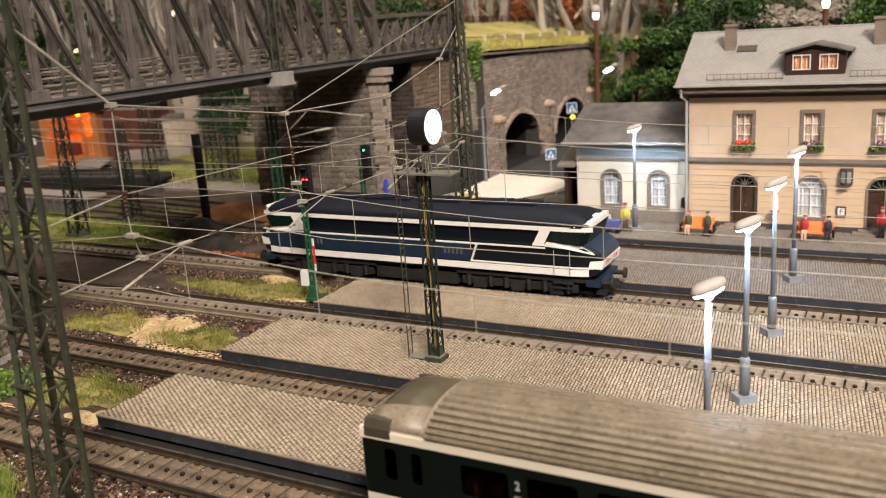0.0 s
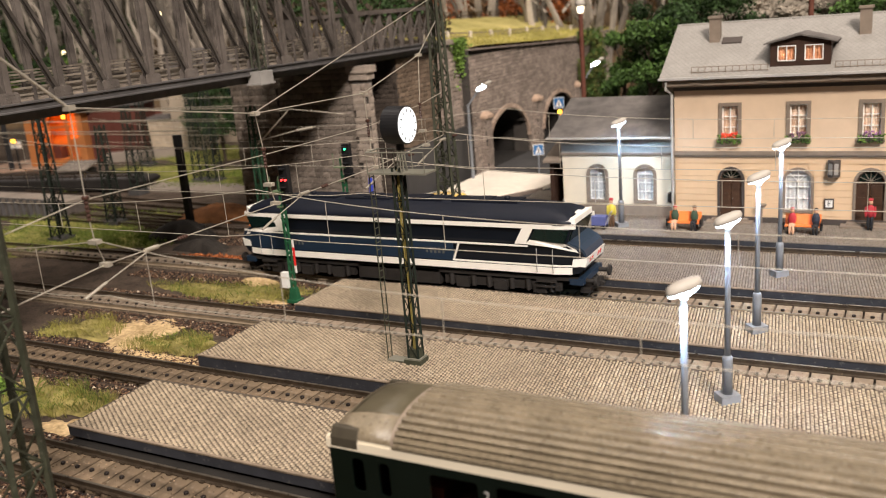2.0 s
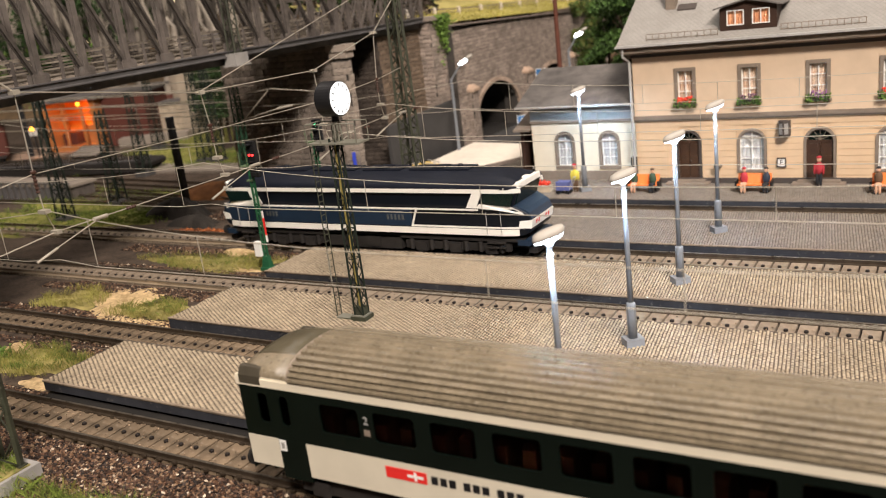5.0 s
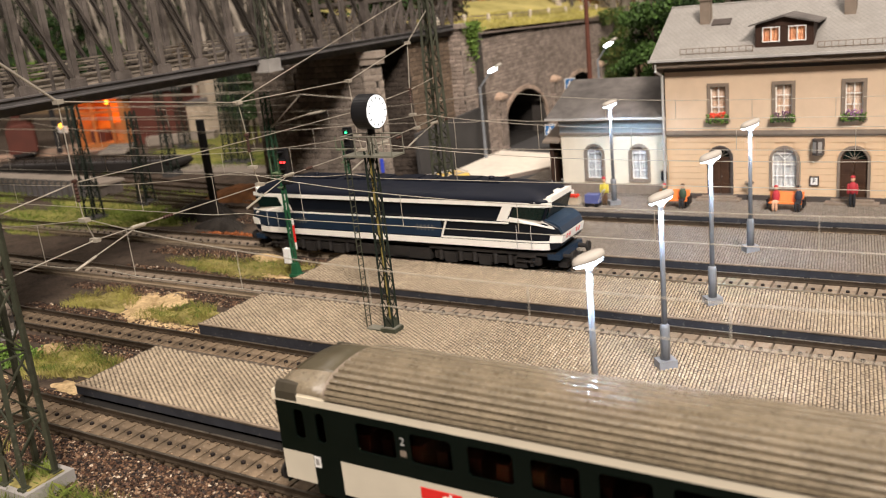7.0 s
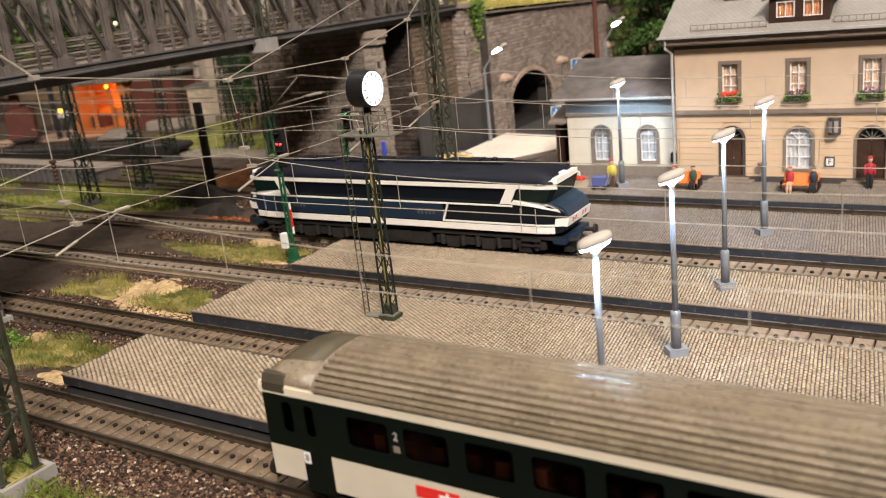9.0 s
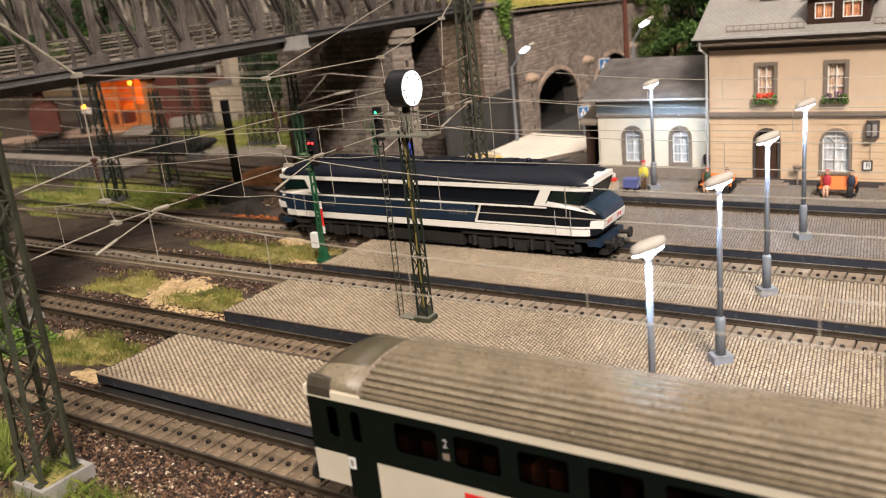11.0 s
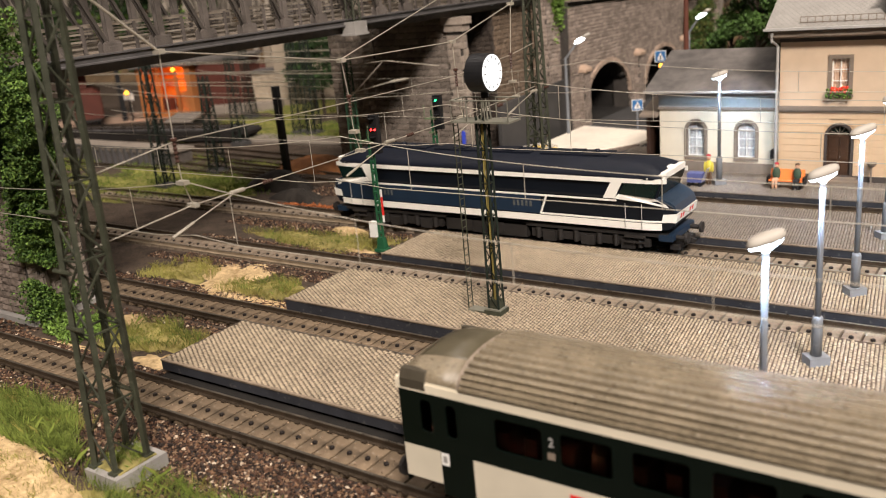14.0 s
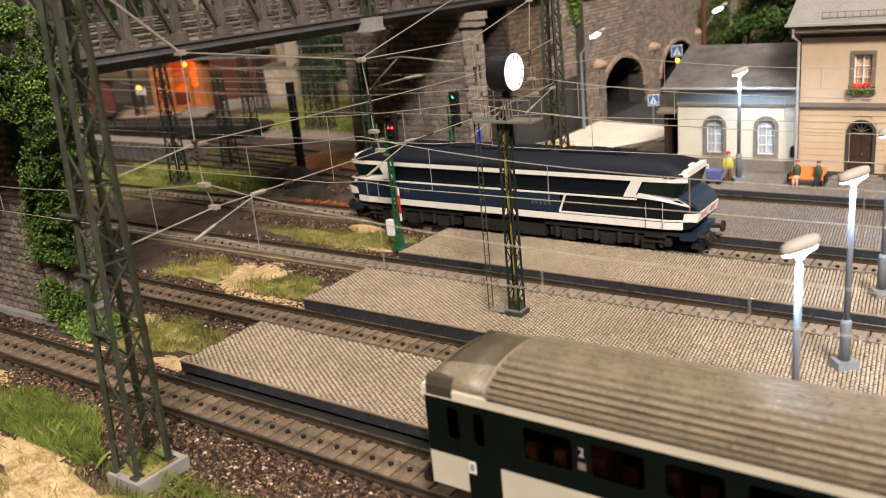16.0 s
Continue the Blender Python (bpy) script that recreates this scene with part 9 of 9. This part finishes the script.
COBBLE_FACES = [(4, 5, 6, 7), (0, 1, 5, 4), (1, 2, 6, 5), (2, 3, 7, 6), (3, 0, 4, 7)]


def cobbles(parent, x0, x1, y0, y1, material, seed, singles=None):
    """Raised stones over a slab; those inside the singles stretch are objects of their own."""
    rr = np.random.RandomState(seed)
    base = np.array(cobble_points(SW - GAP - 0.3, SH - GAP))
    me = raw_mesh("cobble", base, COBBLE_FACES, M_COBBLE)
    for p in me.polygons:
        p.use_smooth = True
    centres = []
    ca, sa = math.cos(radians(LAY)), math.sin(radians(LAY))
    base = base @ np.array([(ca, sa, 0), (-sa, ca, 0), (0, 0, 1)])
    reach = (x1 - x0) + (y1 - y0)
    for j in range(int(-reach / SH), int(reach / SH)):
        for i in range(int(-60 / SW), int((y1 - y0 + 60) / SW)):
            u, w = SW * (i + (0.5 if j % 2 else 0.0)), SH * j
            x, y = x0 + ca * u - sa * w, y0 + sa * u + ca * w
            if not (x0 + 0.6 < x < x1 and y0 + 0.7 < y < y1 - 0.7):
                continue
            c = (x + rr.normal(0, 0.06), y + rr.normal(0, 0.06), TOP - 0.02)
            if singles and singles[0] <= x < singles[1]:
                piece("cobble", me, parent, c, rz=LAY)
            else:
                centres.append(c)
    c = np.array(centres)
    v = (base[None] + c[:, None]) * 1.0
    v[:, 4:, 2] += rr.normal(0, 0.06, (len(c), 1))
    faces = [tuple(8 * k + i for i in f) for k in range(len(c)) for f in COBBLE_FACES]
    ob = stuff("cobbles", v.reshape(-1, 3), faces, material, "", "", parent)
    for p in ob.data.polygons:
        p.use_smooth = True


cobbles(PLATFORMS[0], 0, 330, 1.0, 44.5, M_COBBLES, 201, (90, 107))
cobbles(PLATFORMS[1], -1, 330, 72.2, 118, M_COBBLES, 202, (120, 136))
cobbles(PLATFORMS[2], 0, 330, 142.5, 187, M_COBBLES, 203, (190, 206))
cobbles(PLATFORMS[3], -25, 330, 218, 281, M_COBBLES_GREY, 204)
cobbles(PLATFORMS[4], 25, 330, 304, 344, M_COBBLES_GREY, 205)
